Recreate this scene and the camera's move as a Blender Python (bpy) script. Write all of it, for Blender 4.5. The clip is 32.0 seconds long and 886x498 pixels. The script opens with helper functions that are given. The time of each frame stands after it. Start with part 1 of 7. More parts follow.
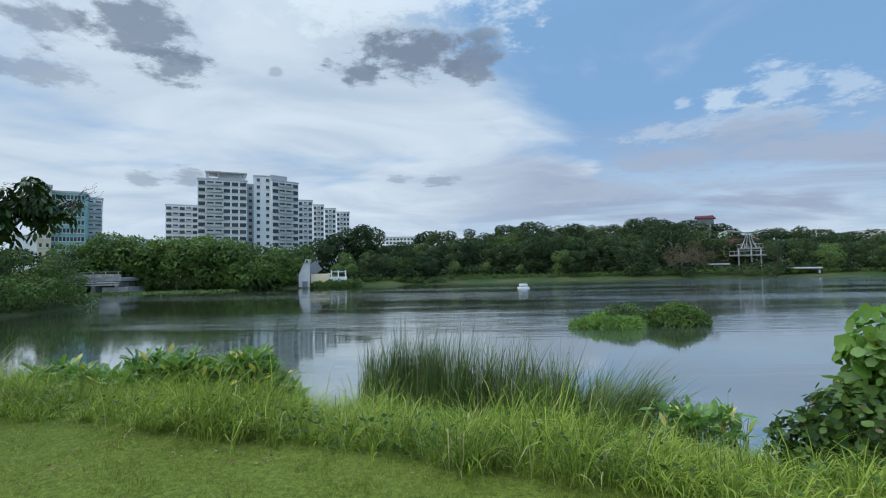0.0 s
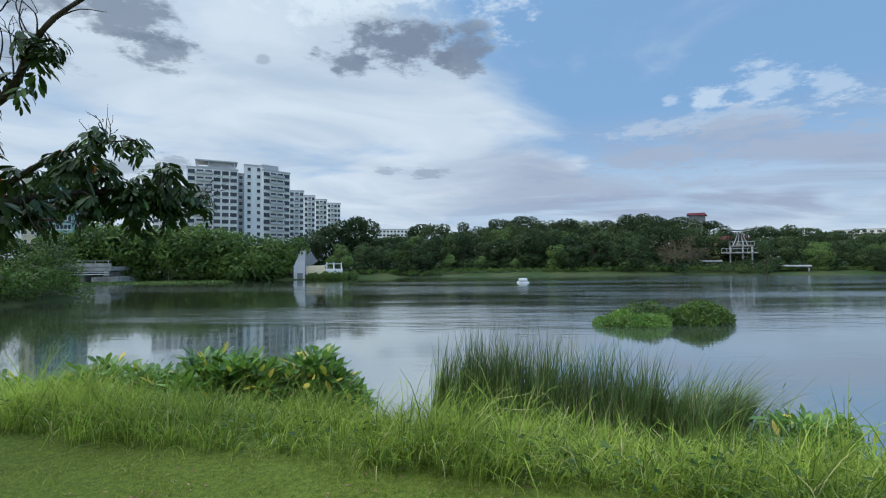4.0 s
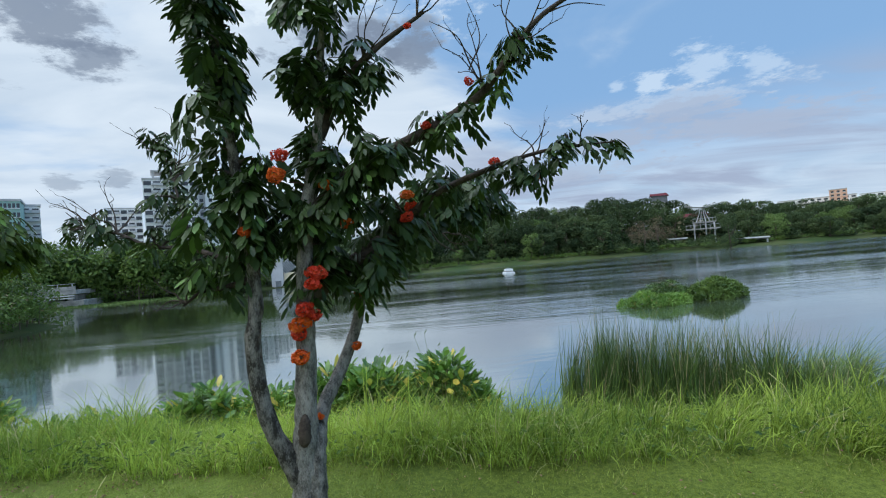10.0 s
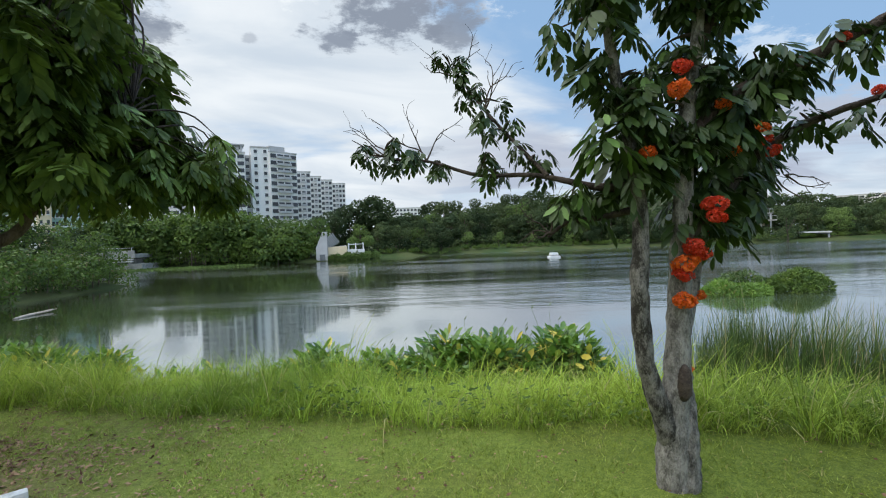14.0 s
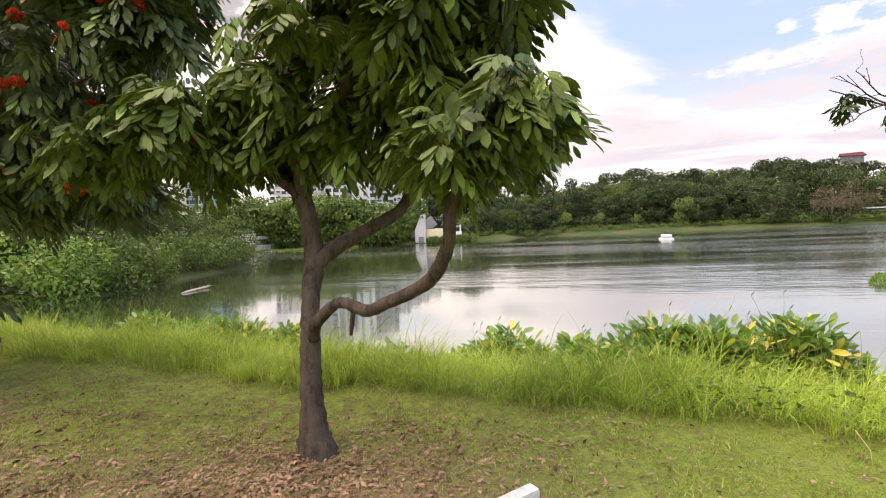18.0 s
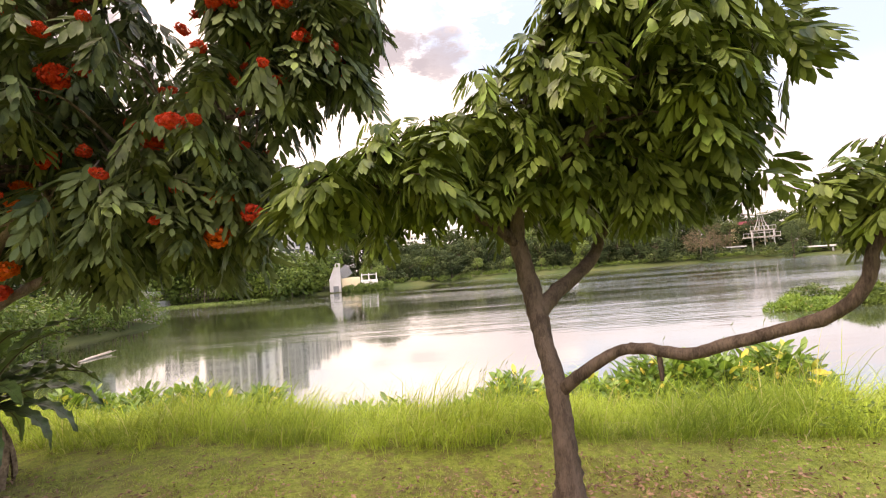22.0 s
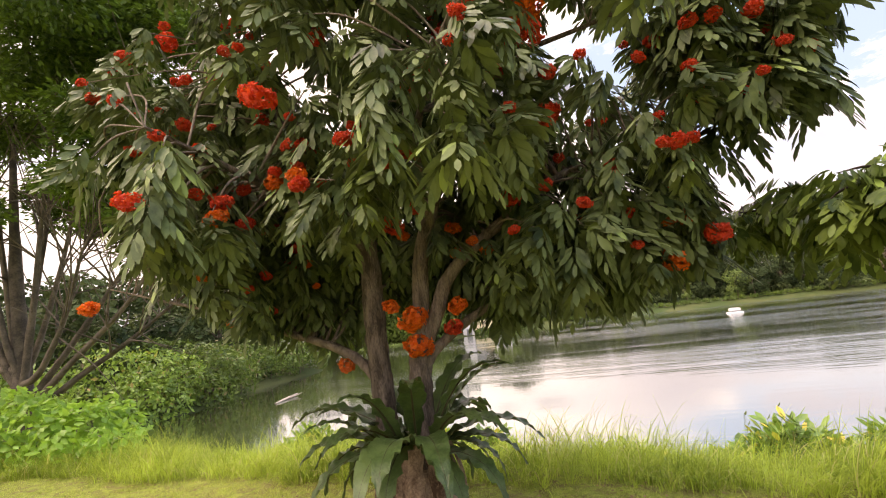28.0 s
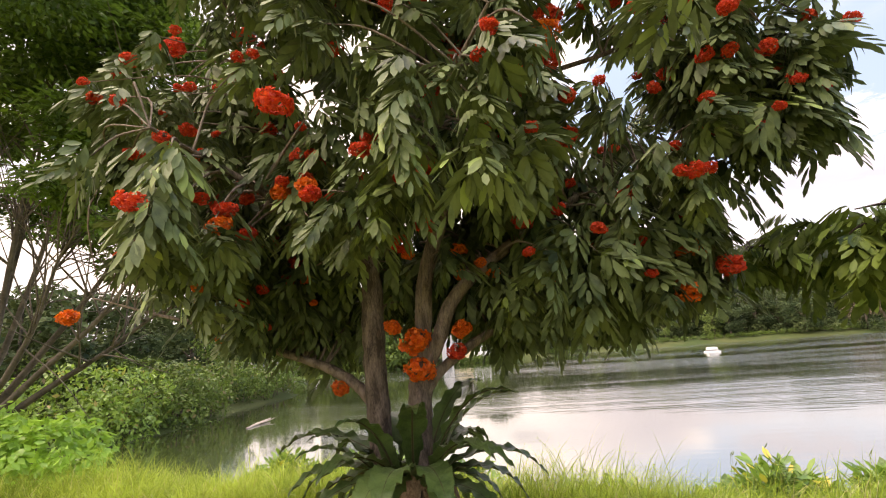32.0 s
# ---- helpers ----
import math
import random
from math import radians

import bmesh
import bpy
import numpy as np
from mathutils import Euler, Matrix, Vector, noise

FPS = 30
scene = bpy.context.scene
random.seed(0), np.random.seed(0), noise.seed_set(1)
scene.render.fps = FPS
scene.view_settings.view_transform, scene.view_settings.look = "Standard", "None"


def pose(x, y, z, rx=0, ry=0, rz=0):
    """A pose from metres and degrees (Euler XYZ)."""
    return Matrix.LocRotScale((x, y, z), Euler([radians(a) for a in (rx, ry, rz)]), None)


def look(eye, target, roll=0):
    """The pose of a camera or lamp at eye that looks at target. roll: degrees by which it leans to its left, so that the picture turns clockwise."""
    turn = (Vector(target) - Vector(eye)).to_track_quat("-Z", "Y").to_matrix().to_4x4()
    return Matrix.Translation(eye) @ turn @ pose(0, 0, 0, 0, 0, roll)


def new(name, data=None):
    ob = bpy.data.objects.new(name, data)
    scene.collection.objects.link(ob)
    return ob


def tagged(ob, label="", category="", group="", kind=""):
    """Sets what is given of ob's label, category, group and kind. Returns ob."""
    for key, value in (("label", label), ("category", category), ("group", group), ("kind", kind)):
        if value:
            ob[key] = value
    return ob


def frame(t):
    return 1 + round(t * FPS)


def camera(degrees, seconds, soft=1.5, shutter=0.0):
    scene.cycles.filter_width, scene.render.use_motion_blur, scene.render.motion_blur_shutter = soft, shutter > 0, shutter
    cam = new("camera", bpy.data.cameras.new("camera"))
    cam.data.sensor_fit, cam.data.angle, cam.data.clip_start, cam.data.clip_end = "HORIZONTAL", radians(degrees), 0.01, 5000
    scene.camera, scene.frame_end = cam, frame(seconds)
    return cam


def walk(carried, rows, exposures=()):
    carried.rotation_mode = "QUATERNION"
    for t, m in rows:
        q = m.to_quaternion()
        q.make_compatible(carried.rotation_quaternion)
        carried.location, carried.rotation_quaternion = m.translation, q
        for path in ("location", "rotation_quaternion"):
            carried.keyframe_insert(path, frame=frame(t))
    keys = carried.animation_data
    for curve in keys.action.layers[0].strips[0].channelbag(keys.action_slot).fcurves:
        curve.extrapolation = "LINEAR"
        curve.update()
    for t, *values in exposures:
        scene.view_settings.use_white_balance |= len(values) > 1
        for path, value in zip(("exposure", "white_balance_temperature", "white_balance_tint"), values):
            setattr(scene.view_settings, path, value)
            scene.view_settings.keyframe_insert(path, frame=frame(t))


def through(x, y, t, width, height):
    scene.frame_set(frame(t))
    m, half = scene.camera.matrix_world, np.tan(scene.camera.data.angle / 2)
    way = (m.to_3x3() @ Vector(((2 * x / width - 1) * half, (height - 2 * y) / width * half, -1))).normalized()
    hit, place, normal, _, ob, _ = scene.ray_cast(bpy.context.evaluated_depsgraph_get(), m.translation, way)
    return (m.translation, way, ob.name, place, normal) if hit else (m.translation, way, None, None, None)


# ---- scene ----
cam = camera(87.1, 32.0, soft=1.1)
PATH = [
    (0, (1.69, -2.287, 1.316), (1.684, -0.288, 1.401), -1.1),
    (0.5, (1.338, -2.295, 1.315), (1.295, -0.298, 1.413), -1.5),
    (1, (0.98, -2.36, 1.305), (0.901, -0.364, 1.4), -2.0),
    (1.5, (0.808, -2.117, 1.316), (0.702, -0.121, 1.397), -2.2),
    (2, (0.631, -1.904, 1.259), (0.53, 0.092, 1.323), -2.2),
    (2.5, (0.281, -1.93, 1.31), (0.22, 0.069, 1.361), -1.6),
    (4.5, (-0.852, -1.568, 1.487), (-0.796, 0.431, 1.546), -0.3),
    (5, (-1.224, -1.538, 1.492), (-1.202, 0.461, 1.56), -0.6),
    (5.5, (-1.526, -1.54, 1.491), (-1.516, 0.459, 1.556), -1.2),
    (6, (-1.819, -1.504, 1.473), (-1.792, 0.495, 1.53), -2.4),
    (6.5, (-2.132, -1.472, 1.497), (-2.09, 0.527, 1.54), -3.3),
    (7, (-2.461, -1.489, 1.535), (-2.421, 0.511, 1.561), -3.5),
    (7.5, (-2.788, -1.47, 1.525), (-2.765, 0.529, 1.556), -3.7),
    (8, (-3.113, -1.45, 1.553), (-3.097, 0.549, 1.584), -3.1),
    (8.5, (-3.421, -1.456, 1.572), (-3.377, 0.543, 1.604), -2.9),
    (9, (-3.727, -1.399, 1.611), (-3.624, 0.598, 1.632), -2.9),
    (9.5, (-4.007, -1.341, 1.643), (-3.846, 0.652, 1.666), -3.7),
    (10, (-4.282, -1.288, 1.673), (-4.08, 0.702, 1.702), -4.6),
    (10.5, (-4.573, -1.231, 1.668), (-4.354, 0.757, 1.705), -5.0),
    (11, (-4.852, -1.205, 1.657), (-4.638, 0.784, 1.694), -4.6),
    (11.5, (-5.107, -1.2, 1.627), (-4.904, 0.79, 1.655), -3.7),
    (12, (-5.363, -1.133, 1.587), (-5.168, 0.858, 1.603), -2.7),
    (12.5, (-5.613, -1.088, 1.575), (-5.431, 0.904, 1.584), -2.1),
    (13, (-5.878, -1.056, 1.558), (-5.723, 0.938, 1.557), -1.8),
    (13.5, (-6.154, -0.97, 1.532), (-6.037, 1.027, 1.514), -2.0),
    (14, (-6.404, -0.79, 1.49), (-6.346, 1.208, 1.448), -2.1),
    (14.5, (-6.733, -0.725, 1.459), (-6.741, 1.273, 1.385), -2.3),
    (16.5, (-8.027, -0.406, 1.505), (-8.153, 1.588, 1.416), -1.4),
    (17, (-8.311, -0.464, 1.528), (-8.46, 1.529, 1.447), -1.0),
    (17.5, (-8.635, -0.462, 1.517), (-8.876, 1.522, 1.457), -1.6),
    (18, (-8.955, -0.478, 1.536), (-9.266, 1.495, 1.433), -2.5),
    (18.5, (-9.235, -0.507, 1.562), (-9.596, 1.456, 1.445), -2.2),
    (19, (-9.557, -0.489, 1.58), (-10.028, 1.454, 1.533), -2.9),
    (19.5, (-9.841, -0.496, 1.578), (-10.401, 1.424, 1.553), -3.7),
    (20, (-10.146, -0.501, 1.58), (-10.596, 1.446, 1.506), -1.8),
    (20.5, (-10.47, -0.496, 1.614), (-10.854, 1.465, 1.534), -0.6),
    (20.6, (-10.526, -0.507, 1.599), (-10.903, 1.455, 1.518), -0.5),
    (21, (-10.758, -0.534, 1.611), (-10.89, 1.455, 1.447), 0.5),
    (21.5, (-11.038, -0.543, 1.613), (-10.928, 1.454, 1.599), -2.5),
    (22, (-11.325, -0.561, 1.67), (-11.225, 1.435, 1.745), -4.2),
    (22.5, (-11.609, -0.592, 1.694), (-11.604, 1.407, 1.766), -2.6),
    (23, (-11.888, -0.586, 1.675), (-11.96, 1.412, 1.712), -4.6),
    (23.5, (-12.081, -0.607, 1.676), (-12.133, 1.392, 1.724), -3.9),
    (24, (-12.383, -0.732, 1.69), (-12.508, 1.264, 1.644), -2.5),
    (24.5, (-12.613, -0.761, 1.693), (-12.92, 1.215, 1.715), -5.3),
    (26.5, (-13.444, -0.643, 1.713), (-13.656, 1.345, 1.661), -2.1),
    (27, (-13.668, -0.711, 1.695), (-13.872, 1.279, 1.678), -1.8),
    (27.5, (-13.85, -0.688, 1.753), (-14.168, 1.284, 1.864), -3.6),
    (28, (-13.996, -0.62, 1.789), (-14.371, 1.322, 2.087), -6.6),
    (28.5, (-14.08, -0.635, 1.834), (-14.487, 1.276, 2.262), -5.4),
    (29, (-14.117, -0.671, 1.843), (-14.521, 1.198, 2.43), -5.3),
    (29.5, (-14.113, -0.687, 1.858), (-14.48, 1.151, 2.556), -5.6),
    (30, (-14.127, -0.697, 1.857), (-14.493, 1.13, 2.584), -5.4),
    (30.5, (-14.138, -0.698, 1.843), (-14.53, 1.148, 2.506), -5.0),
    (31, (-14.156, -0.695, 1.822), (-14.56, 1.182, 2.385), -4.6),
    (31.5, (-14.18, -0.656, 1.8), (-14.545, 1.255, 2.264), -4.2),
    (32, (-14.222, -0.546, 1.766), (-14.51, 1.391, 2.173), -4.4),
]
EXPOSURES = [(0, -0.05, 5900, 4), (9, 0.05, 5950, 5), (13, 0.2, 6300, 6), (14.5, 0.3, 6800, 8), (16.5, 0.65, 7800, 14), (18, 0.95, 8500, 22), (19, 1.22, 9200, 26), (24.5, 1.36, 9600, 30), (28, 1.22, 9300, 28), (30, 1.3, 8900, 27), (32, 1.18, 9100, 26)]
walk(cam, [(t, look(e, g, r)) for t, e, g, r in PATH], EXPOSURES)

# ---------------------------------------------------------------- world and sun
SUN_EL, SUN_AZ = 66.0, -88.0          # degrees; azimuth from +y towards +x
rng = np.random.default_rng(7)


def node(nt, kind, **sets):
    n = nt.nodes.new(kind)
    for key, value in sets.items():
        n.inputs[key].default_value = value
    return n


def math_node(nt, op, a, b=None, c=None, clamp=False):
    n = nt.nodes.new("ShaderNodeMath")
    n.operation, n.use_clamp = op, clamp
    for i, v in enumerate((a, b, c)):
        if v is None:
            continue
        if isinstance(v, (int, float)):
            n.inputs[i].default_value = v
        else:
            nt.links.new(v, n.inputs[i])
    return n.outputs[0]


def vec_node(nt, op, a, b=None):
    n = nt.nodes.new("ShaderNodeVectorMath")
    n.operation = op
    for i, v in enumerate((a, b)):
        if v is None:
            continue
        if isinstance(v, (tuple, list, Vector)):
            n.inputs[i].default_value = v
        else:
            nt.links.new(v, n.inputs[i])
    return n


def smooth(nt, value, lo, hi, to_lo=0.0, to_hi=1.0):
    n = nt.nodes.new("ShaderNodeMapRange")
    n.interpolation_type = "SMOOTHSTEP"
    nt.links.new(value, n.inputs[0])
    n.inputs[1].default_value, n.inputs[2].default_value = lo, hi
    n.inputs[3].default_value, n.inputs[4].default_value = to_lo, to_hi
    return n.outputs[0]


def mix(nt, fac, a, b):
    n = nt.nodes.new("ShaderNodeMix")
    n.data_type = "RGBA"
    for slot, v in ((0, fac), (6, a), (7, b)):
        if isinstance(v, (int, float)):
            n.inputs[slot].default_value = v
        elif isinstance(v, (tuple, list)):
            n.inputs[slot].default_value = (*v, 1)
        else:
            nt.links.new(v, n.inputs[slot])
    return n.outputs[2]


def build_world():
    world = bpy.data.worlds.new("sky")
    scene.world = world
    world.use_nodes = True
    nt = world.node_tree
    nt.nodes.clear()
    out = nt.nodes.new("ShaderNodeOutputWorld")
    back = nt.nodes.new("ShaderNodeBackground")
    back.inputs[1].default_value = 0.1
    sky = nt.nodes.new("ShaderNodeTexSky")
    sky.sky_type, sky.sun_disc = "NISHITA", False
    sky.sun_elevation, sky.sun_rotation = radians(SUN_EL), radians(SUN_AZ)
    sky.air_density, sky.dust_density, sky.ozone_density = 1.0, 1.2, 1.5
    co = nt.nodes.new("ShaderNodeTexCoord")
    direction = vec_node(nt, "NORMALIZE", co.outputs["Generated"]).outputs[0]
    sep = nt.nodes.new("ShaderNodeSeparateXYZ")
    nt.links.new(direction, sep.inputs[0])
    up = math_node(nt, "MAXIMUM", sep.outputs[2], 0.0)
    lift = math_node(nt, "ADD", up, 0.12)
    comb = nt.nodes.new("ShaderNodeCombineXYZ")
    nt.links.new(math_node(nt, "DIVIDE", sep.outputs[0], lift), comb.inputs[0])
    nt.links.new(math_node(nt, "DIVIDE", sep.outputs[1], lift), comb.inputs[1])
    plane = comb.outputs[0]

    def noise_at(scale, detail, rough, offset, stretch=(1, 1, 1), warp=0.0):
        shift = vec_node(nt, "ADD", plane, offset).outputs[0]
        scaled = vec_node(nt, "MULTIPLY", shift, stretch).outputs[0]
        n = node(nt, "ShaderNodeTexNoise", Scale=scale, Detail=detail, Roughness=rough, Distortion=warp)
        nt.links.new(scaled, n.inputs["Vector"])
        return n.outputs[0]

    # thin high veil, broken in streaks, with open blue to the right
    veil = noise_at(0.55, 7, 0.54, (3.1, 1.7, 0), (0.9, 1.05, 1), 1.0)
    side = smooth(nt, math_node(nt, "SUBTRACT", sep.outputs[0], math_node(nt, "MULTIPLY", sep.outputs[2], -0.25)), -0.1, 0.62, 0.13, -0.17)
    veil_mask = smooth(nt, math_node(nt, "ADD", veil, side), 0.40, 0.62)
    low = smooth(nt, sep.outputs[2], 0.02, 0.30, 0.85, 0.0)
    veil_mask = math_node(nt, "MAXIMUM", veil_mask, low)
    bright = mix(nt, smooth(nt, noise_at(1.0, 7, 0.52, (9.4, 5.2, 0), (0.9, 1.05, 1), 0.8), 0.32, 0.66), (5.3, 6.0, 7.0), (7.3, 7.7, 8.3))
    blue = mix(nt, 0.72, sky.outputs[0], (2.9, 4.7, 7.4))
    colour = mix(nt, veil_mask, blue, bright)
    # grey flat bank of cloud low over the far shore
    bank = noise_at(0.9, 8, 0.58, (1.3, 8.8, 0), (0.55, 1.0, 1), 0.8)
    to_right = smooth(nt, sep.outputs[0], -0.15, 0.30)
    bank_band = math_node(nt, "MULTIPLY", smooth(nt, sep.outputs[2], 0.04, 0.10), smooth(nt, sep.outputs[2], 0.19, 0.30, 1.0, 0.0))
    bank_mask = math_node(nt, "MULTIPLY", smooth(nt, bank, 0.40, 0.60), math_node(nt, "MULTIPLY", bank_band, to_right))
    colour = mix(nt, math_node(nt, "MULTIPLY", bank_mask, 0.95), colour, (3.8, 4.2, 5.4))
    # small dark scud clouds, each about a direction of its own
    rough = noise_at(3.0, 8, 0.62, (0.3, 0.4, 0))
    fine = noise_at(8.5, 8, 0.68, (4.3, 2.4, 0))
    edge = math_node(nt, "ADD", math_node(nt, "MULTIPLY", math_node(nt, "SUBTRACT", rough, 0.5), 2.6), math_node(nt, "MULTIPLY", math_node(nt, "SUBTRACT", fine, 0.5), 3.0))
    for az, el, wide, high, depth, tone in SCUDS:
        a, e = radians(az), radians(el)
        mid = Vector((math.sin(a) * math.cos(e), math.cos(a) * math.cos(e), math.sin(e)))
        right = Vector((math.cos(a), -math.sin(a), 0))
        above = right.cross(mid)
        off = vec_node(nt, "SUBTRACT", direction, mid).outputs[0]
        u = math_node(nt, "DIVIDE", vec_node(nt, "DOT_PRODUCT", off, right).outputs["Value"], radians(wide))
        v = math_node(nt, "DIVIDE", vec_node(nt, "DOT_PRODUCT", off, above).outputs["Value"], radians(high))
        far = math_node(nt, "SQRT", math_node(nt, "ADD", math_node(nt, "MULTIPLY", u, u), math_node(nt, "MULTIPLY", v, v)))
        mask = smooth(nt, math_node(nt, "ADD", far, edge), 0.45, 1.15, depth, 0.0)
        colour = mix(nt, mask, colour, tone)
    zenith = smooth(nt, sep.outputs[2], 0.45, 0.95, 1.0, 2.6)
    lifted = nt.nodes.new("ShaderNodeVectorMath")
    lifted.operation = "SCALE"
    nt.links.new(colour, lifted.inputs[0])
    nt.links.new(zenith, lifted.inputs["Scale"])
    colour = lifted.outputs[0]
    ground = mix(nt, smooth(nt, sep.outputs[2], -0.06, 0.0), (1.2, 1.4, 1.0), colour)
    nt.links.new(ground, back.inputs[0])
    nt.links.new(back.outputs[0], out.inputs[0])


# azimuth, elevation, half width, half height (degrees), depth
GREY, MILK = (2.2, 2.55, 3.3), (8.6, 8.9, 9.2)
SCUDS = [(-4, 32, 15.0, 5.0, 0.6, MILK), (31.2, 16.7, 1.8, 1.2, 0.5, MILK), (36.8, 17.4, 2.6, 2.0, 0.4, MILK), (41.4, 16.0, 2.0, 1.7, 0.35, MILK), (27.7, 17.2, 1.0, 0.7, 0.35, MILK), (33, 14.6, 10.0, 1.3, 0.5, (6.2, 6.6, 7.4)), (34.3, 13.4, 5.0, 1.5, 0.7, (4.2, 4.6, 5.7)), (25.8, 11.4, 7.5, 1.3, 0.75, (4.2, 4.6, 5.7)), (39.5, 10.9, 9.0, 1.7, 0.7, (4.3, 4.7, 5.8)), (18, 8.6, 12.0, 1.5, 0.6, (4.6, 5.0, 6.0)),
         (-3.4, 25.4, 6.2, 2.9, 0.95, GREY), (-10.6, 22.9, 3.4, 1.7, 0.9, GREY), (3.9, 24.3, 2.7, 2.6, 0.85, GREY), (5.0, 26.9, 2.0, 0.9, 0.7, GREY), (-33.0, 24.0, 4.4, 3.0, 0.85, GREY), (-30.2, 21.3, 3.2, 2.2, 0.8, GREY), (-41.0, 23.1, 3.4, 1.7, 0.7, GREY), (-41.3, 18.6, 3.6, 1.5, 0.5, GREY), (-28.5, 10.3, 1.8, 0.9, 0.5, GREY), (-33.0, 9.7, 1.4, 0.8, 0.45, GREY), (-0.3, 10.8, 2.2, 0.7, 0.45, GREY), (-5.5, 11.0, 1.5, 0.6, 0.4, GREY), (-19.9, 22.3, 0.8, 0.5, 0.4, GREY)]
build_world()

sun = new("sun", bpy.data.lights.new("sun", "SUN"))
sun.data.energy, sun.data.angle, sun.data.color = 2.4, radians(75), (1.0, 0.95, 0.87)
sun.matrix_world = look((0, 0, 60), (-60 / math.tan(radians(SUN_EL)) * math.sin(radians(SUN_AZ)), -60 / math.tan(radians(SUN_EL)) * math.cos(radians(SUN_AZ)), 0))


# ---------------------------------------------------------------- materials
def material(name, low, high, scale=6.0, rough=0.7, bump=0.2, detail=6, by="object", spread=0.25, through=0.0, bump_scale=None, metal=0.0, third=None, gloss=0.5, stretch=None):
    """A procedural surface: two colours mixed by noise at two scales, varied a little from piece to piece."""
    m = bpy.data.materials.new(name)
    m.use_nodes = True
    nt = m.node_tree
    bsdf = nt.nodes["Principled BSDF"]
    co = nt.nodes.new("ShaderNodeTexCoord")
    big = node(nt, "ShaderNodeTexNoise", Scale=scale, Detail=detail, Roughness=0.6)
    small = node(nt, "ShaderNodeTexNoise", Scale=scale * 7.3, Detail=4.0, Roughness=0.65)
    at = vec_node(nt, "MULTIPLY", co.outputs["Object"], stretch).outputs[0] if stretch else co.outputs["Object"]
    for n in (big, small):
        nt.links.new(at, n.inputs["Vector"])
    fac = math_node(nt, "ADD", math_node(nt, "MULTIPLY", big.outputs[0], 0.65), math_node(nt, "MULTIPLY", small.outputs[0], 0.35))
    fac = smooth(nt, fac, 0.34, 0.66)
    if by == "both":
        geo = nt.nodes.new("ShaderNodeNewGeometry")
        info = nt.nodes.new("ShaderNodeObjectInfo")
        piece = math_node(nt, "ADD", math_node(nt, "MULTIPLY", geo.outputs["Random Per Island"], 0.5), math_node(nt, "MULTIPLY", info.outputs["Random"], 0.5))
    elif by == "island":
        geo = nt.nodes.new("ShaderNodeNewGeometry")
        piece = geo.outputs["Random Per Island"]
    else:
        info = nt.nodes.new("ShaderNodeObjectInfo")
        piece = info.outputs["Random"]
    shift = math_node(nt, "MULTIPLY", math_node(nt, "SUBTRACT", piece, 0.5), spread * 2)
    fac = math_node(nt, "ADD", fac, shift, clamp=True)
    colour = mix(nt, fac, low, high)
    if third:
        colour = mix(nt, smooth(nt, piece, third[1], third[1] + 0.02), colour, third[0])
    nt.links.new(colour, bsdf.inputs["Base Color"])
    bsdf.inputs["Roughness"].default_value = rough
    bsdf.inputs["Metallic"].default_value = metal
    bsdf.inputs["Specular IOR Level"].default_value = gloss
    if bump:
        b = node(nt, "ShaderNodeBump", Strength=bump, Distance=0.02)
        if bump_scale:
            grain = node(nt, "ShaderNodeTexNoise", Scale=bump_scale, Detail=5.0, Roughness=0.6)
            nt.links.new(at, grain.inputs["Vector"])
            nt.links.new(grain.outputs[0], b.inputs["Height"])
        else:
            nt.links.new(small.outputs[0], b.inputs["Height"])
        nt.links.new(b.outputs[0], bsdf.inputs["Normal"])
    if through:
        out = nt.nodes["Material Output"]
        lucent = nt.nodes.new("ShaderNodeBsdfTranslucent")
        warm = mix(nt, 0.55, colour, tuple(min(1.0, c * 2.2) for c in high))
        nt.links.new(warm, lucent.inputs[0])
        blend = nt.nodes.new("ShaderNodeMixShader")
        blend.inputs[0].default_value = through
        nt.links.new(bsdf.outputs[0], blend.inputs[1])
        nt.links.new(lucent.outputs[0], blend.inputs[2])
        nt.links.new(blend.outputs[0], out.inputs[0])
    return m


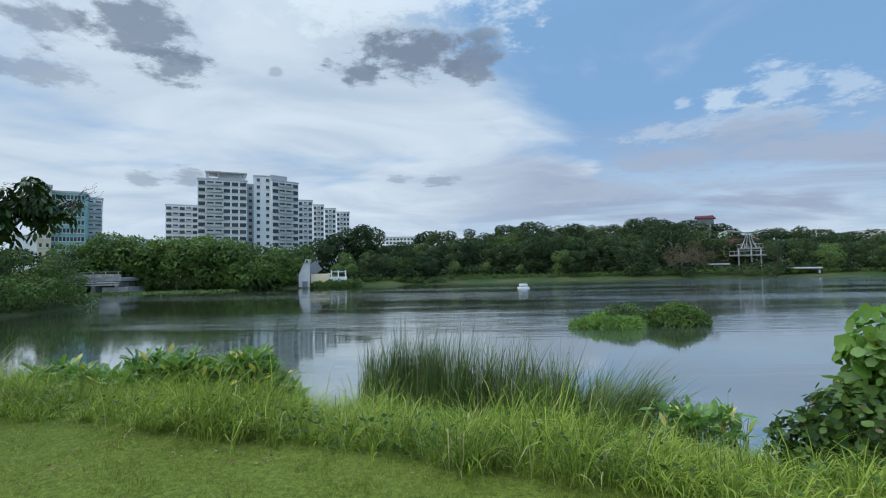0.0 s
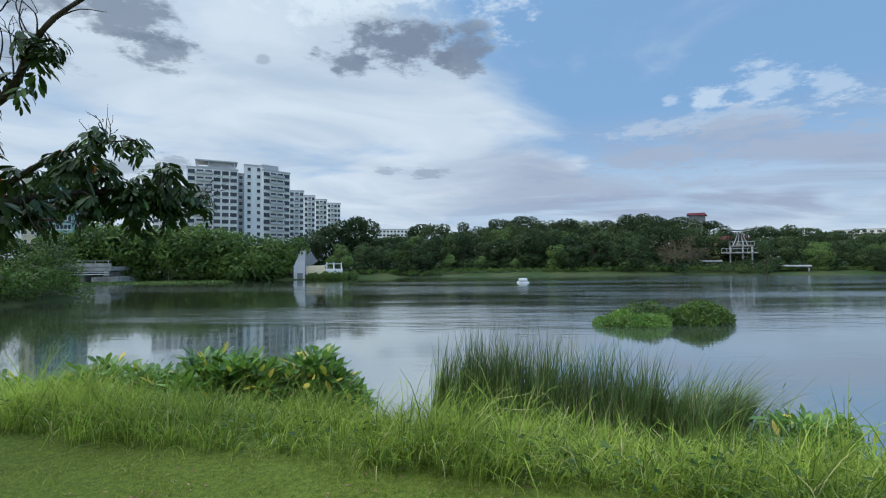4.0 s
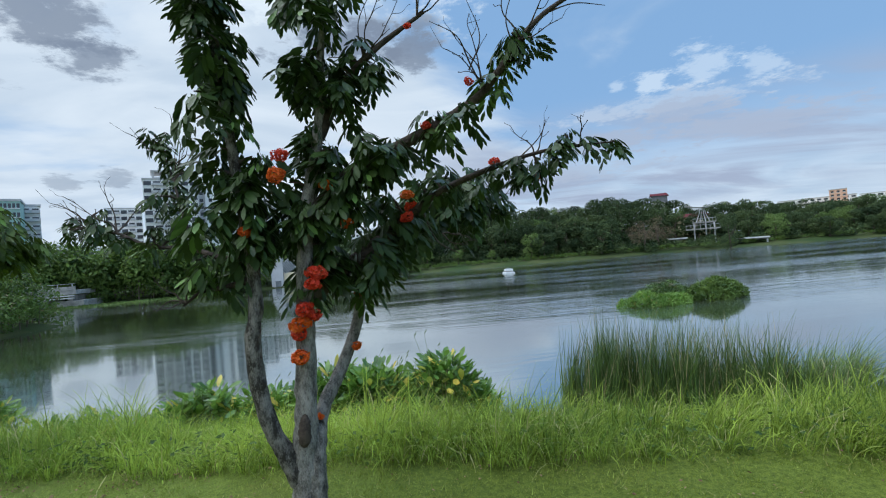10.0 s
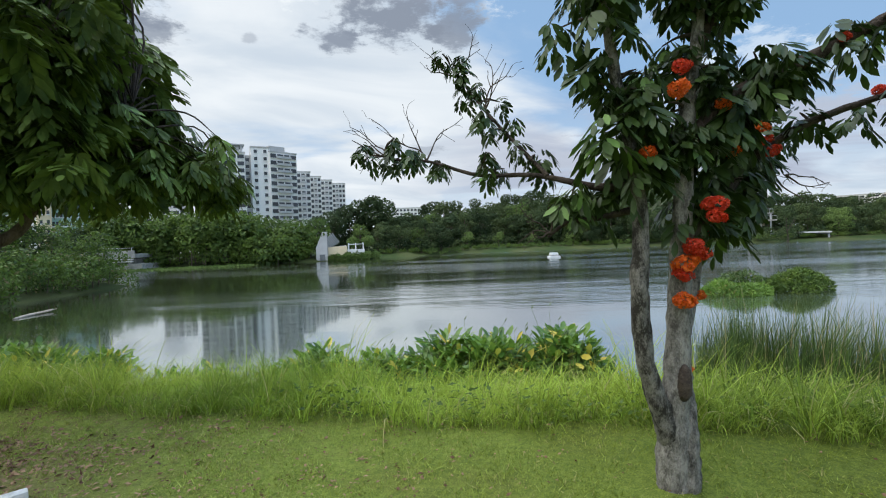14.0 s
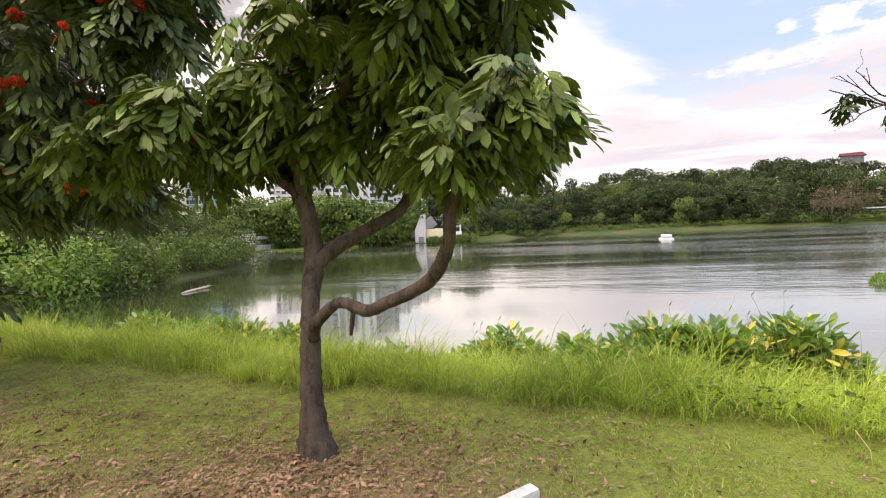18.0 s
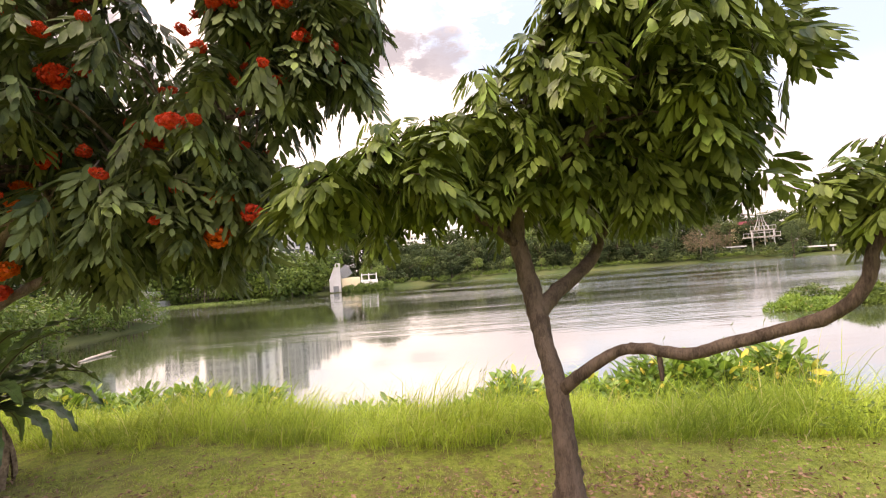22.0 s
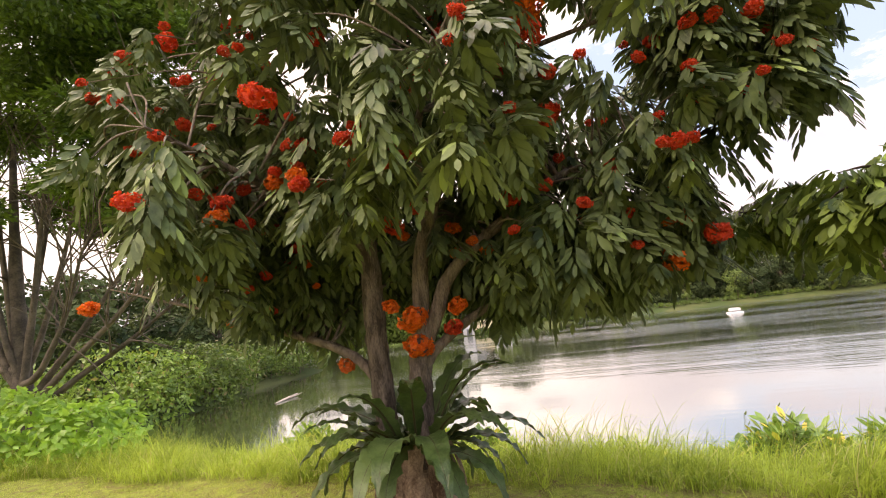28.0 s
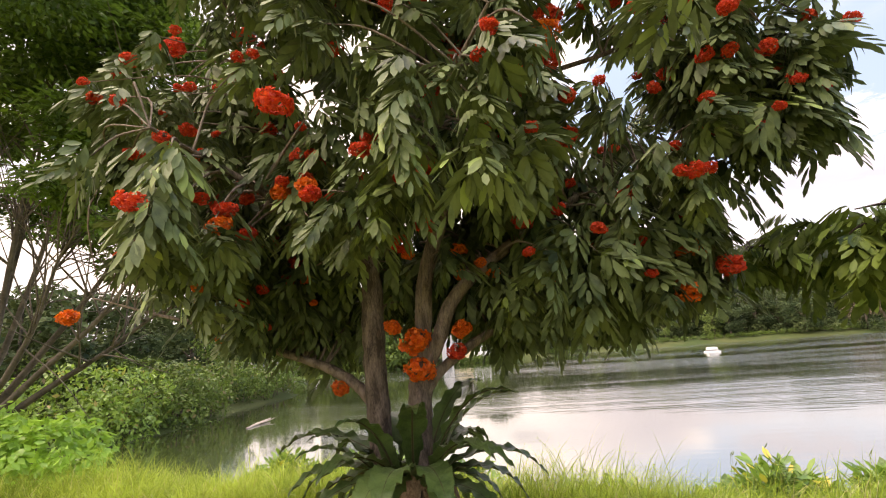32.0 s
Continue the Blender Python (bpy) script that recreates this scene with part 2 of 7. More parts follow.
def water_material():
    m = bpy.data.materials.new("pond_water")
    m.use_nodes = True
    nt = m.node_tree
    bsdf = nt.nodes["Principled BSDF"]
    co = nt.nodes.new("ShaderNodeTexCoord")
    patch = node(nt, "ShaderNodeTexNoise", Scale=0.055, Detail=6.0, Roughness=0.62, Distortion=0.3)
    stretched = vec_node(nt, "MULTIPLY", co.outputs["Object"], (0.16, 1.0, 1.0)).outputs[0]
    nt.links.new(stretched, patch.inputs["Vector"])
    where = nt.nodes.new("ShaderNodeSeparateXYZ")
    nt.links.new(co.outputs["Object"], where.inputs[0])
    open_water = smooth(nt, where.outputs[1], 25.0, 70.0, -0.05, 0.015)
    open_water = math_node(nt, "ADD", open_water, smooth(nt, where.outputs[0], -25.0, 0.0, 0.0, 0.07))
    windy = smooth(nt, math_node(nt, "ADD", patch.outputs[0], open_water), 0.47, 0.62)
    wave = node(nt, "ShaderNodeTexNoise", Scale=2.4, Detail=3.0, Roughness=0.5)
    nt.links.new(stretched, wave.inputs["Vector"])
    ripple = node(nt, "ShaderNodeTexNoise", Scale=0.6, Detail=2.0, Roughness=0.5)
    nt.links.new(stretched, ripple.inputs["Vector"])
    height = math_node(nt, "ADD", math_node(nt, "MULTIPLY", wave.outputs[0], 0.4), ripple.outputs[0])
    b = node(nt, "ShaderNodeBump", Distance=0.3)
    nt.links.new(math_node(nt, "MULTIPLY_ADD", windy, 0.18, 0.012), b.inputs["Strength"])
    nt.links.new(height, b.inputs["Height"])
    nt.links.new(b.outputs[0], bsdf.inputs["Normal"])
    nt.links.new(mix(nt, windy, (0.030, 0.038, 0.016), (0.060, 0.070, 0.050)), bsdf.inputs["Base Color"])
    nt.links.new(math_node(nt, "MULTIPLY_ADD", windy, 0.10, 0.02), bsdf.inputs["Roughness"])
    bsdf.inputs["IOR"].default_value = 2.2
    sheen = node(nt, "ShaderNodeBsdfGlossy", Color=(0.84, 0.87, 0.86, 1.0))
    nt.links.new(math_node(nt, "MULTIPLY_ADD", windy, 0.09, 0.085), sheen.inputs["Roughness"])
    nt.links.new(b.outputs[0], sheen.inputs["Normal"])
    blend = nt.nodes.new("ShaderNodeMixShader")
    blend.inputs[0].default_value = 0.58
    nt.links.new(bsdf.outputs[0], blend.inputs[1])
    nt.links.new(sheen.outputs[0], blend.inputs[2])
    nt.links.new(blend.outputs[0], nt.nodes["Material Output"].inputs[0])
    return m


def lawn_material():
    m = bpy.data.materials.new("lawn_soil_and_turf")
    m.use_nodes = True
    nt = m.node_tree
    bsdf = nt.nodes["Principled BSDF"]
    co = nt.nodes.new("ShaderNodeTexCoord")
    big = node(nt, "ShaderNodeTexNoise", Scale=0.8, Detail=6.0, Roughness=0.6)
    mid = node(nt, "ShaderNodeTexNoise", Scale=7.0, Detail=5.0, Roughness=0.65)
    tiny = node(nt, "ShaderNodeTexNoise", Scale=90.0, Detail=4.0, Roughness=0.7)
    for n in (big, mid, tiny):
        nt.links.new(co.outputs["Object"], n.inputs["Vector"])
    tuft = node(nt, "ShaderNodeTexNoise", Scale=21.0, Detail=5.0, Roughness=0.7)
    nt.links.new(co.outputs["Object"], tuft.inputs["Vector"])
    grain = math_node(nt, "ADD", math_node(nt, "MULTIPLY", tiny.outputs[0], 0.45), math_node(nt, "MULTIPLY", tuft.outputs[0], 0.55))
    turf = mix(nt, smooth(nt, tiny.outputs[0], 0.32, 0.68), (0.060, 0.105, 0.014), (0.165, 0.225, 0.040))
    dry = mix(nt, smooth(nt, tiny.outputs[0], 0.3, 0.7), (0.10, 0.095, 0.03), (0.21, 0.20, 0.07))
    colour = mix(nt, math_node(nt, "MULTIPLY", smooth(nt, math_node(nt, "ADD", math_node(nt, "MULTIPLY", big.outputs[0], 0.7), math_node(nt, "MULTIPLY", mid.outputs[0], 0.3)), 0.48, 0.66), 0.75), turf, dry)
    # lush turf in the open; yellower under the trees, lightened to offset their shade
    spot = nt.nodes.new("ShaderNodeSeparateXYZ")
    nt.links.new(co.outputs["Object"], spot.inputs[0])
    along = math_node(nt, "ADD", spot.outputs[0], math_node(nt, "MULTIPLY", math_node(nt, "SUBTRACT", big.outputs[0], 0.5), 9.0))
    lush = mix(nt, smooth(nt, grain, 0.36, 0.64), (0.052, 0.076, 0.006), (0.190, 0.230, 0.030))
    brightened_turf = mix(nt, smooth(nt, grain, 0.36, 0.64), (0.120, 0.165, 0.020), (0.400, 0.460, 0.090))
    colour = mix(nt, smooth(nt, along, -10.5, -1.5, 0.0, 0.9), colour, lush)
    colour = mix(nt, smooth(nt, along, -12.0, -3.0, 0.75, 0.0), colour, brightened_turf)
    earthy = math_node(nt, "MULTIPLY", smooth(nt, along, -11.5, -6.0, 0.75, 0.0), smooth(nt, math_node(nt, "ADD", math_node(nt, "MULTIPLY", mid.outputs[0], 0.6), math_node(nt, "MULTIPLY", tiny.outputs[0], 0.4)), 0.45, 0.58))
    colour = mix(nt, earthy, colour, (0.150, 0.100, 0.050))
    # bare trodden soil round the feet of the two shade trees
    soil = mix(nt, mid.outputs[0], (0.15, 0.092, 0.055), (0.32, 0.225, 0.145))
    ragged = math_node(nt, "ADD", math_node(nt, "MULTIPLY", mid.outputs[0], 1.5), math_node(nt, "MULTIPLY", big.outputs[0], 0.8))
    for x, y, r in BARE:
        off = vec_node(nt, "SUBTRACT", co.outputs["Object"], (x, y, 0)).outputs[0]
        flat = vec_node(nt, "MULTIPLY", off, (0.75, 1.15, 0)).outputs[0]
        far = math_node(nt, "ADD", vec_node(nt, "LENGTH", flat).outputs["Value"], ragged)
        colour = mix(nt, smooth(nt, far, r + 0.35, r + 1.7, 0.72, 0.0), colour, soil)
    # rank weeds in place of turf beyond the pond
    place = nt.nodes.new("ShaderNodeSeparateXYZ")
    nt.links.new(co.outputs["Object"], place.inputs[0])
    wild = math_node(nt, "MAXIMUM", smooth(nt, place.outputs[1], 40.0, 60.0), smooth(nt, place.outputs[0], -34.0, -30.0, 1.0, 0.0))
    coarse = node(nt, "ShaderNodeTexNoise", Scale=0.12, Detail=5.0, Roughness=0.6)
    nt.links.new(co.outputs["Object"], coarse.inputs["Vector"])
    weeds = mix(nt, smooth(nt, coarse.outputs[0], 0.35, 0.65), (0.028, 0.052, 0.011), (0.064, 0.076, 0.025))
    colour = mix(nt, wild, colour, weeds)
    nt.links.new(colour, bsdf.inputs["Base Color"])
    bsdf.inputs["Roughness"].default_value = 0.9
    bsdf.inputs["Specular IOR Level"].default_value = 0.2
    b = node(nt, "ShaderNodeBump", Strength=0.7, Distance=0.03)
    nt.links.new(math_node(nt, "ADD", tiny.outputs[0], mid.outputs[0]), b.inputs["Height"])
    nt.links.new(b.outputs[0], bsdf.inputs["Normal"])
    return m


BARE = [(-10.2, 1.75, 1.15), (-15.3, 2.4, 1.3), (-12.8, 1.5, 0.9), (-17.4, 1.2, 1.2)]
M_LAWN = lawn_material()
M_WATER = water_material()
M_BLADE = material("tall_grass", (0.030, 0.066, 0.005), (0.305, 0.385, 0.055), 0.45, 0.65, 0, by="island", spread=0.5, through=0.20, third=((0.40, 0.36, 0.17), 0.935), gloss=0.15)
# next two: grass colours brightened to make up for shade near the trees
M_BLADE_BRIGHTENED = material("brightened_tall_grass", (0.055, 0.125, 0.008), (0.400, 0.530, 0.085), 0.45, 0.65, 0, by="island", spread=0.5, through=0.28, third=((0.45, 0.40, 0.20), 0.93), gloss=0.15)
M_TURF_BRIGHTENED = material("brightened_dry_turf_blade", (0.115, 0.165, 0.022), (0.370, 0.430, 0.100), 0.8, 0.6, 0, by="island", spread=0.4, through=0.3, third=((0.40, 0.33, 0.16), 0.88), gloss=0.25)
M_TURF = material("turf_blade", (0.085, 0.122, 0.010), (0.215, 0.258, 0.040), 0.8, 0.6, 0, by="island", spread=0.35, through=0.3, third=((0.30, 0.27, 0.10), 0.90), gloss=0.25)
M_REED = material("reed", (0.024, 0.058, 0.012), (0.145, 0.205, 0.056), 0.5, 0.45, 0, by="island", spread=0.45, through=0.22, third=((0.38, 0.31, 0.17), 0.90), gloss=0.45)
M_THALIA = material("broad_waterside_leaf", (0.036, 0.095, 0.012), (0.165, 0.285, 0.045), 0.9, 0.42, 0.0, by="island", spread=0.42, through=0.25, third=((0.62, 0.47, 0.08), 0.91))
M_SARACA = material("drooping_leaflet", (0.016, 0.032, 0.010), (0.140, 0.185, 0.072), 1.4, 0.46, 0.0, by="both", spread=0.5, through=0.08, third=((0.22, 0.30, 0.09), 0.86), gloss=0.2)
# young tree's leaflets, darkened in colour to stand as backlit against the sky
M_SARACA_A = material("backlit_dark_leaflet", (0.008, 0.019, 0.004), (0.042, 0.074, 0.016), 1.4, 0.42, 0.0, by="both", spread=0.45, through=0.09, third=((0.12, 0.21, 0.05), 0.90), gloss=0.22)
M_SARACA_B = material("fresh_drooping_leaflet", (0.014, 0.034, 0.005), (0.120, 0.170, 0.034), 1.4, 0.45, 0.0, by="both", spread=0.5, through=0.11, third=((0.20, 0.31, 0.07), 0.84), gloss=0.16)
M_BUSH = material("shrub_leaf", (0.046, 0.110, 0.012), (0.190, 0.310, 0.048), 0.5, 0.5, 0.0, by="island", spread=0.35, through=0.28, third=((0.30, 0.20, 0.07), 0.95))
M_FINE = material("fine_tree_leaf", (0.014, 0.042, 0.005), (0.125, 0.215, 0.030), 0.4, 0.5, 0.0, by="island", spread=0.35, through=0.22, gloss=0.3)
M_BRIGHT = material("bright_shrub_leaf", (0.066, 0.165, 0.014), (0.270, 0.470, 0.070), 0.9, 0.42, 0.0, by="island", spread=0.35, through=0.35)
M_BANK = material("bank_shrub_leaf", (0.014, 0.038, 0.006), (0.105, 0.170, 0.028), 0.35, 0.55, 0.0, by="island", spread=0.45, through=0.18, third=((0.16, 0.12, 0.06), 0.95), gloss=0.3)
M_FAR = material("far_foliage", (0.016, 0.036, 0.012), (0.100, 0.136, 0.050), 0.12, 0.75, 0.0, by="both", spread=0.42, through=0.12, gloss=0.2)
M_FAR_DARK = material("far_dark_foliage", (0.011, 0.026, 0.009), (0.062, 0.092, 0.034), 0.12, 0.75, 0.0, by="both", spread=0.42, through=0.1, gloss=0.2)
M_FAR_LIGHT = material("far_light_foliage", (0.045, 0.085, 0.018), (0.150, 0.215, 0.060), 0.12, 0.7, 0.0, by="both", spread=0.5, through=0.15, gloss=0.2)
M_FAR_DRY = material("far_thin_dry_foliage", (0.070, 0.055, 0.034), (0.165, 0.135, 0.080), 0.12, 0.8, 0.0, by="island", spread=0.3, gloss=0.2)
M_CREEPER = material("creeper_leaf", (0.026, 0.058, 0.010), (0.135, 0.205, 0.036), 0.2, 0.6, 0.0, by="both", spread=0.45, through=0.2, gloss=0.3)
M_BARK_A = material("grey_mottled_bark", (0.036, 0.032, 0.027), (0.310, 0.292, 0.262), 17.0, 0.88, 1.0, bump_scale=46, gloss=0.2, stretch=(1, 1, 0.5))
# upper limbs and twigs: shade put into the bark colour; the dark knot shares it
M_BARK_DARK = material("dark_shaded_bark", (0.022, 0.017, 0.014), (0.085, 0.066, 0.052), 12.0, 0.9, 0.9, bump_scale=45, gloss=0.2)
M_BARK_B = material("brown_bark", (0.026, 0.019, 0.015), (0.115, 0.088, 0.070), 14.0, 0.9, 1.0, bump_scale=45, gloss=0.2, stretch=(1, 1, 0.3))
M_BARK_C = material("brown_grey_bark", (0.050, 0.038, 0.030), (0.230, 0.180, 0.145), 14.0, 0.9, 1.0, bump_scale=45, gloss=0.2, stretch=(1, 1, 0.3))
M_BARK_FAR = material("far_bark", (0.06, 0.05, 0.04), (0.16, 0.13, 0.10), 3.0, 0.9, 0.3, gloss=0.2)
M_ORANGE = material("orange_flower", (0.62, 0.075, 0.010), (0.85, 0.19, 0.018), 30, 0.6, 0, by="island", spread=0.4, through=0.25)
M_RED = material("red_flower", (0.48, 0.022, 0.012), (0.75, 0.075, 0.020), 30, 0.6, 0, by="island", spread=0.4, through=0.25)
M_FERN = material("fern_frond", (0.024, 0.058, 0.014), (0.100, 0.165, 0.050), 5, 0.40, 0.25, spread=0.35, through=0.15)
M_RIB = material("frond_rib", (0.03, 0.025, 0.012), (0.09, 0.075, 0.03), 8, 0.6, 0.2)
M_HUSK = material("dead_frond_husk", (0.080, 0.048, 0.030), (0.370, 0.270, 0.190), 7, 0.9, 0.7, spread=0.3, bump_scale=30, gloss=0.2)
M_LITTER = material("fallen_leaf", (0.105, 0.056, 0.032), (0.390, 0.240, 0.150), 3, 0.8, 0, by="island", spread=0.5, gloss=0.3)
M_WHITE = material("white_paint", (0.66, 0.67, 0.68), (0.80, 0.80, 0.80), 0.4, 0.7, 0.1, spread=0.1, gloss=0.3)
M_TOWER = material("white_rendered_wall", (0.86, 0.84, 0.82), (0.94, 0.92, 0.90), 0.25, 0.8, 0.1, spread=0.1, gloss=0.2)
# the white tower wall again, with shade put into its colour
M_TOWER_SHADE = material("shaded_rendered_wall", (0.46, 0.45, 0.45), (0.56, 0.55, 0.55), 0.25, 0.8, 0.1, spread=0.1, gloss=0.2)
M_TEAL = material("pale_teal_wall", (0.36, 0.54, 0.50), (0.48, 0.66, 0.60), 0.25, 0.8, 0.1, gloss=0.2)
M_CREAM = material("cream_wall", (0.66, 0.55, 0.36), (0.78, 0.66, 0.46), 0.25, 0.8, 0.1, gloss=0.2)
M_PINK = material("salmon_wall", (0.70, 0.40, 0.28), (0.80, 0.52, 0.38), 0.25, 0.8, 0.1, gloss=0.2)
M_GLASS = material("dark_window_glass", (0.030, 0.034, 0.040), (0.075, 0.080, 0.090), 0.5, 0.18, 0, spread=0.5)
M_CONCRETE = material("weathered_concrete", (0.20, 0.20, 0.19), (0.42, 0.41, 0.38), 0.7, 0.85, 0.4, gloss=0.2)
M_DARKMETAL = material("grey_painted_metal", (0.10, 0.11, 0.12), (0.20, 0.21, 0.22), 2.0, 0.5, 0.1)
M_STEEL = material("pale_steel", (0.42, 0.43, 0.44), (0.60, 0.61, 0.62), 1.0, 0.5, 0.1, metal=0.3)
M_REDROOF = material("red_tile_roof", (0.085, 0.012, 0.018), (0.145, 0.028, 0.028), 1.2, 0.75, 0.3, gloss=0.2)
M_PLASTIC = material("white_plastic", (0.52, 0.54, 0.56), (0.66, 0.67, 0.68), 3, 0.4, 0.05, spread=0.1)
M_WOOD = material("bleached_wood", (0.20, 0.17, 0.13), (0.42, 0.37, 0.30), 6, 0.8, 0.5, bump_scale=30)
M_STONE = material("pale_stone", (0.45, 0.44, 0.42), (0.72, 0.71, 0.68), 9, 0.85, 0.4)


# ---------------------------------------------------------------- mesh helpers
def fast_mesh(name, verts, faces, smooth_faces=False):
    """A mesh from arrays of points and of faces that all have the same number of corners."""
    verts, faces = np.asarray(verts, np.float32), np.asarray(faces, np.int32)
    me = bpy.data.meshes.new(name)
    k = faces.shape[1]
    me.vertices.add(len(verts))
    me.vertices.foreach_set("co", verts.ravel())
    me.loops.add(faces.size)
    me.loops.foreach_set("vertex_index", faces.ravel())
    me.polygons.add(len(faces))
    me.polygons.foreach_set("loop_start", np.arange(0, faces.size, k, dtype=np.int32))
    me.update(calc_edges=True)
    if smooth_faces:
        me.polygons.foreach_set("use_smooth", np.ones(len(faces), bool))
    return me


def bm_mesh(name, bm):
    me = bpy.data.meshes.new(name)
    bm.to_mesh(me)
    bm.free()
    return me


def part(name, mesh, mat, parent=None, label="", at=None):
    """Links a bmesh or mesh as one object, as a part of parent where one is given."""
    if isinstance(mesh, bmesh.types.BMesh):
        mesh = bm_mesh(name, mesh)
    if mat and not mesh.materials:
        mesh.materials.append(mat)
    ob = new(name, mesh)
    if parent:
        ob.parent = parent
    if at is not None:
        ob.matrix_basis = at
    if label:
        ob["label"] = label
    return ob


def thing(name, place, label, category, group="", kind="", turn=0.0):
    """An empty at a thing's base, for its parts."""
    ob = new(name)
    ob.empty_display_size = 0.2
    ob.matrix_basis = pose(*place, 0, 0, turn)
    return tagged(ob, label, category, group, kind)


def box(bm, x0, y0, z0, x1, y1, z1, bevel=0.0):
    made = bmesh.ops.create_cube(bm, size=1.0)["verts"]
    for v in made:
        v.co = Vector(((x0 + x1) / 2 + v.co.x * (x1 - x0), (y0 + y1) / 2 + v.co.y * (y1 - y0), (z0 + z1) / 2 + v.co.z * (z1 - z0)))
    if bevel:
        edges = list({e for v in made for e in v.link_edges})
        bmesh.ops.bevel(bm, geom=edges, offset=bevel, segments=2, affect="EDGES", profile=0.7)
    return bm


def one_box(*a, **k):
    return box(bmesh.new(), *a, **k)


def spline(points, per=6):
    """A smooth line through a few points of (x, y, z, radius)."""
    p = np.asarray(points, float)
    p = np.vstack([2 * p[0] - p[1], p, 2 * p[-1] - p[-2]])
    out = []
    for i in range(1, len(p) - 2):
        for t in np.arange(per) / per:
            a, b, c, d = p[i - 1 : i + 3]
            out.append(0.5 * (2 * b + (c - a) * t + (2 * a - 5 * b + 4 * c - d) * t**2 + (3 * b - a - 3 * c + d) * t**3))
    out.append(p[-2])
    return np.array(out)


def tube_arrays(line, sides=8, rough=0.0, seed=1):
    """Points and faces of a tapered limb along a line of (x, y, z, radius)."""
    r = np.random.default_rng(seed)
    pos, rad = line[:, :3], np.maximum(line[:, 3], 0.0008)
    ahead = np.gradient(pos, axis=0)
    ahead /= np.linalg.norm(ahead, axis=1)[:, None] + 1e-9
    ref = np.array([0.31, 0.95, 0.05])
    u = np.cross(ahead, ref)
    u /= np.linalg.norm(u, axis=1)[:, None] + 1e-9
    w = np.cross(ahead, u)
    ang = np.linspace(0, 2 * np.pi, sides, endpoint=False)
    ring = (np.cos(ang)[None, :, None] * u[:, None] + np.sin(ang)[None, :, None] * w[:, None])
    wob = 1 + rough * r.normal(size=(len(pos), sides))
    verts = (pos[:, None] + ring * (rad[:, None] * wob)[..., None]).reshape(-1, 3)
    i, j = np.meshgrid(np.arange(len(pos) - 1), np.arange(sides), indexing="ij")
    a, b = i * sides + j, i * sides + (j + 1) % sides
    faces = np.stack([a, b, b + sides, a + sides], -1).reshape(-1, 4)
    return verts, faces


def limb(name, points, mat, parent, sides=9, rough=0.05, seed=1, per=6, label=""):
    v, f = tube_arrays(spline(points, per), sides, rough, seed)
    return part(name, fast_mesh(name, v, f, True), mat, parent, label)


def join(arrays):
    """Joins several (points, faces) into one."""
    vs, fs, n = [], [], 0
    for v, f in arrays:
        vs.append(v), fs.append(np.asarray(f) + n)
        n += len(v)
    return np.vstack(vs), np.vstack(fs)


def blades(base, height, width, lean, droop, segs=3, seed=3):
    """Ribbons that rise from base points, lean along (dx, dy) and bend over. Points and quads."""
    r = np.random.default_rng(seed)
    n = len(base)
    turn = r.uniform(0, np.pi, n)
    side = np.stack([np.cos(turn), np.sin(turn), np.zeros(n)], -1)
    s = np.linspace(0, 1, segs + 1)
    rise = s[None] - droop[:, None] * s[None] ** 3 * 0.55
    out = lean[:, None, :] * (s[None, :, None] ** 1.8)
    spine = base[:, None] + np.concatenate([out * height[:, None, None], (rise * height[:, None])[..., None]], -1)
    taper = np.array([1.0, 0.9, 0.62, 0.08]) if segs == 3 else np.linspace(1, 0.06, segs + 1)
    half = side[:, None] * (width[:, None] * taper[None] / 2)[..., None]
    verts = np.stack([spine - half, spine + half], 2).reshape(-1, 3)
    k = (segs + 1) * 2
    q = np.array([[2 * i, 2 * i + 1, 2 * i + 3, 2 * i + 2] for i in range(segs)])
    faces = (np.arange(n)[:, None, None] * k + q[None]).reshape(-1, 4)
    return verts, faces


def leaves(base, ahead, size, slim, seed=5, fold=0.25, face=None):
    """Folded pointed leaves: two triangles each side of the midrib, from base points along given ways, turned to face up or out."""
    r = np.random.default_rng(seed)
    n = len(base)
    ahead = ahead / (np.linalg.norm(ahead, axis=1)[:, None] + 1e-9)
    rand = r.normal(size=(n, 3)) * 0.5 + (np.array([0, 0, 1.0]) if face is None else face)
    side = np.cross(ahead, rand)
    side /= np.linalg.norm(side, axis=1)[:, None] + 1e-9
    up = np.cross(side, ahead)
    L, W = size[:, None], (size * slim)[:, None]
    b, t = base, base + ahead * L - up * L * 0.12
    m = base + ahead * L * 0.45 - up * W * fold
    l, rr = base + ahead * L * 0.42 - side * W / 2, base + ahead * L * 0.42 + side * W / 2
    verts = np.stack([b, l, m, rr, t], 1).reshape(-1, 3)
    q = np.array([[0, 2, 1], [0, 3, 2], [1, 2, 4], [2, 3, 4]])
    faces = (np.arange(n)[:, None, None] * 5 + q[None]).reshape(-1, 3)
    return verts, faces


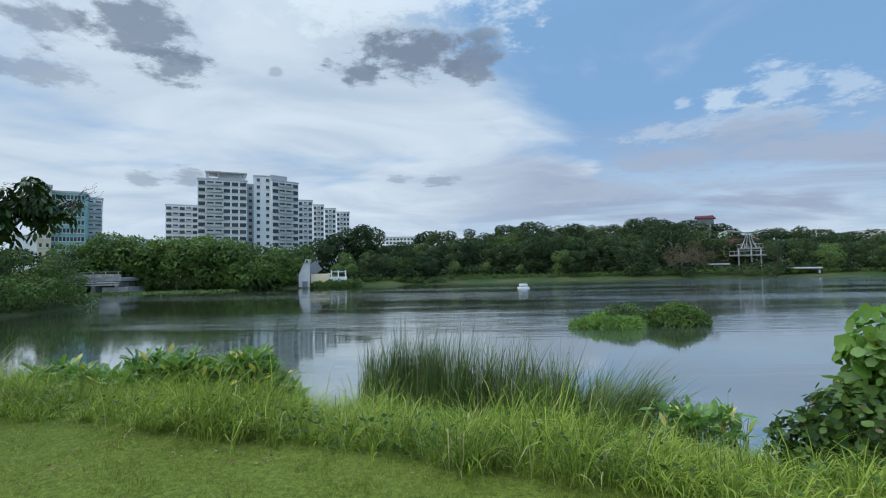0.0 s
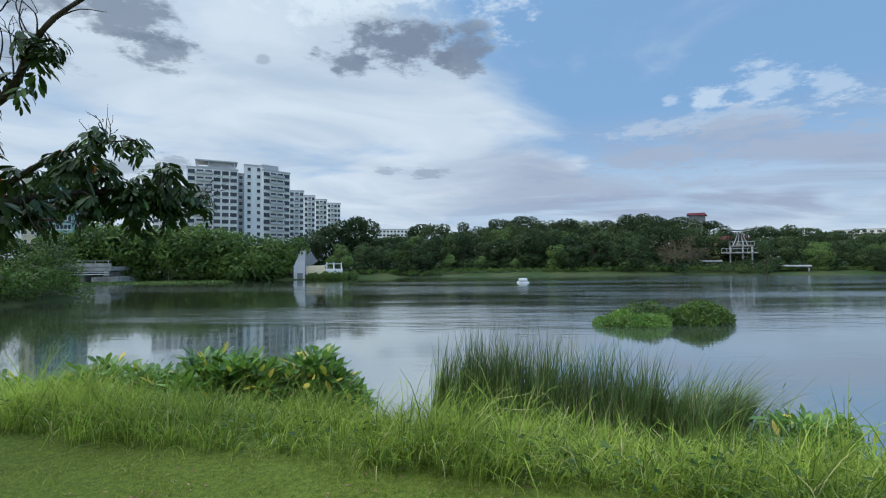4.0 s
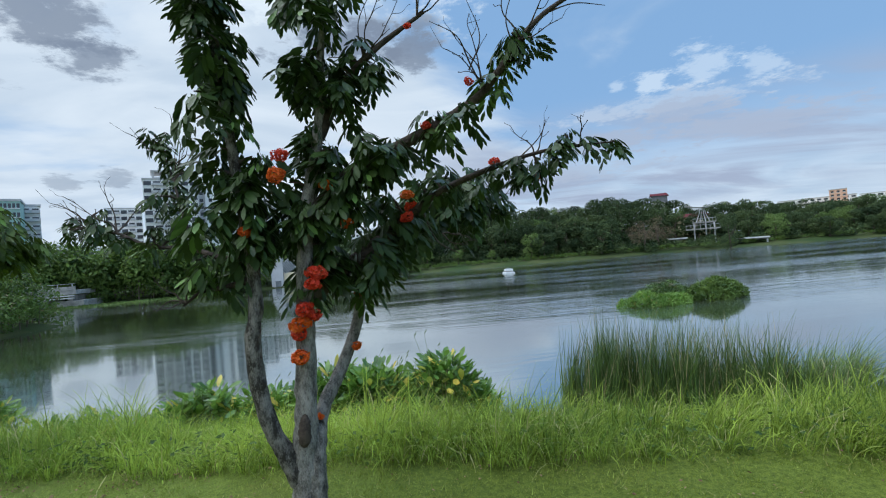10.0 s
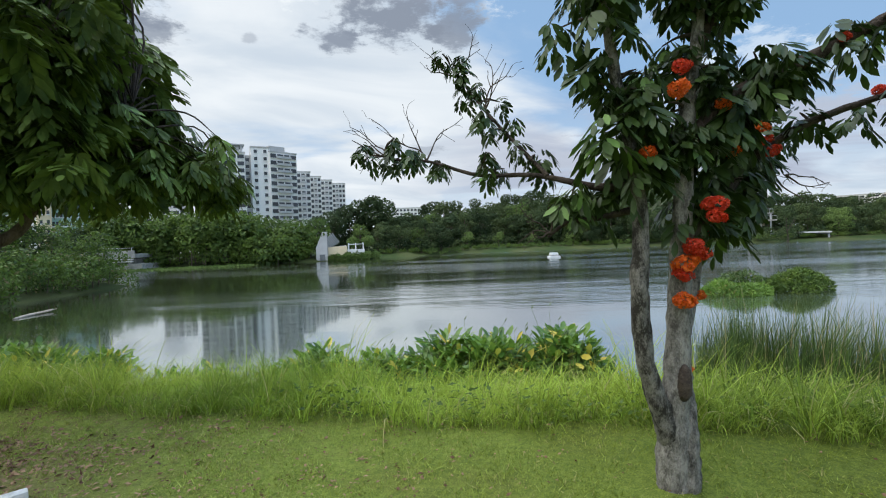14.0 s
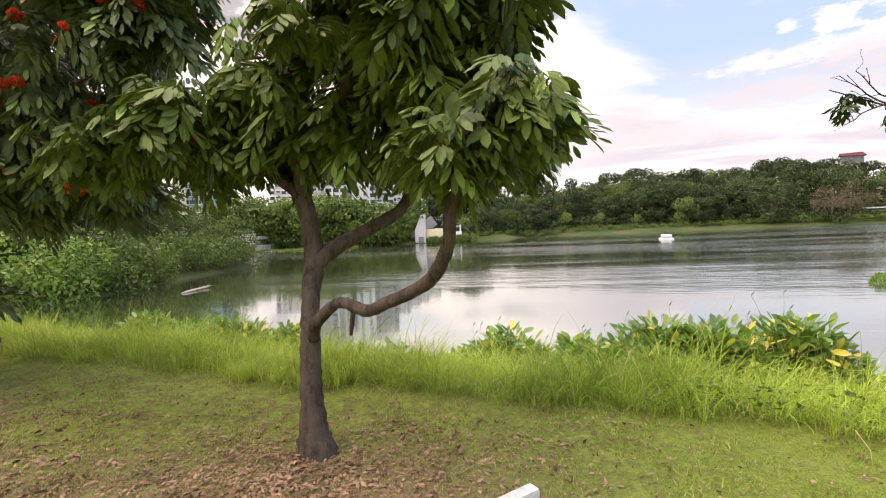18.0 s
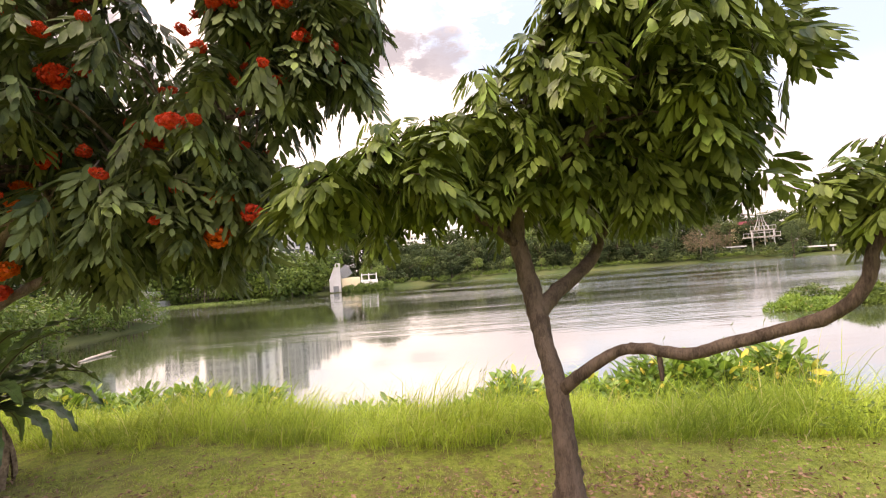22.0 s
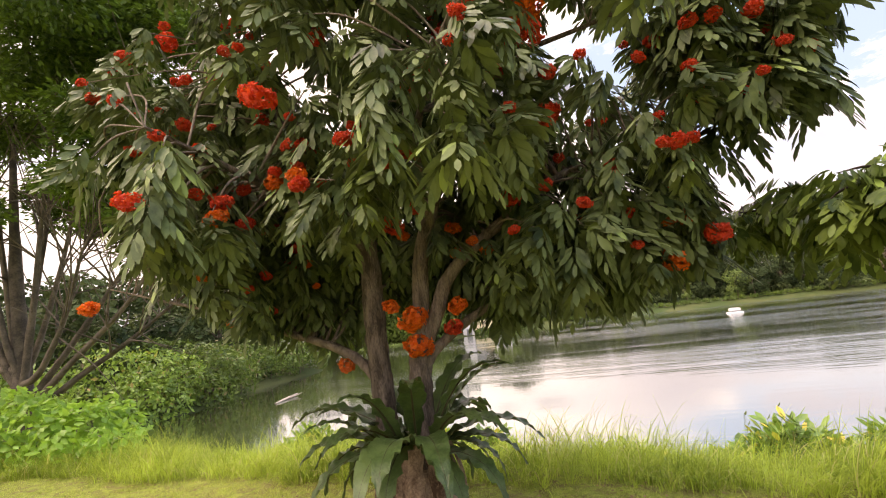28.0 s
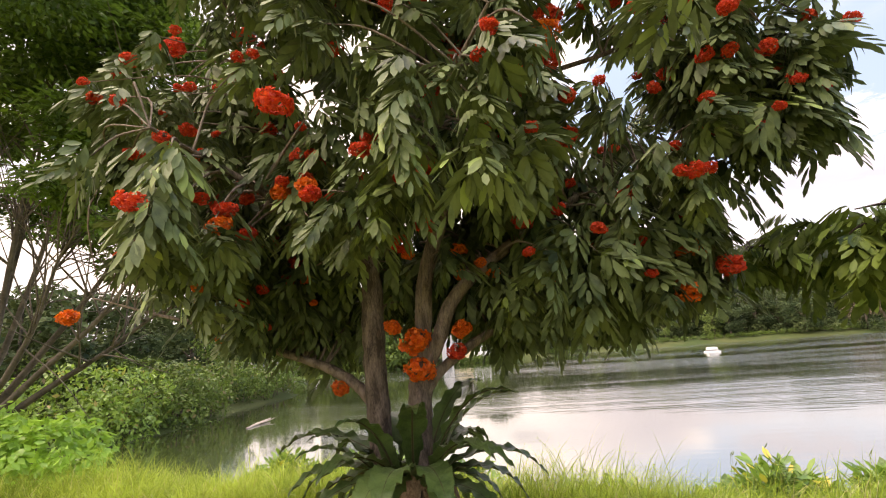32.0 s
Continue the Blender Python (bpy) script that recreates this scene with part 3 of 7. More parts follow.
def broad_leaves(base, ahead, face, size, slim):
    """Blunt oval leaves with a bent midrib, eight triangles each."""
    ahead = ahead / (np.linalg.norm(ahead, axis=1)[:, None] + 1e-9)
    side = np.cross(ahead, face)
    side /= np.linalg.norm(side, axis=1)[:, None] + 1e-9
    up = np.cross(side, ahead)
    L, W = size[:, None], (size * slim)[:, None]
    m1, m2 = base + ahead * L * 0.33 - up * W * 0.12, base + ahead * L * 0.72 - up * (W * 0.12 + L * 0.03)
    tip = base + ahead * L - up * L * 0.10
    rows = [base, m1 - side * W * 0.44 + up * W * 0.12, m1, m1 + side * W * 0.44 + up * W * 0.12, m2 - side * W * 0.47 + up * W * 0.10, m2, m2 + side * W * 0.47 + up * W * 0.10, tip]
    tri = np.array([[0, 2, 1], [0, 3, 2], [1, 2, 5], [1, 5, 4], [2, 3, 6], [2, 6, 5], [4, 5, 7], [5, 6, 7]])
    return np.stack(rows, 1).reshape(-1, 3), (np.arange(len(base))[:, None, None] * 8 + tri[None]).reshape(-1, 3)


def arched_blades(base, length, width, way, start, bend, segs=4, seed=3):
    """Grass blades that leave the ground at an angle and curve over towards (dx, dy). Points and quads."""
    r = np.random.default_rng(seed)
    n = len(base)
    way = way / (np.linalg.norm(way, axis=1)[:, None] + 1e-9)
    spine = [base]
    for k in range(segs):
        a = start + bend * ((k + 0.5) / segs) ** 1.4
        step = np.concatenate([way * np.sin(a)[:, None], np.cos(a)[:, None]], 1)
        spine.append(spine[-1] + step * (length / segs)[:, None])
    spine = np.stack(spine, 1)
    turn = r.normal(size=n) * 0.5
    side = np.stack([-way[:, 1] * np.cos(turn) + way[:, 0] * np.sin(turn), way[:, 0] * np.cos(turn) + way[:, 1] * np.sin(turn), np.zeros(n)], -1)
    taper = np.array([0.8, 1.0, 0.9, 0.6, 0.06]) if segs == 4 else np.linspace(1, 0.06, segs + 1)
    half = side[:, None] * (width[:, None] * taper[None] / 2)[..., None]
    verts = np.stack([spine - half, spine + half], 2).reshape(-1, 3)
    q = np.array([[2 * i, 2 * i + 1, 2 * i + 3, 2 * i + 2] for i in range(segs)])
    return verts, (np.arange(n)[:, None, None] * (segs + 1) * 2 + q[None]).reshape(-1, 4)


def outer_shell(p, way, lobes, squash, seed, fill=0.12, depth=0.80):
    """Keeps the points of a heap of lobes that no other lobe buries, and a few of the rest."""
    lobes = np.asarray(lobes, float)
    q = (p[:, None] - lobes[None, :, :3]) / np.array([1, 1, squash])
    buried = (np.linalg.norm(q, axis=2) < lobes[None, :, 3] * depth).any(1)
    keep = ~buried | (np.random.default_rng(seed).random(len(p)) < fill)
    return p[keep], way[keep]


def blob_points(lobes, n, seed, shell=0.55, squash=0.85):
    """Points in the outer part of a heap of round lobes (x, y, z, r), with the way out of each."""
    r = np.random.default_rng(seed)
    lobes = np.asarray(lobes, float)
    share = lobes[:, 3] ** 2
    pick = r.choice(len(lobes), n, p=share / share.sum())
    way = r.normal(size=(n, 3))
    way /= np.linalg.norm(way, axis=1)[:, None]
    far = shell + (1 - shell) * r.random(n) ** 0.5
    far *= 1 + 0.10 * r.normal(size=n)
    p = lobes[pick, :3] + way * (lobes[pick, 3] * far)[:, None] * np.array([1, 1, squash])
    return p, way


# ---------------------------------------------------------------- ground and water
WATER = -2.48
EDGE_X = [-60, -23, -17, -14, -10, -7, -4, -2, 0, 1.5, 2.6, 8, 40]
EDGE_Y = [10.4, 5.75, 4.9, 4.4, 3.88, 3.3, 2.65, 2.2, 1.65, 1.15, 0.75, -1.4, -14]
SHORE = [(400, -170), (60, -13), (20, 2.2), (7, 7.0), (0, 9.0), (-4, 10.1), (-10, 11.6), (-17, 13.3), (-26, 15.6), (-34, 18), (-38.5, 23), (-38, 31), (-40, 40), (-41, 52), (-48, 60), (-62, 72), (-82, 80), (-100, 92),
         (-104, 102), (-74, 98), (-46, 101), (-32, 105.5), (-20, 110), (0, 121), (30, 123), (60, 122), (95, 116), (160, 100), (400, 40)]


def edge_y(x):
    """Where the mown lawn ends and the tall grass begins."""
    return np.interp(x, EDGE_X, EDGE_Y)


def shore_distance(x, y):
    """Distance to the waterline; negative over the water."""
    p = np.array(SHORE, float)
    q = np.roll(p, -1, 0)
    best, inside = np.full(np.shape(x), 1e9), np.zeros(np.shape(x), bool)
    for (ax, ay), (bx, by) in zip(p, q):
        dx, dy = bx - ax, by - ay
        t = np.clip(((x - ax) * dx + (y - ay) * dy) / (dx * dx + dy * dy), 0, 1)
        best = np.minimum(best, np.hypot(x - ax - t * dx, y - ay - t * dy))
        cross = (ay > y) != (by > y)
        inside ^= cross & (x < (bx - ax) * (y - ay) / (by - ay + 1e-12) + ax)
    return np.where(inside, -best, best)


def ease(v):
    v = np.clip(v, 0, 1)
    return v * v * (3 - 2 * v)


def ground_z(x, y):
    x, y = np.asarray(x, float), np.asarray(y, float)
    d = shore_distance(x, y)
    bed = WATER - np.minimum(-d * 0.35, 0.9)
    # near bank: mown lawn, then a steep grassy slope
    ye = edge_y(x)
    slope = np.clip((y - ye) / np.maximum(d + (y - ye), 0.5), 0, 1)
    near = 0.12 * ease((-x - 10.5) / 4) * (1 - slope) - 0.06 * ease((y - ye + 3) / 3) + (WATER + 0.06) * (0.35 * slope + 0.65 * ease(slope))
    # left bank and far shore
    hill = 9.0 * ease((d - 12) / 45) * ease((x + 10) / 45) * ease((150 - x) / 75)
    far = WATER + 1.1 * ease(d / 2.5) + 0.9 * ease(d / 14) + hill
    w = np.maximum(ease((y - 24) / 12), ease((-x - 30) / 7) * ease((y - 9) / 7))
    land = near * (1 - w) + far * w
    return np.where(d < 0, bed, land)


def build_ground():
    xs = np.unique(np.concatenate([-np.geomspace(30, 3500, 42), np.arange(-30, 10, 0.33), np.geomspace(10, 3500, 50)]))
    ys = np.unique(np.concatenate([-np.geomspace(6, 3000, 16), np.arange(-6, 20, 0.33), np.geomspace(20, 4000, 64)]))
    gx, gy = np.meshgrid(xs, ys, indexing="ij")
    gz = ground_z(gx, gy)
    near = (gx > -30) & (gx < 10) & (gy < 20) & (gy > -6)
    gz = gz + np.where(near, 0.025 * np.sin(gx * 1.7 + 0.4) * np.cos(gy * 1.3) + 0.012 * np.sin(gx * 4.1 + gy * 3.3), 0)
    v = np.stack([gx, gy, gz], -1).reshape(-1, 3)
    m = len(ys)
    i, j = np.meshgrid(np.arange(len(xs) - 1), np.arange(m - 1), indexing="ij")
    a = (i * m + j)
    f = np.stack([a, a + m, a + m + 1, a + 1], -1).reshape(-1, 4)
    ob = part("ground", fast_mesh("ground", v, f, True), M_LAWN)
    tagged(ob, "mown green lawn sloping through a grassy bank to the pond", "ground", kind="structure")


def build_water():
    n = 40
    gx, gy = np.meshgrid(np.linspace(-160, 420, n), np.linspace(-180, 160, n), indexing="ij")
    v = np.stack([gx, gy, np.full_like(gx, WATER)], -1).reshape(-1, 3)
    i, j = np.meshgrid(np.arange(n - 1), np.arange(n - 1), indexing="ij")
    a = i * n + j
    f = np.stack([a, a + n, a + n + 1, a + 1], -1).reshape(-1, 4)
    tagged(part("water", fast_mesh("water", v, f, True), M_WATER), "calm green-grey pond water with faint ripples", "water", kind="structure")


build_ground()
build_water()


# ---------------------------------------------------------------- far trees
def crown_mesh(name, high, wide, seed, n=800, leaf=0.55, form="round", trunk_part=0.2, gaps=0.0):
    r = np.random.default_rng(seed)
    lobes = []
    for i in range(17):
        a, h = r.uniform(0, 2 * np.pi), r.uniform(trunk_part, 0.95)
        reach = {"round": np.sin(np.pi * np.clip(h * 0.9, 0, 1)) ** 0.7, "cone": 1.15 - h, "spread": 0.55 + 0.7 * h}[form] * wide * r.uniform(0.35, 0.85)
        lobes.append((np.cos(a) * reach, np.sin(a) * reach, h * high * 0.92, high * r.uniform(0.11, 0.20)))
    p, way = blob_points(lobes, n, seed + 1, 0.84, 0.75)
    p, way = outer_shell(p, way, lobes, 0.75, seed + 3)
    p[:, 2] = np.clip(p[:, 2], high * 0.12, high)
    m = len(p)
    ahead = np.cross(way, r.normal(size=way.shape)) + way * 0.35 - np.array([0, 0, 0.25])
    v, f = leaves(p, ahead, leaf * r.uniform(0.6, 1.5, m), np.full(m, 0.75), seed + 2, face=way * 1.4)
    return fast_mesh(name, v, f)


def trunk_mesh(name, high, rad, seed):
    r = np.random.default_rng(seed)
    arrays = [tube_arrays(spline([(0, 0, -0.6, rad * 1.3), (0.1, 0, high * 0.25, rad), (0.2 * r.normal(), 0.2, high * 0.55, rad * 0.6), (0, 0, high * 0.85, rad * 0.15)], 3), 6, 0.05, seed)]
    for i in range(4):
        a, h = r.uniform(0, 6.28), r.uniform(0.25, 0.5)
        arrays.append(tube_arrays(spline([(0.1, 0, high * h, rad * 0.5), (np.cos(a) * high * 0.12, np.sin(a) * high * 0.12, high * (h + 0.15), rad * 0.3), (np.cos(a) * high * 0.2, np.sin(a) * high * 0.2, high * (h + 0.33), rad * 0.1)], 3), 5, 0, seed))
    v, f = join(arrays)
    return fast_mesh(name, v, f, True)


def tree_kind(high, wide, seed, mat, n=1500, leaf=0.62, form="round", trunk_part=0.14):
    c, t = crown_mesh("crown", high, wide, seed, int(n * 2.4), leaf * 0.66, form, trunk_part), trunk_mesh("trunk", high, high * 0.022, seed)
    c.materials.append(mat), t.materials.append(M_BARK_FAR)
    return c, t


KINDS = [tree_kind(10, 4.2, 11, M_FAR), tree_kind(10, 3.6, 12, M_FAR, 1400), tree_kind(10, 4.6, 13, M_FAR_DARK, 1700), tree_kind(10, 3.4, 14, M_FAR_LIGHT, 1300),
         tree_kind(10, 2.0, 15, M_FAR_DARK, 1400, 0.5, "cone", 0.08), tree_kind(10, 4.8, 16, M_FAR, 1400, 0.6, "spread", 0.35), tree_kind(10, 5.5, 17, M_FAR_DRY, 900, 0.4, "spread", 0.3), tree_kind(10, 3.8, 18, M_FAR_DARK, 1600), tree_kind(10, 3.4, 19, M_FAR_LIGHT, 1300, 0.55, "round", 0.05)]


def plant_tree(kind, x, y, high, wide=1.0, label="leafy green tree on the far shore of the pond", group="far shore trees", sink=0.0):
    e = thing("tree", (x, y, float(ground_z(x, y)) - sink), label, "tree", group, turn=float(rng.uniform(0, 360)))
    e.scale = (high / 10 * wide, high / 10 * wide, high / 10)
    part("trunk", KINDS[kind][1], None, e)
    tagged(part("crown", KINDS[kind][0], None, e), kind="stuff")
    return e


EYE = (1.7, -2.3, 1.3)


def on_bearing(az, far):
    return EYE[0] + far * math.sin(radians(az)), EYE[1] + far * math.cos(radians(az))


# skyline of the wooded hill: bearing, elevation of the tree tops
SKY_AZ = [-12, -7.3, 0.3, 5, 7.9, 12.1, 17.8, 24.5, 27.3, 29.3, 30.5, 31.4, 33, 35.2, 38.4, 43, 50, 60, 75]
SKY_EL = [3.9, 3.7, 4.7, 4.5, 5.2, 5.7, 5.1, 5.4, 5.0, 4.8, 4.3, 3.3, 2.9, 3.5, 3.3, 2.6, 2.6, 2.8, 3.0]


def plant_woods():
    for row, (out, share) in enumerate([(7, 0.50), (15, 0.66), (25, 0.80), (38, 0.92), (52, 1.0)]):
        az = -10.0 + row * 0.5
        while az < 62:
            x, y = on_bearing(az, 100)
            lo, hi = 60.0, 260.0
            for _ in range(18):
                far = (lo + hi) / 2
                fx, fy = on_bearing(az, far)
                if float(shore_distance(np.array(fx), np.array(fy))) < 0 or far < 70:
                    lo = far
                else:
                    hi = far
            far = hi + out + rng.uniform(-3, 3)
            x, y = on_bearing(az, far)
            z = float(ground_z(x, y))
            top = EYE[2] + far * math.tan(radians(float(np.interp(az, SKY_AZ, SKY_EL)))) * share
            high = float(np.clip((top - z) * rng.uniform(0.76, 1.10), 4.0, 15.0))
            gap_low = (row == 0 and (rng.random() < 0.3 or 29 < az < 39 or -1 < az < 10)) or (row < 2 and (24.5 < az < 29.5 or 34.2 < az < 36.4))
            if not gap_low and not (row < 2 and 31 < az < 34.5):
                kind = int(rng.choice([0, 1, 2, 3, 4, 5, 7], p=[0.24, 0.2, 0.18, 0.1, 0.03, 0.12, 0.13]))
                plant_tree(kind, x, y, high, float(rng.uniform(0.9, 1.35)))
            az += math.degrees(high * 0.42 / far) * rng.uniform(0.9, 1.5)


plant_woods()


# ---------------------------------------------------------------- buildings
def building(name, az0, az1, far, top_el, floors, cols, label, wall, depth=14.0, base=0.0, slot=(0.62, 0.55), bands=None, roof=True, turn=0.0, balcony=(), window_mat=None, group="apartment blocks"):
    """A block that faces the pond between two bearings: wall, floor bands, a window in each bay, and a roof parapet."""
    x0, y0 = on_bearing(az0, far)
    x1, y1 = on_bearing(az1, far + turn)
    wide = math.hypot(x1 - x0, y1 - y0)
    top = EYE[2] + far * math.tan(radians(top_el))
    e = thing(name, (x0, y0, base), label, "building", group, turn=math.degrees(math.atan2(y1 - y0, x1 - x0)))
    h = top - base
    part("wall", one_box(0, 0, -2, wide, depth, h), wall, e)
    if roof:
        bm = bmesh.new()
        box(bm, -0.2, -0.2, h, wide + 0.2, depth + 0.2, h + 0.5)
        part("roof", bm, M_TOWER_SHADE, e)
    fh, cw = h / floors, wide / cols
    pane = one_box(0, -0.06, 0, cw * slot[0], 0.35, fh * slot[1])
    pane = bm_mesh("window", pane)
    pane.materials.append(window_mat or M_GLASS)
    bar = bm_mesh("sill", one_box(-0.1, -0.28, -0.22, cw * slot[0] + 0.1, 0.1, -0.02))
    bar.materials.append(M_WHITE)
    # balcony fronts take the shaded wall colour
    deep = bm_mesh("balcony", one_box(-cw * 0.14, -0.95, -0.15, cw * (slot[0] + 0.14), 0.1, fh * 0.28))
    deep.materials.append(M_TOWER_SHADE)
    for f in range(floors):
        for c in range(cols):
            at = Matrix.Translation((cw * (c + (1 - slot[0]) / 2), 0, fh * (f + (1 - slot[1]) / 2)))
            w = part("window", pane, None, e, at=at)
            if c in balcony:
                part("balcony", deep, None, w)
            else:
                part("sill", bar, None, w)
    return e, wide, h


WHITE_BLOCK = "white high-rise apartment block with dark windows beyond the trees"
T1, w1, h1 = building("apartment_block", -28.0, -23.0, 196, 10.25, 14, 6, "white high-rise block with dark windows and a flat roof frame", M_TOWER, 16, 0, (0.80, 0.56), balcony=(1, 2))
bm = bmesh.new()
box(bm, w1 * 0.18, 1, h1 + 0.5, w1 * 0.95, 9, h1 + 1.0)
box(bm, w1 * 0.15, 0.6, h1 + 3.0, w1, 9.6, h1 + 3.5)
for q in (0.17, 0.4, 0.92):
    box(bm, w1 * q, 1, h1 + 0.8, w1 * q + 0.7, 2, h1 + 3.1)
box(bm, w1 * 0.45, 1.6, h1 + 0.8, w1 * 0.9, 9, h1 + 3.0)
part("roof_frame", bm, M_TOWER_SHADE, T1)
T2, w2, h2 = building("apartment_block", -22.3, -20.3, 204, 10.9, 14, 2, "white high-rise block with a narrow plain side wall", M_TOWER, 18, 0, (0.34, 0.45))
T3, w3, h3 = building("apartment_block", -20.3, -17.4, 203, 10.5, 14, 4, "white high-rise block with rows of dark balconies", M_TOWER, 16, 0, (0.84, 0.58), balcony=(1, 2), turn=5)
part("roof_frame", one_box(0, 1, h3 + 0.5, w3 * 0.6, 9, h3 + 2.6), M_TOWER_SHADE, T3)
building("apartment_block", -23.0, -22.3, 206, 9.9, 14, 1, "stair core set back between two towers, coloured as in shade", M_TOWER_SHADE, 12, 0, (0.5, 0.5))
building("apartment_block", -17.4, -15.8, 222, 8.3, 13, 3, WHITE_BLOCK, M_TOWER, 14, 0, (0.72, 0.56), balcony=(1,))
building("apartment_block", -15.7, -14.5, 240, 7.8, 13, 3, WHITE_BLOCK, M_TOWER, 14, 0, (0.72, 0.56), balcony=(1,))
building("apartment_block", -14.4, -13.1, 258, 7.4, 13, 3, WHITE_BLOCK, M_TOWER, 14, 0, (0.72, 0.56), balcony=(1,))
building("apartment_block", -13.0, -11.5, 276, 7.0, 13, 4, WHITE_BLOCK, M_TOWER, 14, 0, (0.72, 0.56), balcony=(1,))
building("apartment_block", -31.0, -27.9, 245, 7.3, 12, 5, "white apartment block standing behind a taller one", M_TOWER, 14, 0, (0.8, 0.56), balcony=(1, 3))
building("apartment_block", -40.3, -37.8, 150, 7.9, 11, 9, "long teal and white apartment block with window bands", M_TEAL, 12, -1, (0.7, 0.5), turn=-1, group="housing blocks")
building("apartment_block", -41.3, -40.3, 148, 8.4, 11, 2, "cream stair tower of an apartment block", M_CREAM, 10, -1, (0.4, 0.4), group="housing blocks")
building("apartment_block", -37.7, -36.4, 156, 7.5, 11, 2, "white end wall of an apartment block with balconies", M_TOWER, 12, -1, (0.7, 0.5), balcony=(0, 1), group="housing blocks")
building("car_park", -36.6, -31.4, 205, 4.0, 4, 8, "low white multi-storey car park with open decks", M_WHITE, 30, 0, (0.92, 0.42), turn=35, group="housing blocks")
building("apartment_block", 41.0, 47.0, 420, 2.7, 9, 12, "distant white apartment block on the horizon", M_TOWER, 14, 0, (0.6, 0.5), group="distant blocks")
building("apartment_block", 45.0, 46.3, 400, 3.3, 10, 3, "distant salmon pink apartment block", M_PINK, 14, 0, (0.5, 0.45), group="distant blocks")
building("apartment_block", 47.2, 54.0, 440, 2.6, 9, 12, "distant white apartment block on the horizon", M_TOWER, 14, 0, (0.6, 0.5), group="distant blocks")
building("apartment_block", -7.2, -2.0, 420, 3.95, 9, 12, "distant white apartment block on the horizon", M_TOWER, 14, 0, (0.6, 0.5), group="distant blocks")


# ---------------------------------------------------------------- left shore: creeper hedge, dark trees, bridge
def foliage_mass(name, lobes, n, leaf, mat, label, category, group="", slim=0.6, seed=1, droop=0.25, shell=0.55, blunt=False):
    """A shrub or mass of creeper: leaves over a heap of lobes, with woody stems inside."""
    lobes = np.asarray(lobes, float)
    cx, cy = lobes[:, 0].mean(), lobes[:, 1].mean()
    base = float(ground_z(cx, cy))
    e = thing(name, (cx, cy, base), label, category, group)
    local = lobes - np.array([cx, cy, base, 0])
    p, way = blob_points(local, n, seed, max(shell, 0.7))
    p, way = outer_shell(p, way, local, 0.85, seed + 4, 0.45)
    n = len(p)
    r = np.random.default_rng(seed + 9)
    ahead = np.cross(way, r.normal(size=way.shape)) * 0.8 + way * 0.55 + r.normal(size=way.shape) * 0.25 - np.array([0, 0, droop])
    floor = ground_z(p[:, 0] + cx, p[:, 1] + cy) - base
    p[:, 2] = np.maximum(p[:, 2], floor + 0.02 + 0.15 * r.random(n))
    sizes = leaf * r.uniform(0.6, 1.4, n)
    if blunt:
        v, f = broad_leaves(p, ahead, way + r.normal(size=way.shape) * 0.35 + np.array([0, 0, 0.5]), sizes, np.full(n, slim))
    else:
        v, f = leaves(p, ahead, sizes, np.full(n, slim), seed + 2, face=way * 1.2 + np.array([0, 0, 0.3]))
    tagged(part("foliage", fast_mesh("foliage", v, f), mat, e), kind="stuff")
    arrays = []
    for k, (x, y, z, rad) in enumerate(local):
        gx, gy = x * 0.85, y * 0.85
        gz = float(ground_z(gx + cx, gy + cy)) - base - 0.1
        arrays.append(tube_arrays(spline([(gx, gy, gz, 0.02 * leaf / 0.15 + 0.012), ((gx + x) / 2 + 0.05, (gy + y) / 2, (gz + z) / 2, 0.014 * leaf / 0.15 + 0.01), (x, y, z, 0.006)], 3), 5, 0.05, seed + k))
    v, f = join(arrays)
    tagged(part("stem_tangle", fast_mesh("stem_tangle", v, f, True), M_BARK_FAR, e), kind="stuff")
    return e


def lobes_along(points, high, rad, n, seed, spread=1.0, low=0.1):
    """Lobes strewn along a line on the ground."""
    r = np.random.default_rng(seed)
    p = np.asarray(points, float)
    s = np.linspace(0, len(p) - 1, n)
    out = []
    for k in s:
        i = min(int(k), len(p) - 2)
        x, y = p[i] + (p[i + 1] - p[i]) * (k - i) + r.normal(size=2) * spread
        out.append((x, y, float(ground_z(x, y)) + high * r.uniform(low, 0.85), rad * r.uniform(0.7, 1.2)))
    return out


creeper_line = [(-79, 100), (-66, 102), (-53, 103), (-44, 104), (-35.5, 107)]
for i in range(4):
    foliage_mass("creeper_hedge", lobes_along(creeper_line[i : i + 2], (11.0, 10.5, 10.0, 7.5)[i], 3.2, 30, 40 + i, 1.8), 12000, 0.75, M_CREEPER, "tall shoreline trees smothered in green creeper", "hedge", "creeper-covered trees", seed=50 + i, shell=0.75)
for az, far, high, kind in [(-14.8, 135, 11.5, 7), (-12.8, 140, 12.5, 2), (-11.0, 138, 15.5, 7), (-9.4, 140, 15.0, 2), (-16.5, 132, 9.5, 7), (-8.2, 150, 9.5, 1), (-12.0, 124, 7.0, 3)]:
    x, y = on_bearing(az, far)
    plant_tree(kind, x, y, high, 1.0, "tall dark green tree behind the pond outlet", "dark trees")
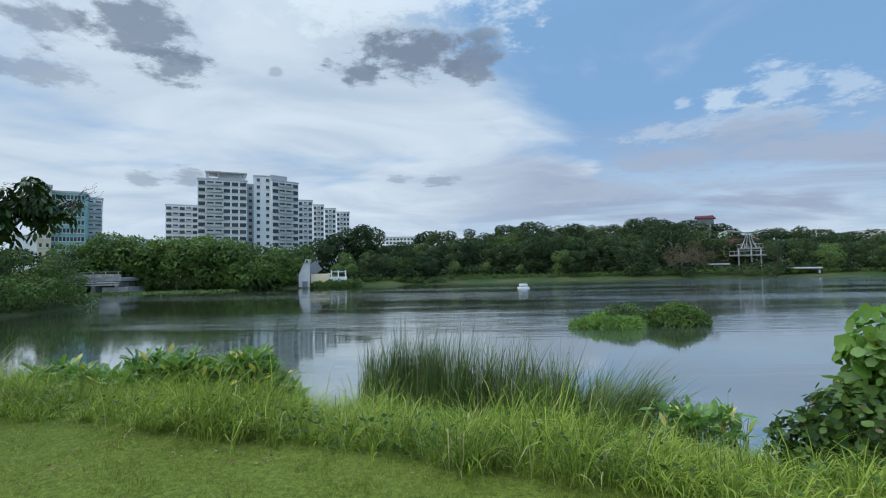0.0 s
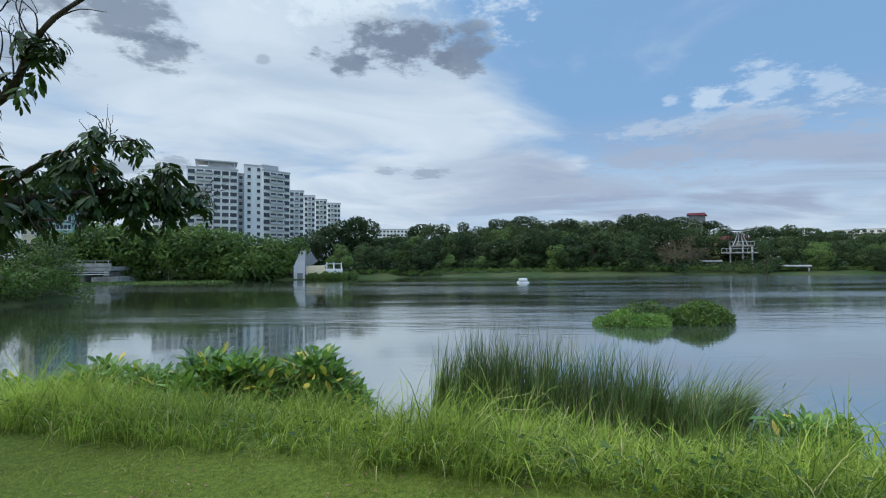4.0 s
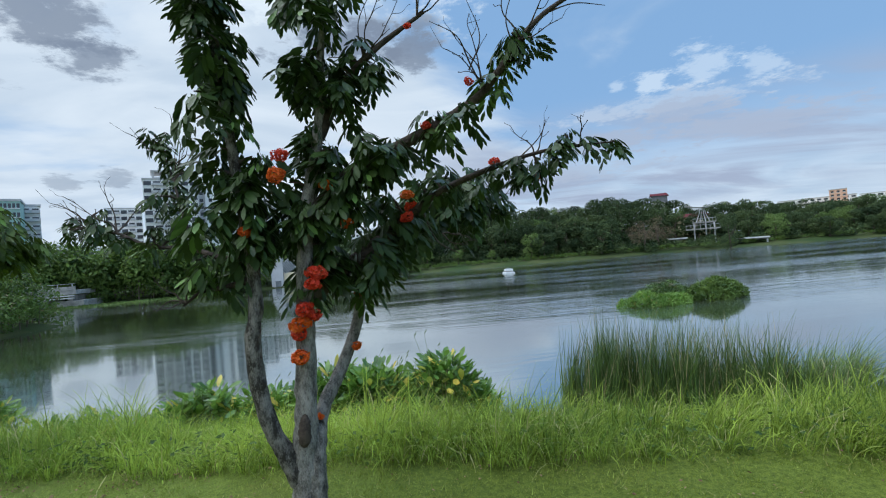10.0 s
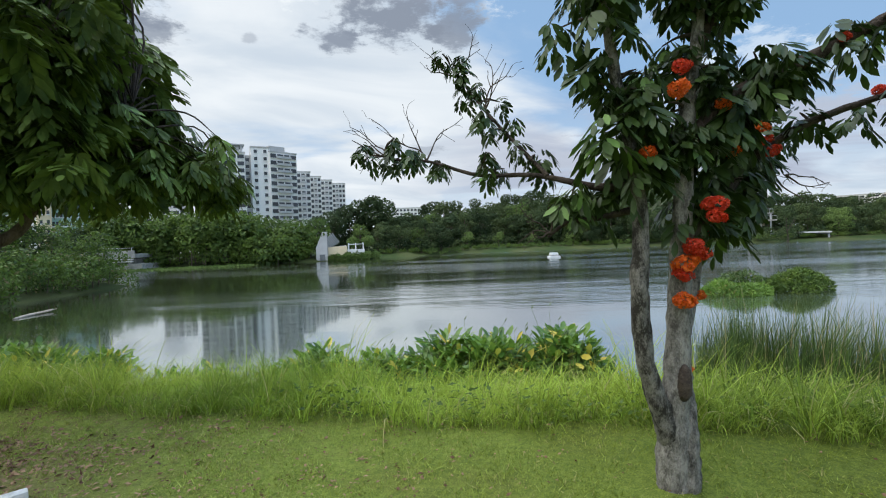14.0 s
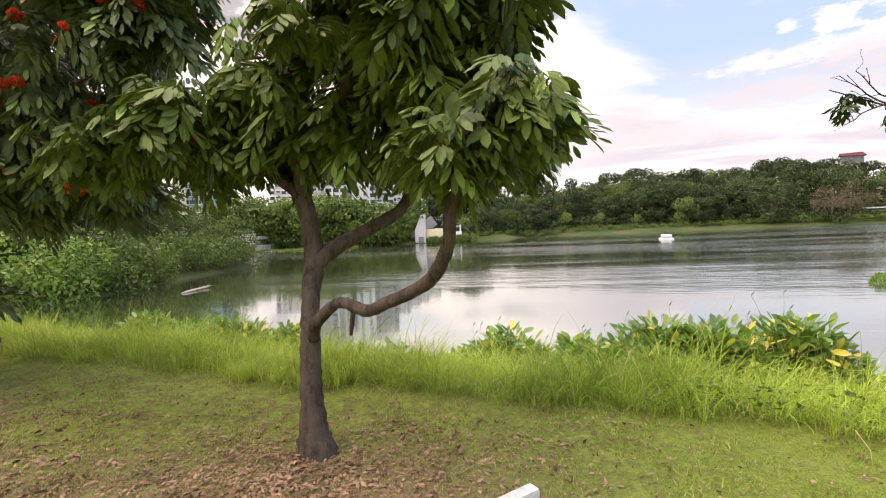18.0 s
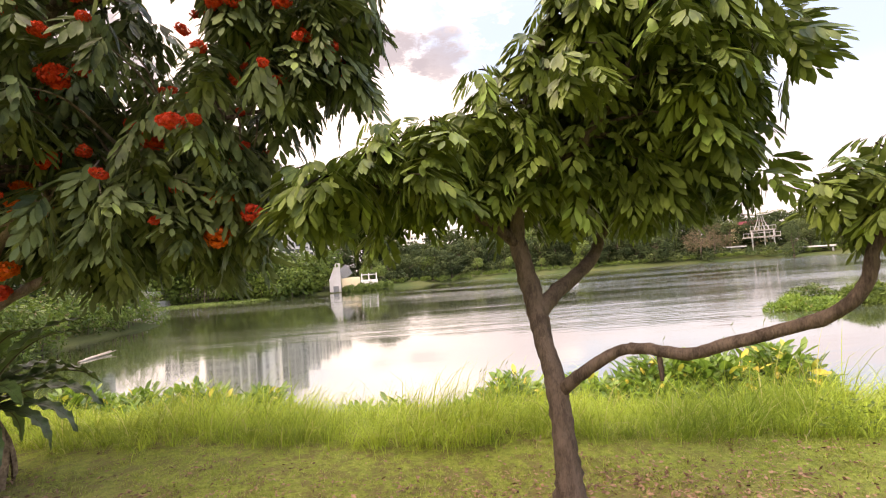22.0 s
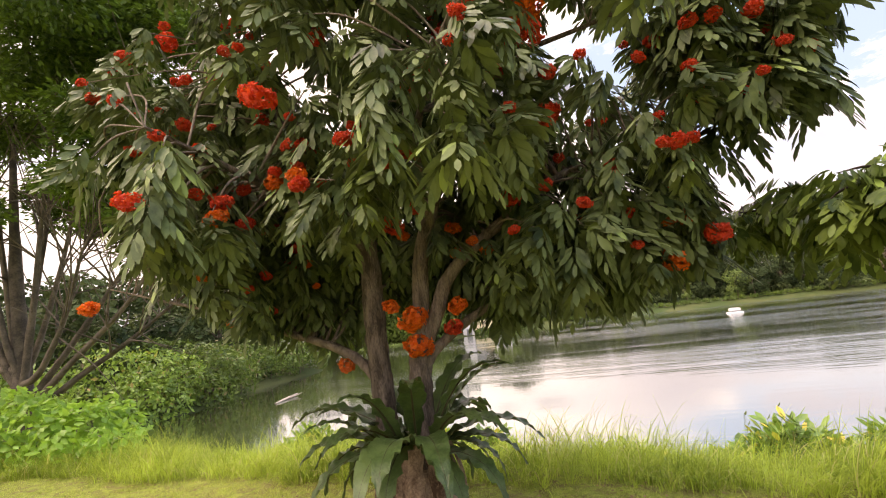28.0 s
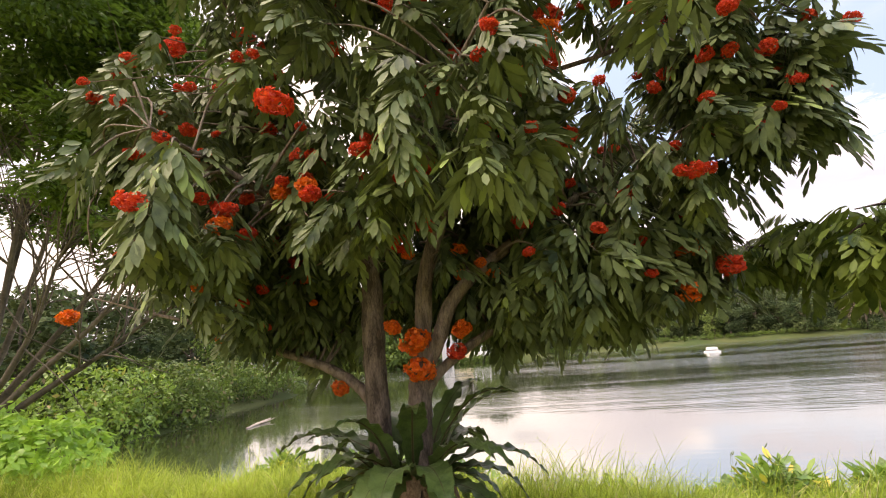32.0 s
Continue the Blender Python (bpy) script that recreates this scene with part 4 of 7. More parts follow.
for az, far, high, kind in [(-34.5, 150, 8.0, 0), (-36, 140, 7.5, 2), (-37.6, 128, 9.0, 0), (-39.2, 122, 8.5, 2), (-41, 118, 9.0, 0), (-43, 118, 10, 2), (-45, 110, 10, 0), (-47, 105, 10, 2), (-33, 160, 8.5, 1), (-31, 165, 8, 0), (-49, 100, 10, 0), (-52, 100, 11, 2), (-55, 95, 11, 0), (-58, 90, 11, 1), (-61, 90, 11, 0), (-64, 85, 11, 2), (-67, 85, 11, 0), (-70, 80, 11, 1), (-74, 80, 11, 2)]:
    x, y = on_bearing(az, far)
    plant_tree(kind, x, y, high, 1.2, "leafy green tree behind the bridge", "bridge trees")


# ---------------------------------------------------------------- trees on the lawn
def spray_mesh(name, seed, count=6, rachis=0.26, leaflet=0.17, pairs=4, droop=0.8, slim=0.31):
    """A twig end with several compound leaves that arch over, each with pairs of hanging leaflets."""
    r = np.random.default_rng(seed)
    base, ahead, size, face = [], [], [], []
    for k in range(count):
        a = k * 2.4 + r.uniform(-0.5, 0.5)
        out = np.array([np.cos(a), np.sin(a), 0.0])
        side = np.array([-out[1], out[0], 0])
        start = np.array([0.03 * r.normal(), 0.03 * r.normal(), -0.035 * k + 0.03])
        reach, fall = rachis * r.uniform(0.8, 1.15), droop * r.uniform(0.7, 1.25)
        for p in range(pairs + 1):
            s = (p + 0.5) / (pairs + 0.5)
            at = start + out * reach * (s - 0.3 * s * s) + np.array([0, 0, reach * (0.28 * s - fall * s * s)])
            for sign in ((-1, 1) if p < pairs else (0,)):
                way = out * (0.38 + 0.2 * s) + side * sign * (0.62 - 0.22 * s) + np.array([0, 0, -0.28 - 0.42 * droop * (0.5 + s)])
                base.append(at + side * sign * 0.008), ahead.append(way + r.normal(size=3) * 0.07)
                size.append(leaflet * r.uniform(0.85, 1.12) * (0.85 + 0.25 * np.sin(np.pi * s)))
                face.append(out * 0.75 + np.array([0, 0, 0.8]) + side * sign * 0.15 + r.normal(size=3) * 0.13)
    v, f = broad_leaves(np.array(base), np.array(ahead), np.array(face), np.array(size), np.full(len(base), slim))
    return fast_mesh(name, v, f, True)


def flower_mesh(name, seed, rad=0.075, n=130):
    """A dense head of small tubular flowers."""
    r = np.random.default_rng(seed)
    way = r.normal(size=(n, 3))
    way /= np.linalg.norm(way, axis=1)[:, None]
    lump = 1 + 0.14 * np.sin(way[:, 0] * 4 + seed) + 0.10 * np.sin(way[:, 1] * 6)
    p = way * (rad * lump * r.uniform(0.75, 1.0, n))[:, None] * np.array([1.15, 1.15, 0.85])
    vs, fs = [], []
    for k in range(4):
        turn = r.normal(size=(n, 3))
        side = np.cross(way, turn)
        side /= np.linalg.norm(side, axis=1)[:, None]
        v, f = leaves(p, side + way * 0.6, np.full(n, 0.030), np.full(n, 0.8), seed + k, face=way)
        vs.append((v, f))
    v, f = join(vs)
    return fast_mesh(name, v, f)


SPRAYS = [spray_mesh("leaf_spray", s, 7 + s % 2, 0.22 + 0.025 * (s % 3), 0.128 + 0.010 * (s % 3), 5, 0.95, 0.30) for s in range(1, 8)]
SPRAYS_B = [spray_mesh("leaf_spray", s + 20, 7 + s % 2, 0.22 + 0.025 * (s % 3), 0.132 + 0.010 * (s % 3), 5, 0.85, 0.32) for s in range(1, 8)]
SPRAYS_A = [spray_mesh("leaf_spray", s + 40, 5 + s % 2, 0.14 + 0.02 * (s % 3), 0.098 + 0.009 * (s % 3), 4, 0.9, 0.33) for s in range(1, 8)]
HEADS = [flower_mesh("flower_head", s, 0.07 + 0.008 * (s % 3)) for s in range(1, 5)]
HEADS_RED = [m.copy() for m in HEADS]
for m in SPRAYS:
    m.materials.append(M_SARACA)
for m in SPRAYS_A:
    m.materials.append(M_SARACA_A)
for m in SPRAYS_B:
    m.materials.append(M_SARACA_B)
for m in HEADS:
    m.materials.append(M_ORANGE)
for m in HEADS_RED:
    m.materials.append(M_RED)


def near_limb(p, lines):
    """The point of the limbs that lies nearest to p, somewhat below it."""
    best = None
    for line in lines:
        d = np.linalg.norm(line[:, :3] - p, axis=1) + 0.6 * np.maximum(line[:, 2] - p[2], 0)
        k = int(d.argmin())
        if best is None or d[k] < best[0]:
            best = (d[k], line[k])
    return best[1]


def leafy_tree(base, limbs, points, sprays, bark, label, flowers, seed, spray_scale=1.0, bare=(), upper=None):
    """A tree: named limbs of (x, y, z, r) in the world, leaf sprays at points of the crown, each on a twig of its own, and flower heads."""
    r = np.random.default_rng(seed)
    e = thing("flowering_tree", base, label, "tree", "flowering trees on the lawn")
    off = np.array([*base, 0.0])
    lines = []
    for k, (name, pts, sides) in enumerate(limbs):
        pts = np.asarray(pts, float) - off
        lines.append(spline(pts, 7))
        limb(name, pts, bark if name in ("trunk", "stem") else (upper or bark), e, sides, 0.06, seed + k, 7)
    twigs = []
    woody = [l for l in lines if len(l)]
    for p in points:
        size = p[3] if len(p) > 3 else 1.0
        p = np.asarray(p[:3], float) - off[:3]
        start = near_limb(p, woody)
        mid = (start[:3] + p) / 2 + np.array([r.normal() * 0.08, r.normal() * 0.08, 0.10 + 0.05 * r.random()]) * np.linalg.norm(p - start[:3])
        line = spline([(*start[:3], min(start[3] * 0.5, 0.018)), (*mid, 0.009), (*p, 0.004)], 4)
        twigs.append(tube_arrays(line, 5, 0.05, seed))
        s = spray_scale * size * r.uniform(0.85, 1.2)
        out = p - start[:3]
        tilt = Euler((r.normal() * 0.25, r.normal() * 0.25, r.uniform(0, 6.28)))
        tagged(part("leaf_spray", sprays[int(r.integers(len(sprays)))], None, e, at=Matrix.LocRotScale(Vector(p), tilt, (s, s, s))), kind="stuff")
    for pts in bare:
        twigs.append(tube_arrays(spline(np.asarray(pts, float) - off, 5), 5, 0.1, seed))
    v, f = join(twigs)
    tagged(part("twigwork", fast_mesh("twigwork", v, f, True), upper or bark, e), kind="stuff")
    for x, y, z, s, red in flowers:
        heads = HEADS_RED if red else HEADS
        part("flower_head", heads[int(r.integers(len(heads)))], None, e, at=Matrix.LocRotScale(Vector((x, y, z)) - Vector(base), Euler((r.uniform(-0.4, 0.4), r.uniform(-0.4, 0.4), r.uniform(0, 6))), (s, s, s * 0.9)))
    return e


def crown_points(lobes, n, seed, shell=0.35, squash=0.8, low=None, top=None):
    p, _ = blob_points(lobes, n * 3, seed, shell, squash)
    keep = [p[0]]
    gap = min(0.16, float(np.min(np.asarray(lobes)[:, 3])) * 0.8)
    for q in p[1:]:
        if len(keep) >= n:
            break
        if low is not None and q[2] < low(q[0]):
            continue
        if top is not None and q[2] > top(q[0]):
            continue
        if min(np.linalg.norm(q - k) for k in keep[-90:]) > gap:
            keep.append(q)
    return np.array(keep)


def limb_points(points, s0, s1, n, spread, seed, size=1.0):
    """Places for leaf sprays close along a stretch of a limb, each with its size."""
    r = np.random.default_rng(seed)
    line = spline(points, 8)
    at = line[np.clip((r.uniform(s0, s1, n) * (len(line) - 1)).round().astype(int), 0, len(line) - 1), :3]
    return np.hstack([at + r.normal(size=(n, 3)) * spread * np.array([1, 0.8, 0.75]) + np.array([0, 0, 0.03]), np.full((n, 1), size)])


# young tree with three stems at the lawn's edge
A_LIMBS = []
A_LIMBS.append(("trunk", [(-4.99, 1.93, -0.15, 0.115), (-4.99, 1.93, 0.05, 0.10), (-4.99, 1.92, 0.35, 0.088), (-4.96, 1.92, 0.68, 0.075), (-4.93, 1.93, 1.1, 0.066), (-4.90, 1.92, 1.6, 0.056), (-4.86, 1.95, 2.05, 0.048), (-4.75, 2.0, 2.6, 0.036), (-4.70, 2.0, 3.1, 0.026), (-4.62, 2.0, 3.7, 0.012)], 12))
A_LIMBS.append(("stem", [(-5.0, 1.92, 0.22, 0.075), (-5.08, 1.88, 0.42, 0.062), (-5.19, 1.83, 0.75, 0.052), (-5.23, 1.80, 1.17, 0.050), (-5.20, 1.82, 1.5, 0.044), (-5.23, 1.85, 1.95, 0.038), (-5.30, 1.9, 2.45, 0.034), (-5.36, 1.9, 3.1, 0.026), (-5.38, 1.9, 3.8, 0.012)], 10))
A_LIMBS.append(("stem", [(-4.925, 1.90, -0.12, 0.080), (-4.925, 1.90, 0.10, 0.072), (-4.915, 1.91, 0.32, 0.064), (-4.90, 1.96, 0.50, 0.058), (-4.87, 2.06, 0.68, 0.050), (-4.74, 2.2, 0.92, 0.046), (-4.62, 2.3, 1.2, 0.042), (-4.58, 2.32, 1.45, 0.038), (-4.64, 2.30, 1.62, 0.032), (-4.40, 2.4, 1.82, 0.030)], 10))
A_LIMBS.append(("knot", [(-4.97, 1.86, 0.50, 0.012), (-4.965, 1.845, 0.54, 0.036), (-4.96, 1.845, 0.61, 0.040), (-4.955, 1.85, 0.68, 0.030), (-4.95, 1.87, 0.72, 0.008)], 9))
A_LIMBS.append(("limb", [(-4.90, 1.93, 1.45, 0.060), (-4.62, 2.1, 1.66, 0.055), (-4.35, 2.25, 1.85, 0.048), (-4.12, 2.55, 2.05, 0.041), (-3.90, 2.95, 2.16, 0.031), (-3.55, 3.4, 2.22, 0.019), (-3.15, 3.8, 2.22, 0.007)], 9))
A_LIMBS.append(("limb", [(-4.30, 2.28, 1.90, 0.031), (-3.95, 2.2, 2.14, 0.026), (-3.55, 2.05, 2.28, 0.019), (-3.15, 1.9, 2.36, 0.012), (-2.76, 1.76, 2.36, 0.005)], 8))
A_LIMBS.append(("limb", [(-4.88, 1.94, 1.95, 0.054), (-4.60, 1.95, 2.25, 0.050), (-4.25, 1.9, 2.42, 0.043), (-3.90, 1.85, 2.58, 0.036), (-3.62, 1.8, 2.75, 0.029), (-3.40, 1.7, 3.0, 0.023), (-3.20, 1.65, 3.2, 0.017), (-2.80, 1.6, 3.42, 0.010)], 9))
A_LIMBS.append(("limb", [(-4.75, 2.0, 2.55, 0.036), (-4.55, 2.05, 2.95, 0.029), (-4.3, 2.05, 3.2, 0.022), (-3.95, 2.0, 3.42, 0.011)], 7))
A_LIMBS.append(("limb", [(-5.22, 1.85, 1.75, 0.030), (-5.42, 1.95, 1.77, 0.022), (-5.72, 2.13, 1.87, 0.016), (-6.06, 2.33, 1.91, 0.013), (-6.38, 2.52, 2.04, 0.010), (-6.68, 2.68, 2.10, 0.007), (-6.97, 2.86, 2.28, 0.003)], 8))
A_LIMBS.append(("limb", [(-5.66, 2.08, 1.86, 0.015), (-5.82, 2.32, 2.13, 0.012), (-5.98, 2.58, 2.42, 0.009), (-6.18, 2.84, 2.80, 0.004)], 6))
A_LIMBS.append(("limb", [(-5.22, 1.85, 1.62, 0.022), (-5.42, 1.9, 1.58, 0.018), (-5.58, 1.95, 1.56, 0.013), (-5.70, 1.95, 1.48, 0.007)], 6))
pA = np.vstack([limb_points(A_LIMBS[i][1], s0, s1, n, spread, 400 + k, size) for k, (i, s0, s1, n, spread, size) in enumerate([
    (0, 0.62, 1.0, 36, 0.10, 1.0), (1, 0.60, 1.0, 42, 0.10, 1.0), (4, 0.12, 0.5, 24, 0.11, 1.0), (4, 0.5, 0.98, 20, 0.11, 0.9), (6, 0.04, 0.50, 25, 0.085, 1.0), (6, 0.55, 0.78, 5, 0.06, 0.8), (5, 0.25, 0.6, 5, 0.07, 0.85), (5, 0.6, 0.98, 8, 0.06, 0.8), (7, 0.1, 0.7, 9, 0.08, 0.9), (8, 0.05, 0.45, 6, 0.09, 0.8), (8, 0.4, 1.0, 15, 0.07, 0.55), (9, 0.1, 1.0, 13, 0.08, 0.6), (2, 0.88, 1.0, 7, 0.09, 0.9)])]
    + [np.hstack([q, np.ones((len(q), 1))]) for q in [crown_points([(-3.35, 3.6, 2.2, 0.26), (-3.65, 3.35, 2.25, 0.30), (-3.9, 3.1, 2.35, 0.28), (-3.5, 3.5, 2.5, 0.2)], 34, 62, 0.2, 0.8)]])
fA = [(-4.94, 1.84, 1.30, 0.85, 0), (-4.90, 1.82, 1.40, 0.7, 1), (-4.95, 1.84, 1.09, 0.8, 0), (-4.84, 1.84, 1.36, 0.6, 1), (-4.63, 2.24, 1.06, 0.55, 0), (-4.80, 1.9, 1.63, 0.8, 1), (-4.82, 1.86, 1.56, 0.6, 1), (-5.20, 1.84, 1.92, 0.6, 0), (-4.16, 2.4, 2.16, 0.6, 0), (-4.14, 2.4, 2.06, 0.6, 1), (-4.18, 2.28, 1.98, 0.6, 1), (-5.0, 1.88, 2.27, 0.7, 0)]
fA += [(-4.97, 1.9, 2.40, 0.6, 1), (-3.72, 1.84, 2.80, 0.36, 1), (-4.02, 1.92, 2.55, 0.42, 1), (-3.5, 2.25, 2.34, 0.5, 1), (-3.2, 2.15, 2.2, 0.5, 0), (-4.6, 2.05, 1.95, 0.6, 0), (-4.72, 2.2, 1.68, 0.5, 0), (-4.88, 1.95, 0.66, 0.4, 0), (-4.58, 2.28, 1.45, 0.5, 1), (-4.7, 1.95, 2.2, 0.5, 0), (-4.08, 2.08, 3.3, 0.32, 1), (-4.95, 1.84, 1.24, 0.6, 1)]
fA = [(x, y - 0.13 if z > 1.5 else y, z, s * 0.88, red) for x, y, z, s, red in fA]
bareA = []
bareA.append([(-3.6, 1.8, 2.75, 0.008), (-3.7, 1.75, 2.95, 0.006), (-3.78, 1.7, 3.1, 0.004), (-3.95, 1.7, 3.2, 0.002)])
bareA.append([(-3.7, 1.78, 2.9, 0.006), (-3.62, 1.72, 3.1, 0.004), (-3.7, 1.7, 3.35, 0.002)])
bareA.append([(-3.4, 1.7, 3.0, 0.007), (-3.45, 1.66, 3.2, 0.004), (-3.35, 1.6, 3.45, 0.002)])
bareA.append([(-3.2, 1.65, 3.2, 0.006), (-3.0, 1.62, 3.25, 0.004), (-2.8, 1.6, 3.22, 0.002)])
bareA.append([(-3.0, 1.62, 3.32, 0.006), (-2.95, 1.6, 3.5, 0.003), (-2.85, 1.55, 3.65, 0.002)])
bareA.append([(-3.3, 2.2, 2.36, 0.006), (-3.15, 2.1, 2.5, 0.004), (-3.1, 2.05, 2.62, 0.002)])
bareA.append([(-4.05, 2.4, 2.05, 0.008), (-3.95, 2.4, 1.8, 0.006), (-3.78, 2.4, 1.68, 0.003)])
bareA.append([(-5.98, 2.58, 2.42, 0.005), (-5.88, 2.6, 2.58, 0.003), (-5.8, 2.6, 2.75, 0.002)])
bareA.append([(-6.15, 2.8, 2.74, 0.004), (-6.28, 2.82, 2.86, 0.002), (-6.32, 2.85, 2.96, 0.001)])
bareA.append([(-4.4, 2.05, 3.1, 0.006), (-4.42, 2.0, 3.35, 0.004), (-4.3, 2.0, 3.6, 0.002)])
bareA.append([(-5.68, 1.95, 1.5, 0.006), (-5.78, 1.95, 1.52, 0.004), (-5.88, 1.95, 1.45, 0.002)])
def twig_fan(start, way, n, long, seed):
    """Crooked bare twigs with side shoots that spread from a limb's end."""
    r = np.random.default_rng(seed)
    out = []
    for k in range(n):
        p, d, rad = np.array(start, float), np.array(way, float) + r.normal(size=3) * 0.45, 0.0075
        pts = [(*p, rad)]
        for j in range(5):
            d = d / np.linalg.norm(d) + r.normal(size=3) * 0.28 + np.array([0, 0, 0.05])
            p = p + d / np.linalg.norm(d) * long / 5 * r.uniform(0.7, 1.3)
            rad *= 0.78
            pts.append((*p, rad))
            if j > 0:
                e = d / np.linalg.norm(d) + r.normal(size=3) * 0.7
                q = p + e / np.linalg.norm(e) * long * r.uniform(0.15, 0.32)
                out.append([(*p, rad * 0.8), (*((p + q) / 2 + r.normal(size=3) * 0.012), rad * 0.6), (*q, rad * 0.45), (*(q + e * 0.012), rad * 0.8)])
        out.append(pts)
    return out


for k, (at, way, n, long) in enumerate([((-2.9, 1.6, 3.38), (0.8, 0, 0.7), 5, 0.55), ((-3.35, 1.68, 3.05), (0.2, 0, 1), 3, 0.5), ((-3.6, 1.8, 2.78), (-0.1, 0, 1), 3, 0.5), ((-2.95, 1.84, 2.36), (0.4, 0, 1), 2, 0.25), ((-4.0, 2.0, 3.4), (0.6, 0, 0.9), 4, 0.5), ((-4.42, 2.05, 3.1), (-0.1, 0, 1), 3, 0.5), ((-6.14, 2.78, 2.72), (-0.3, 0, 1), 3, 0.35), ((-5.97, 2.56, 2.4), (0.3, 0, 1), 2, 0.4), ((-6.4, 2.53, 2.05), (-0.4, 0.2, 0.9), 3, 0.45), ((-6.7, 2.7, 2.12), (-0.6, 0.2, 0.5), 3, 0.35), ((-5.68, 1.95, 1.5), (-1, 0, -0.1), 3, 0.25), ((-3.2, 2.1, 2.36), (0.2, -0.1, 1), 2, 0.3), ((-3.9, 2.4, 1.85), (0.6, 0, -0.5), 3, 0.3), ((-3.2, 3.75, 2.22), (0.8, 0.2, 0.2), 3, 0.4)]):
    bareA += twig_fan(at, way, n, long, 300 + k)
leafy_tree((-4.99, 1.93, -0.06), A_LIMBS, pA, SPRAYS_A, M_BARK_A, "young three-stemmed tree with mottled grey bark and orange flower heads", fA, 71, 1.0, bareA, M_BARK_DARK)

# spreading tree with a bent low limb
B_LIMBS = []
B_LIMBS.append(("trunk", [(-10.38, 2.5, -0.15, 0.17), (-10.40, 2.5, 0.03, 0.118), (-10.40, 2.5, 0.2, 0.090), (-10.41, 2.52, 0.5, 0.076), (-10.42, 2.58, 0.8, 0.074), (-10.45, 2.68, 1.05, 0.069), (-10.46, 2.8, 1.3, 0.078), (-10.50, 2.85, 1.55, 0.072), (-10.55, 2.85, 1.85, 0.062), (-10.50, 2.8, 2.3, 0.05), (-10.40, 2.7, 2.9, 0.035), (-10.2, 2.6, 3.5, 0.018)], 12))
B_LIMBS.append(("low_limb", [(-10.4, 2.56, 0.72, 0.048), (-10.3, 2.4, 0.87, 0.042), (-10.1, 2.26, 1.03, 0.037), (-9.97, 2.14, 1.06, 0.035), (-9.79, 2, 1.04, 0.036), (-9.62, 1.86, 1.11, 0.035), (-9.44, 1.7, 1.19, 0.034), (-9.3, 1.52, 1.29, 0.034), (-9.22, 1.43, 1.43, 0.030), (-9.19, 1.4, 1.6, 0.027), (-9.09, 1.34, 1.78, 0.019), (-9.01, 1.33, 1.88, 0.010)], 10))
B_LIMBS.append(("broken_stub", [(-9.91, 2.09, 1.02, 0.016), (-9.915, 2.07, 0.94, 0.015), (-9.92, 2.06, 0.88, 0.010)], 6))
B_LIMBS.append(("limb", [(-10.45, 2.78, 1.25, 0.066), (-10.30, 2.85, 1.38, 0.060), (-10.05, 3.0, 1.52, 0.054), (-9.85, 3.15, 1.66, 0.048), (-9.7, 3.2, 1.9, 0.038), (-9.3, 3.2, 2.3, 0.026), (-8.8, 3.1, 2.7, 0.012)], 10))
B_LIMBS.append(("limb", [(-10.52, 2.85, 1.75, 0.05), (-10.75, 2.8, 1.95, 0.044), (-11.05, 2.7, 2.1, 0.034), (-11.4, 2.6, 2.2, 0.022), (-11.8, 2.4, 2.28, 0.010)], 8))
B_LIMBS.append(("limb", [(-10.5, 2.8, 2.25, 0.045), (-10.1, 2.6, 2.45, 0.04), (-9.8, 2.4, 2.9, 0.028), (-9.6, 2.2, 3.4, 0.014)], 8))
B_LIMBS.append(("limb", [(-10.5, 2.8, 2.3, 0.04), (-10.65, 3.0, 2.45, 0.03), (-10.8, 3.2, 2.65, 0.014)], 7))
B_LIMBS.append(("limb", [(-9.95, 2.55, 2.7, 0.03), (-9.5, 2.5, 2.9, 0.022), (-8.9, 2.4, 3.0, 0.012)], 7))
B_LIMBS.append(("limb", [(-10.55, 2.85, 1.85, 0.04), (-11.0, 3.15, 2.15, 0.03), (-11.55, 3.45, 2.35, 0.018), (-12.1, 3.8, 2.4, 0.007)], 7))
lowB = lambda x: 2.08 + 0.10 * (x < -10.6)
topB = lambda x: 3.3 + 0.55 * min(x + 10.3, 0) if x < -10.3 else 4.5
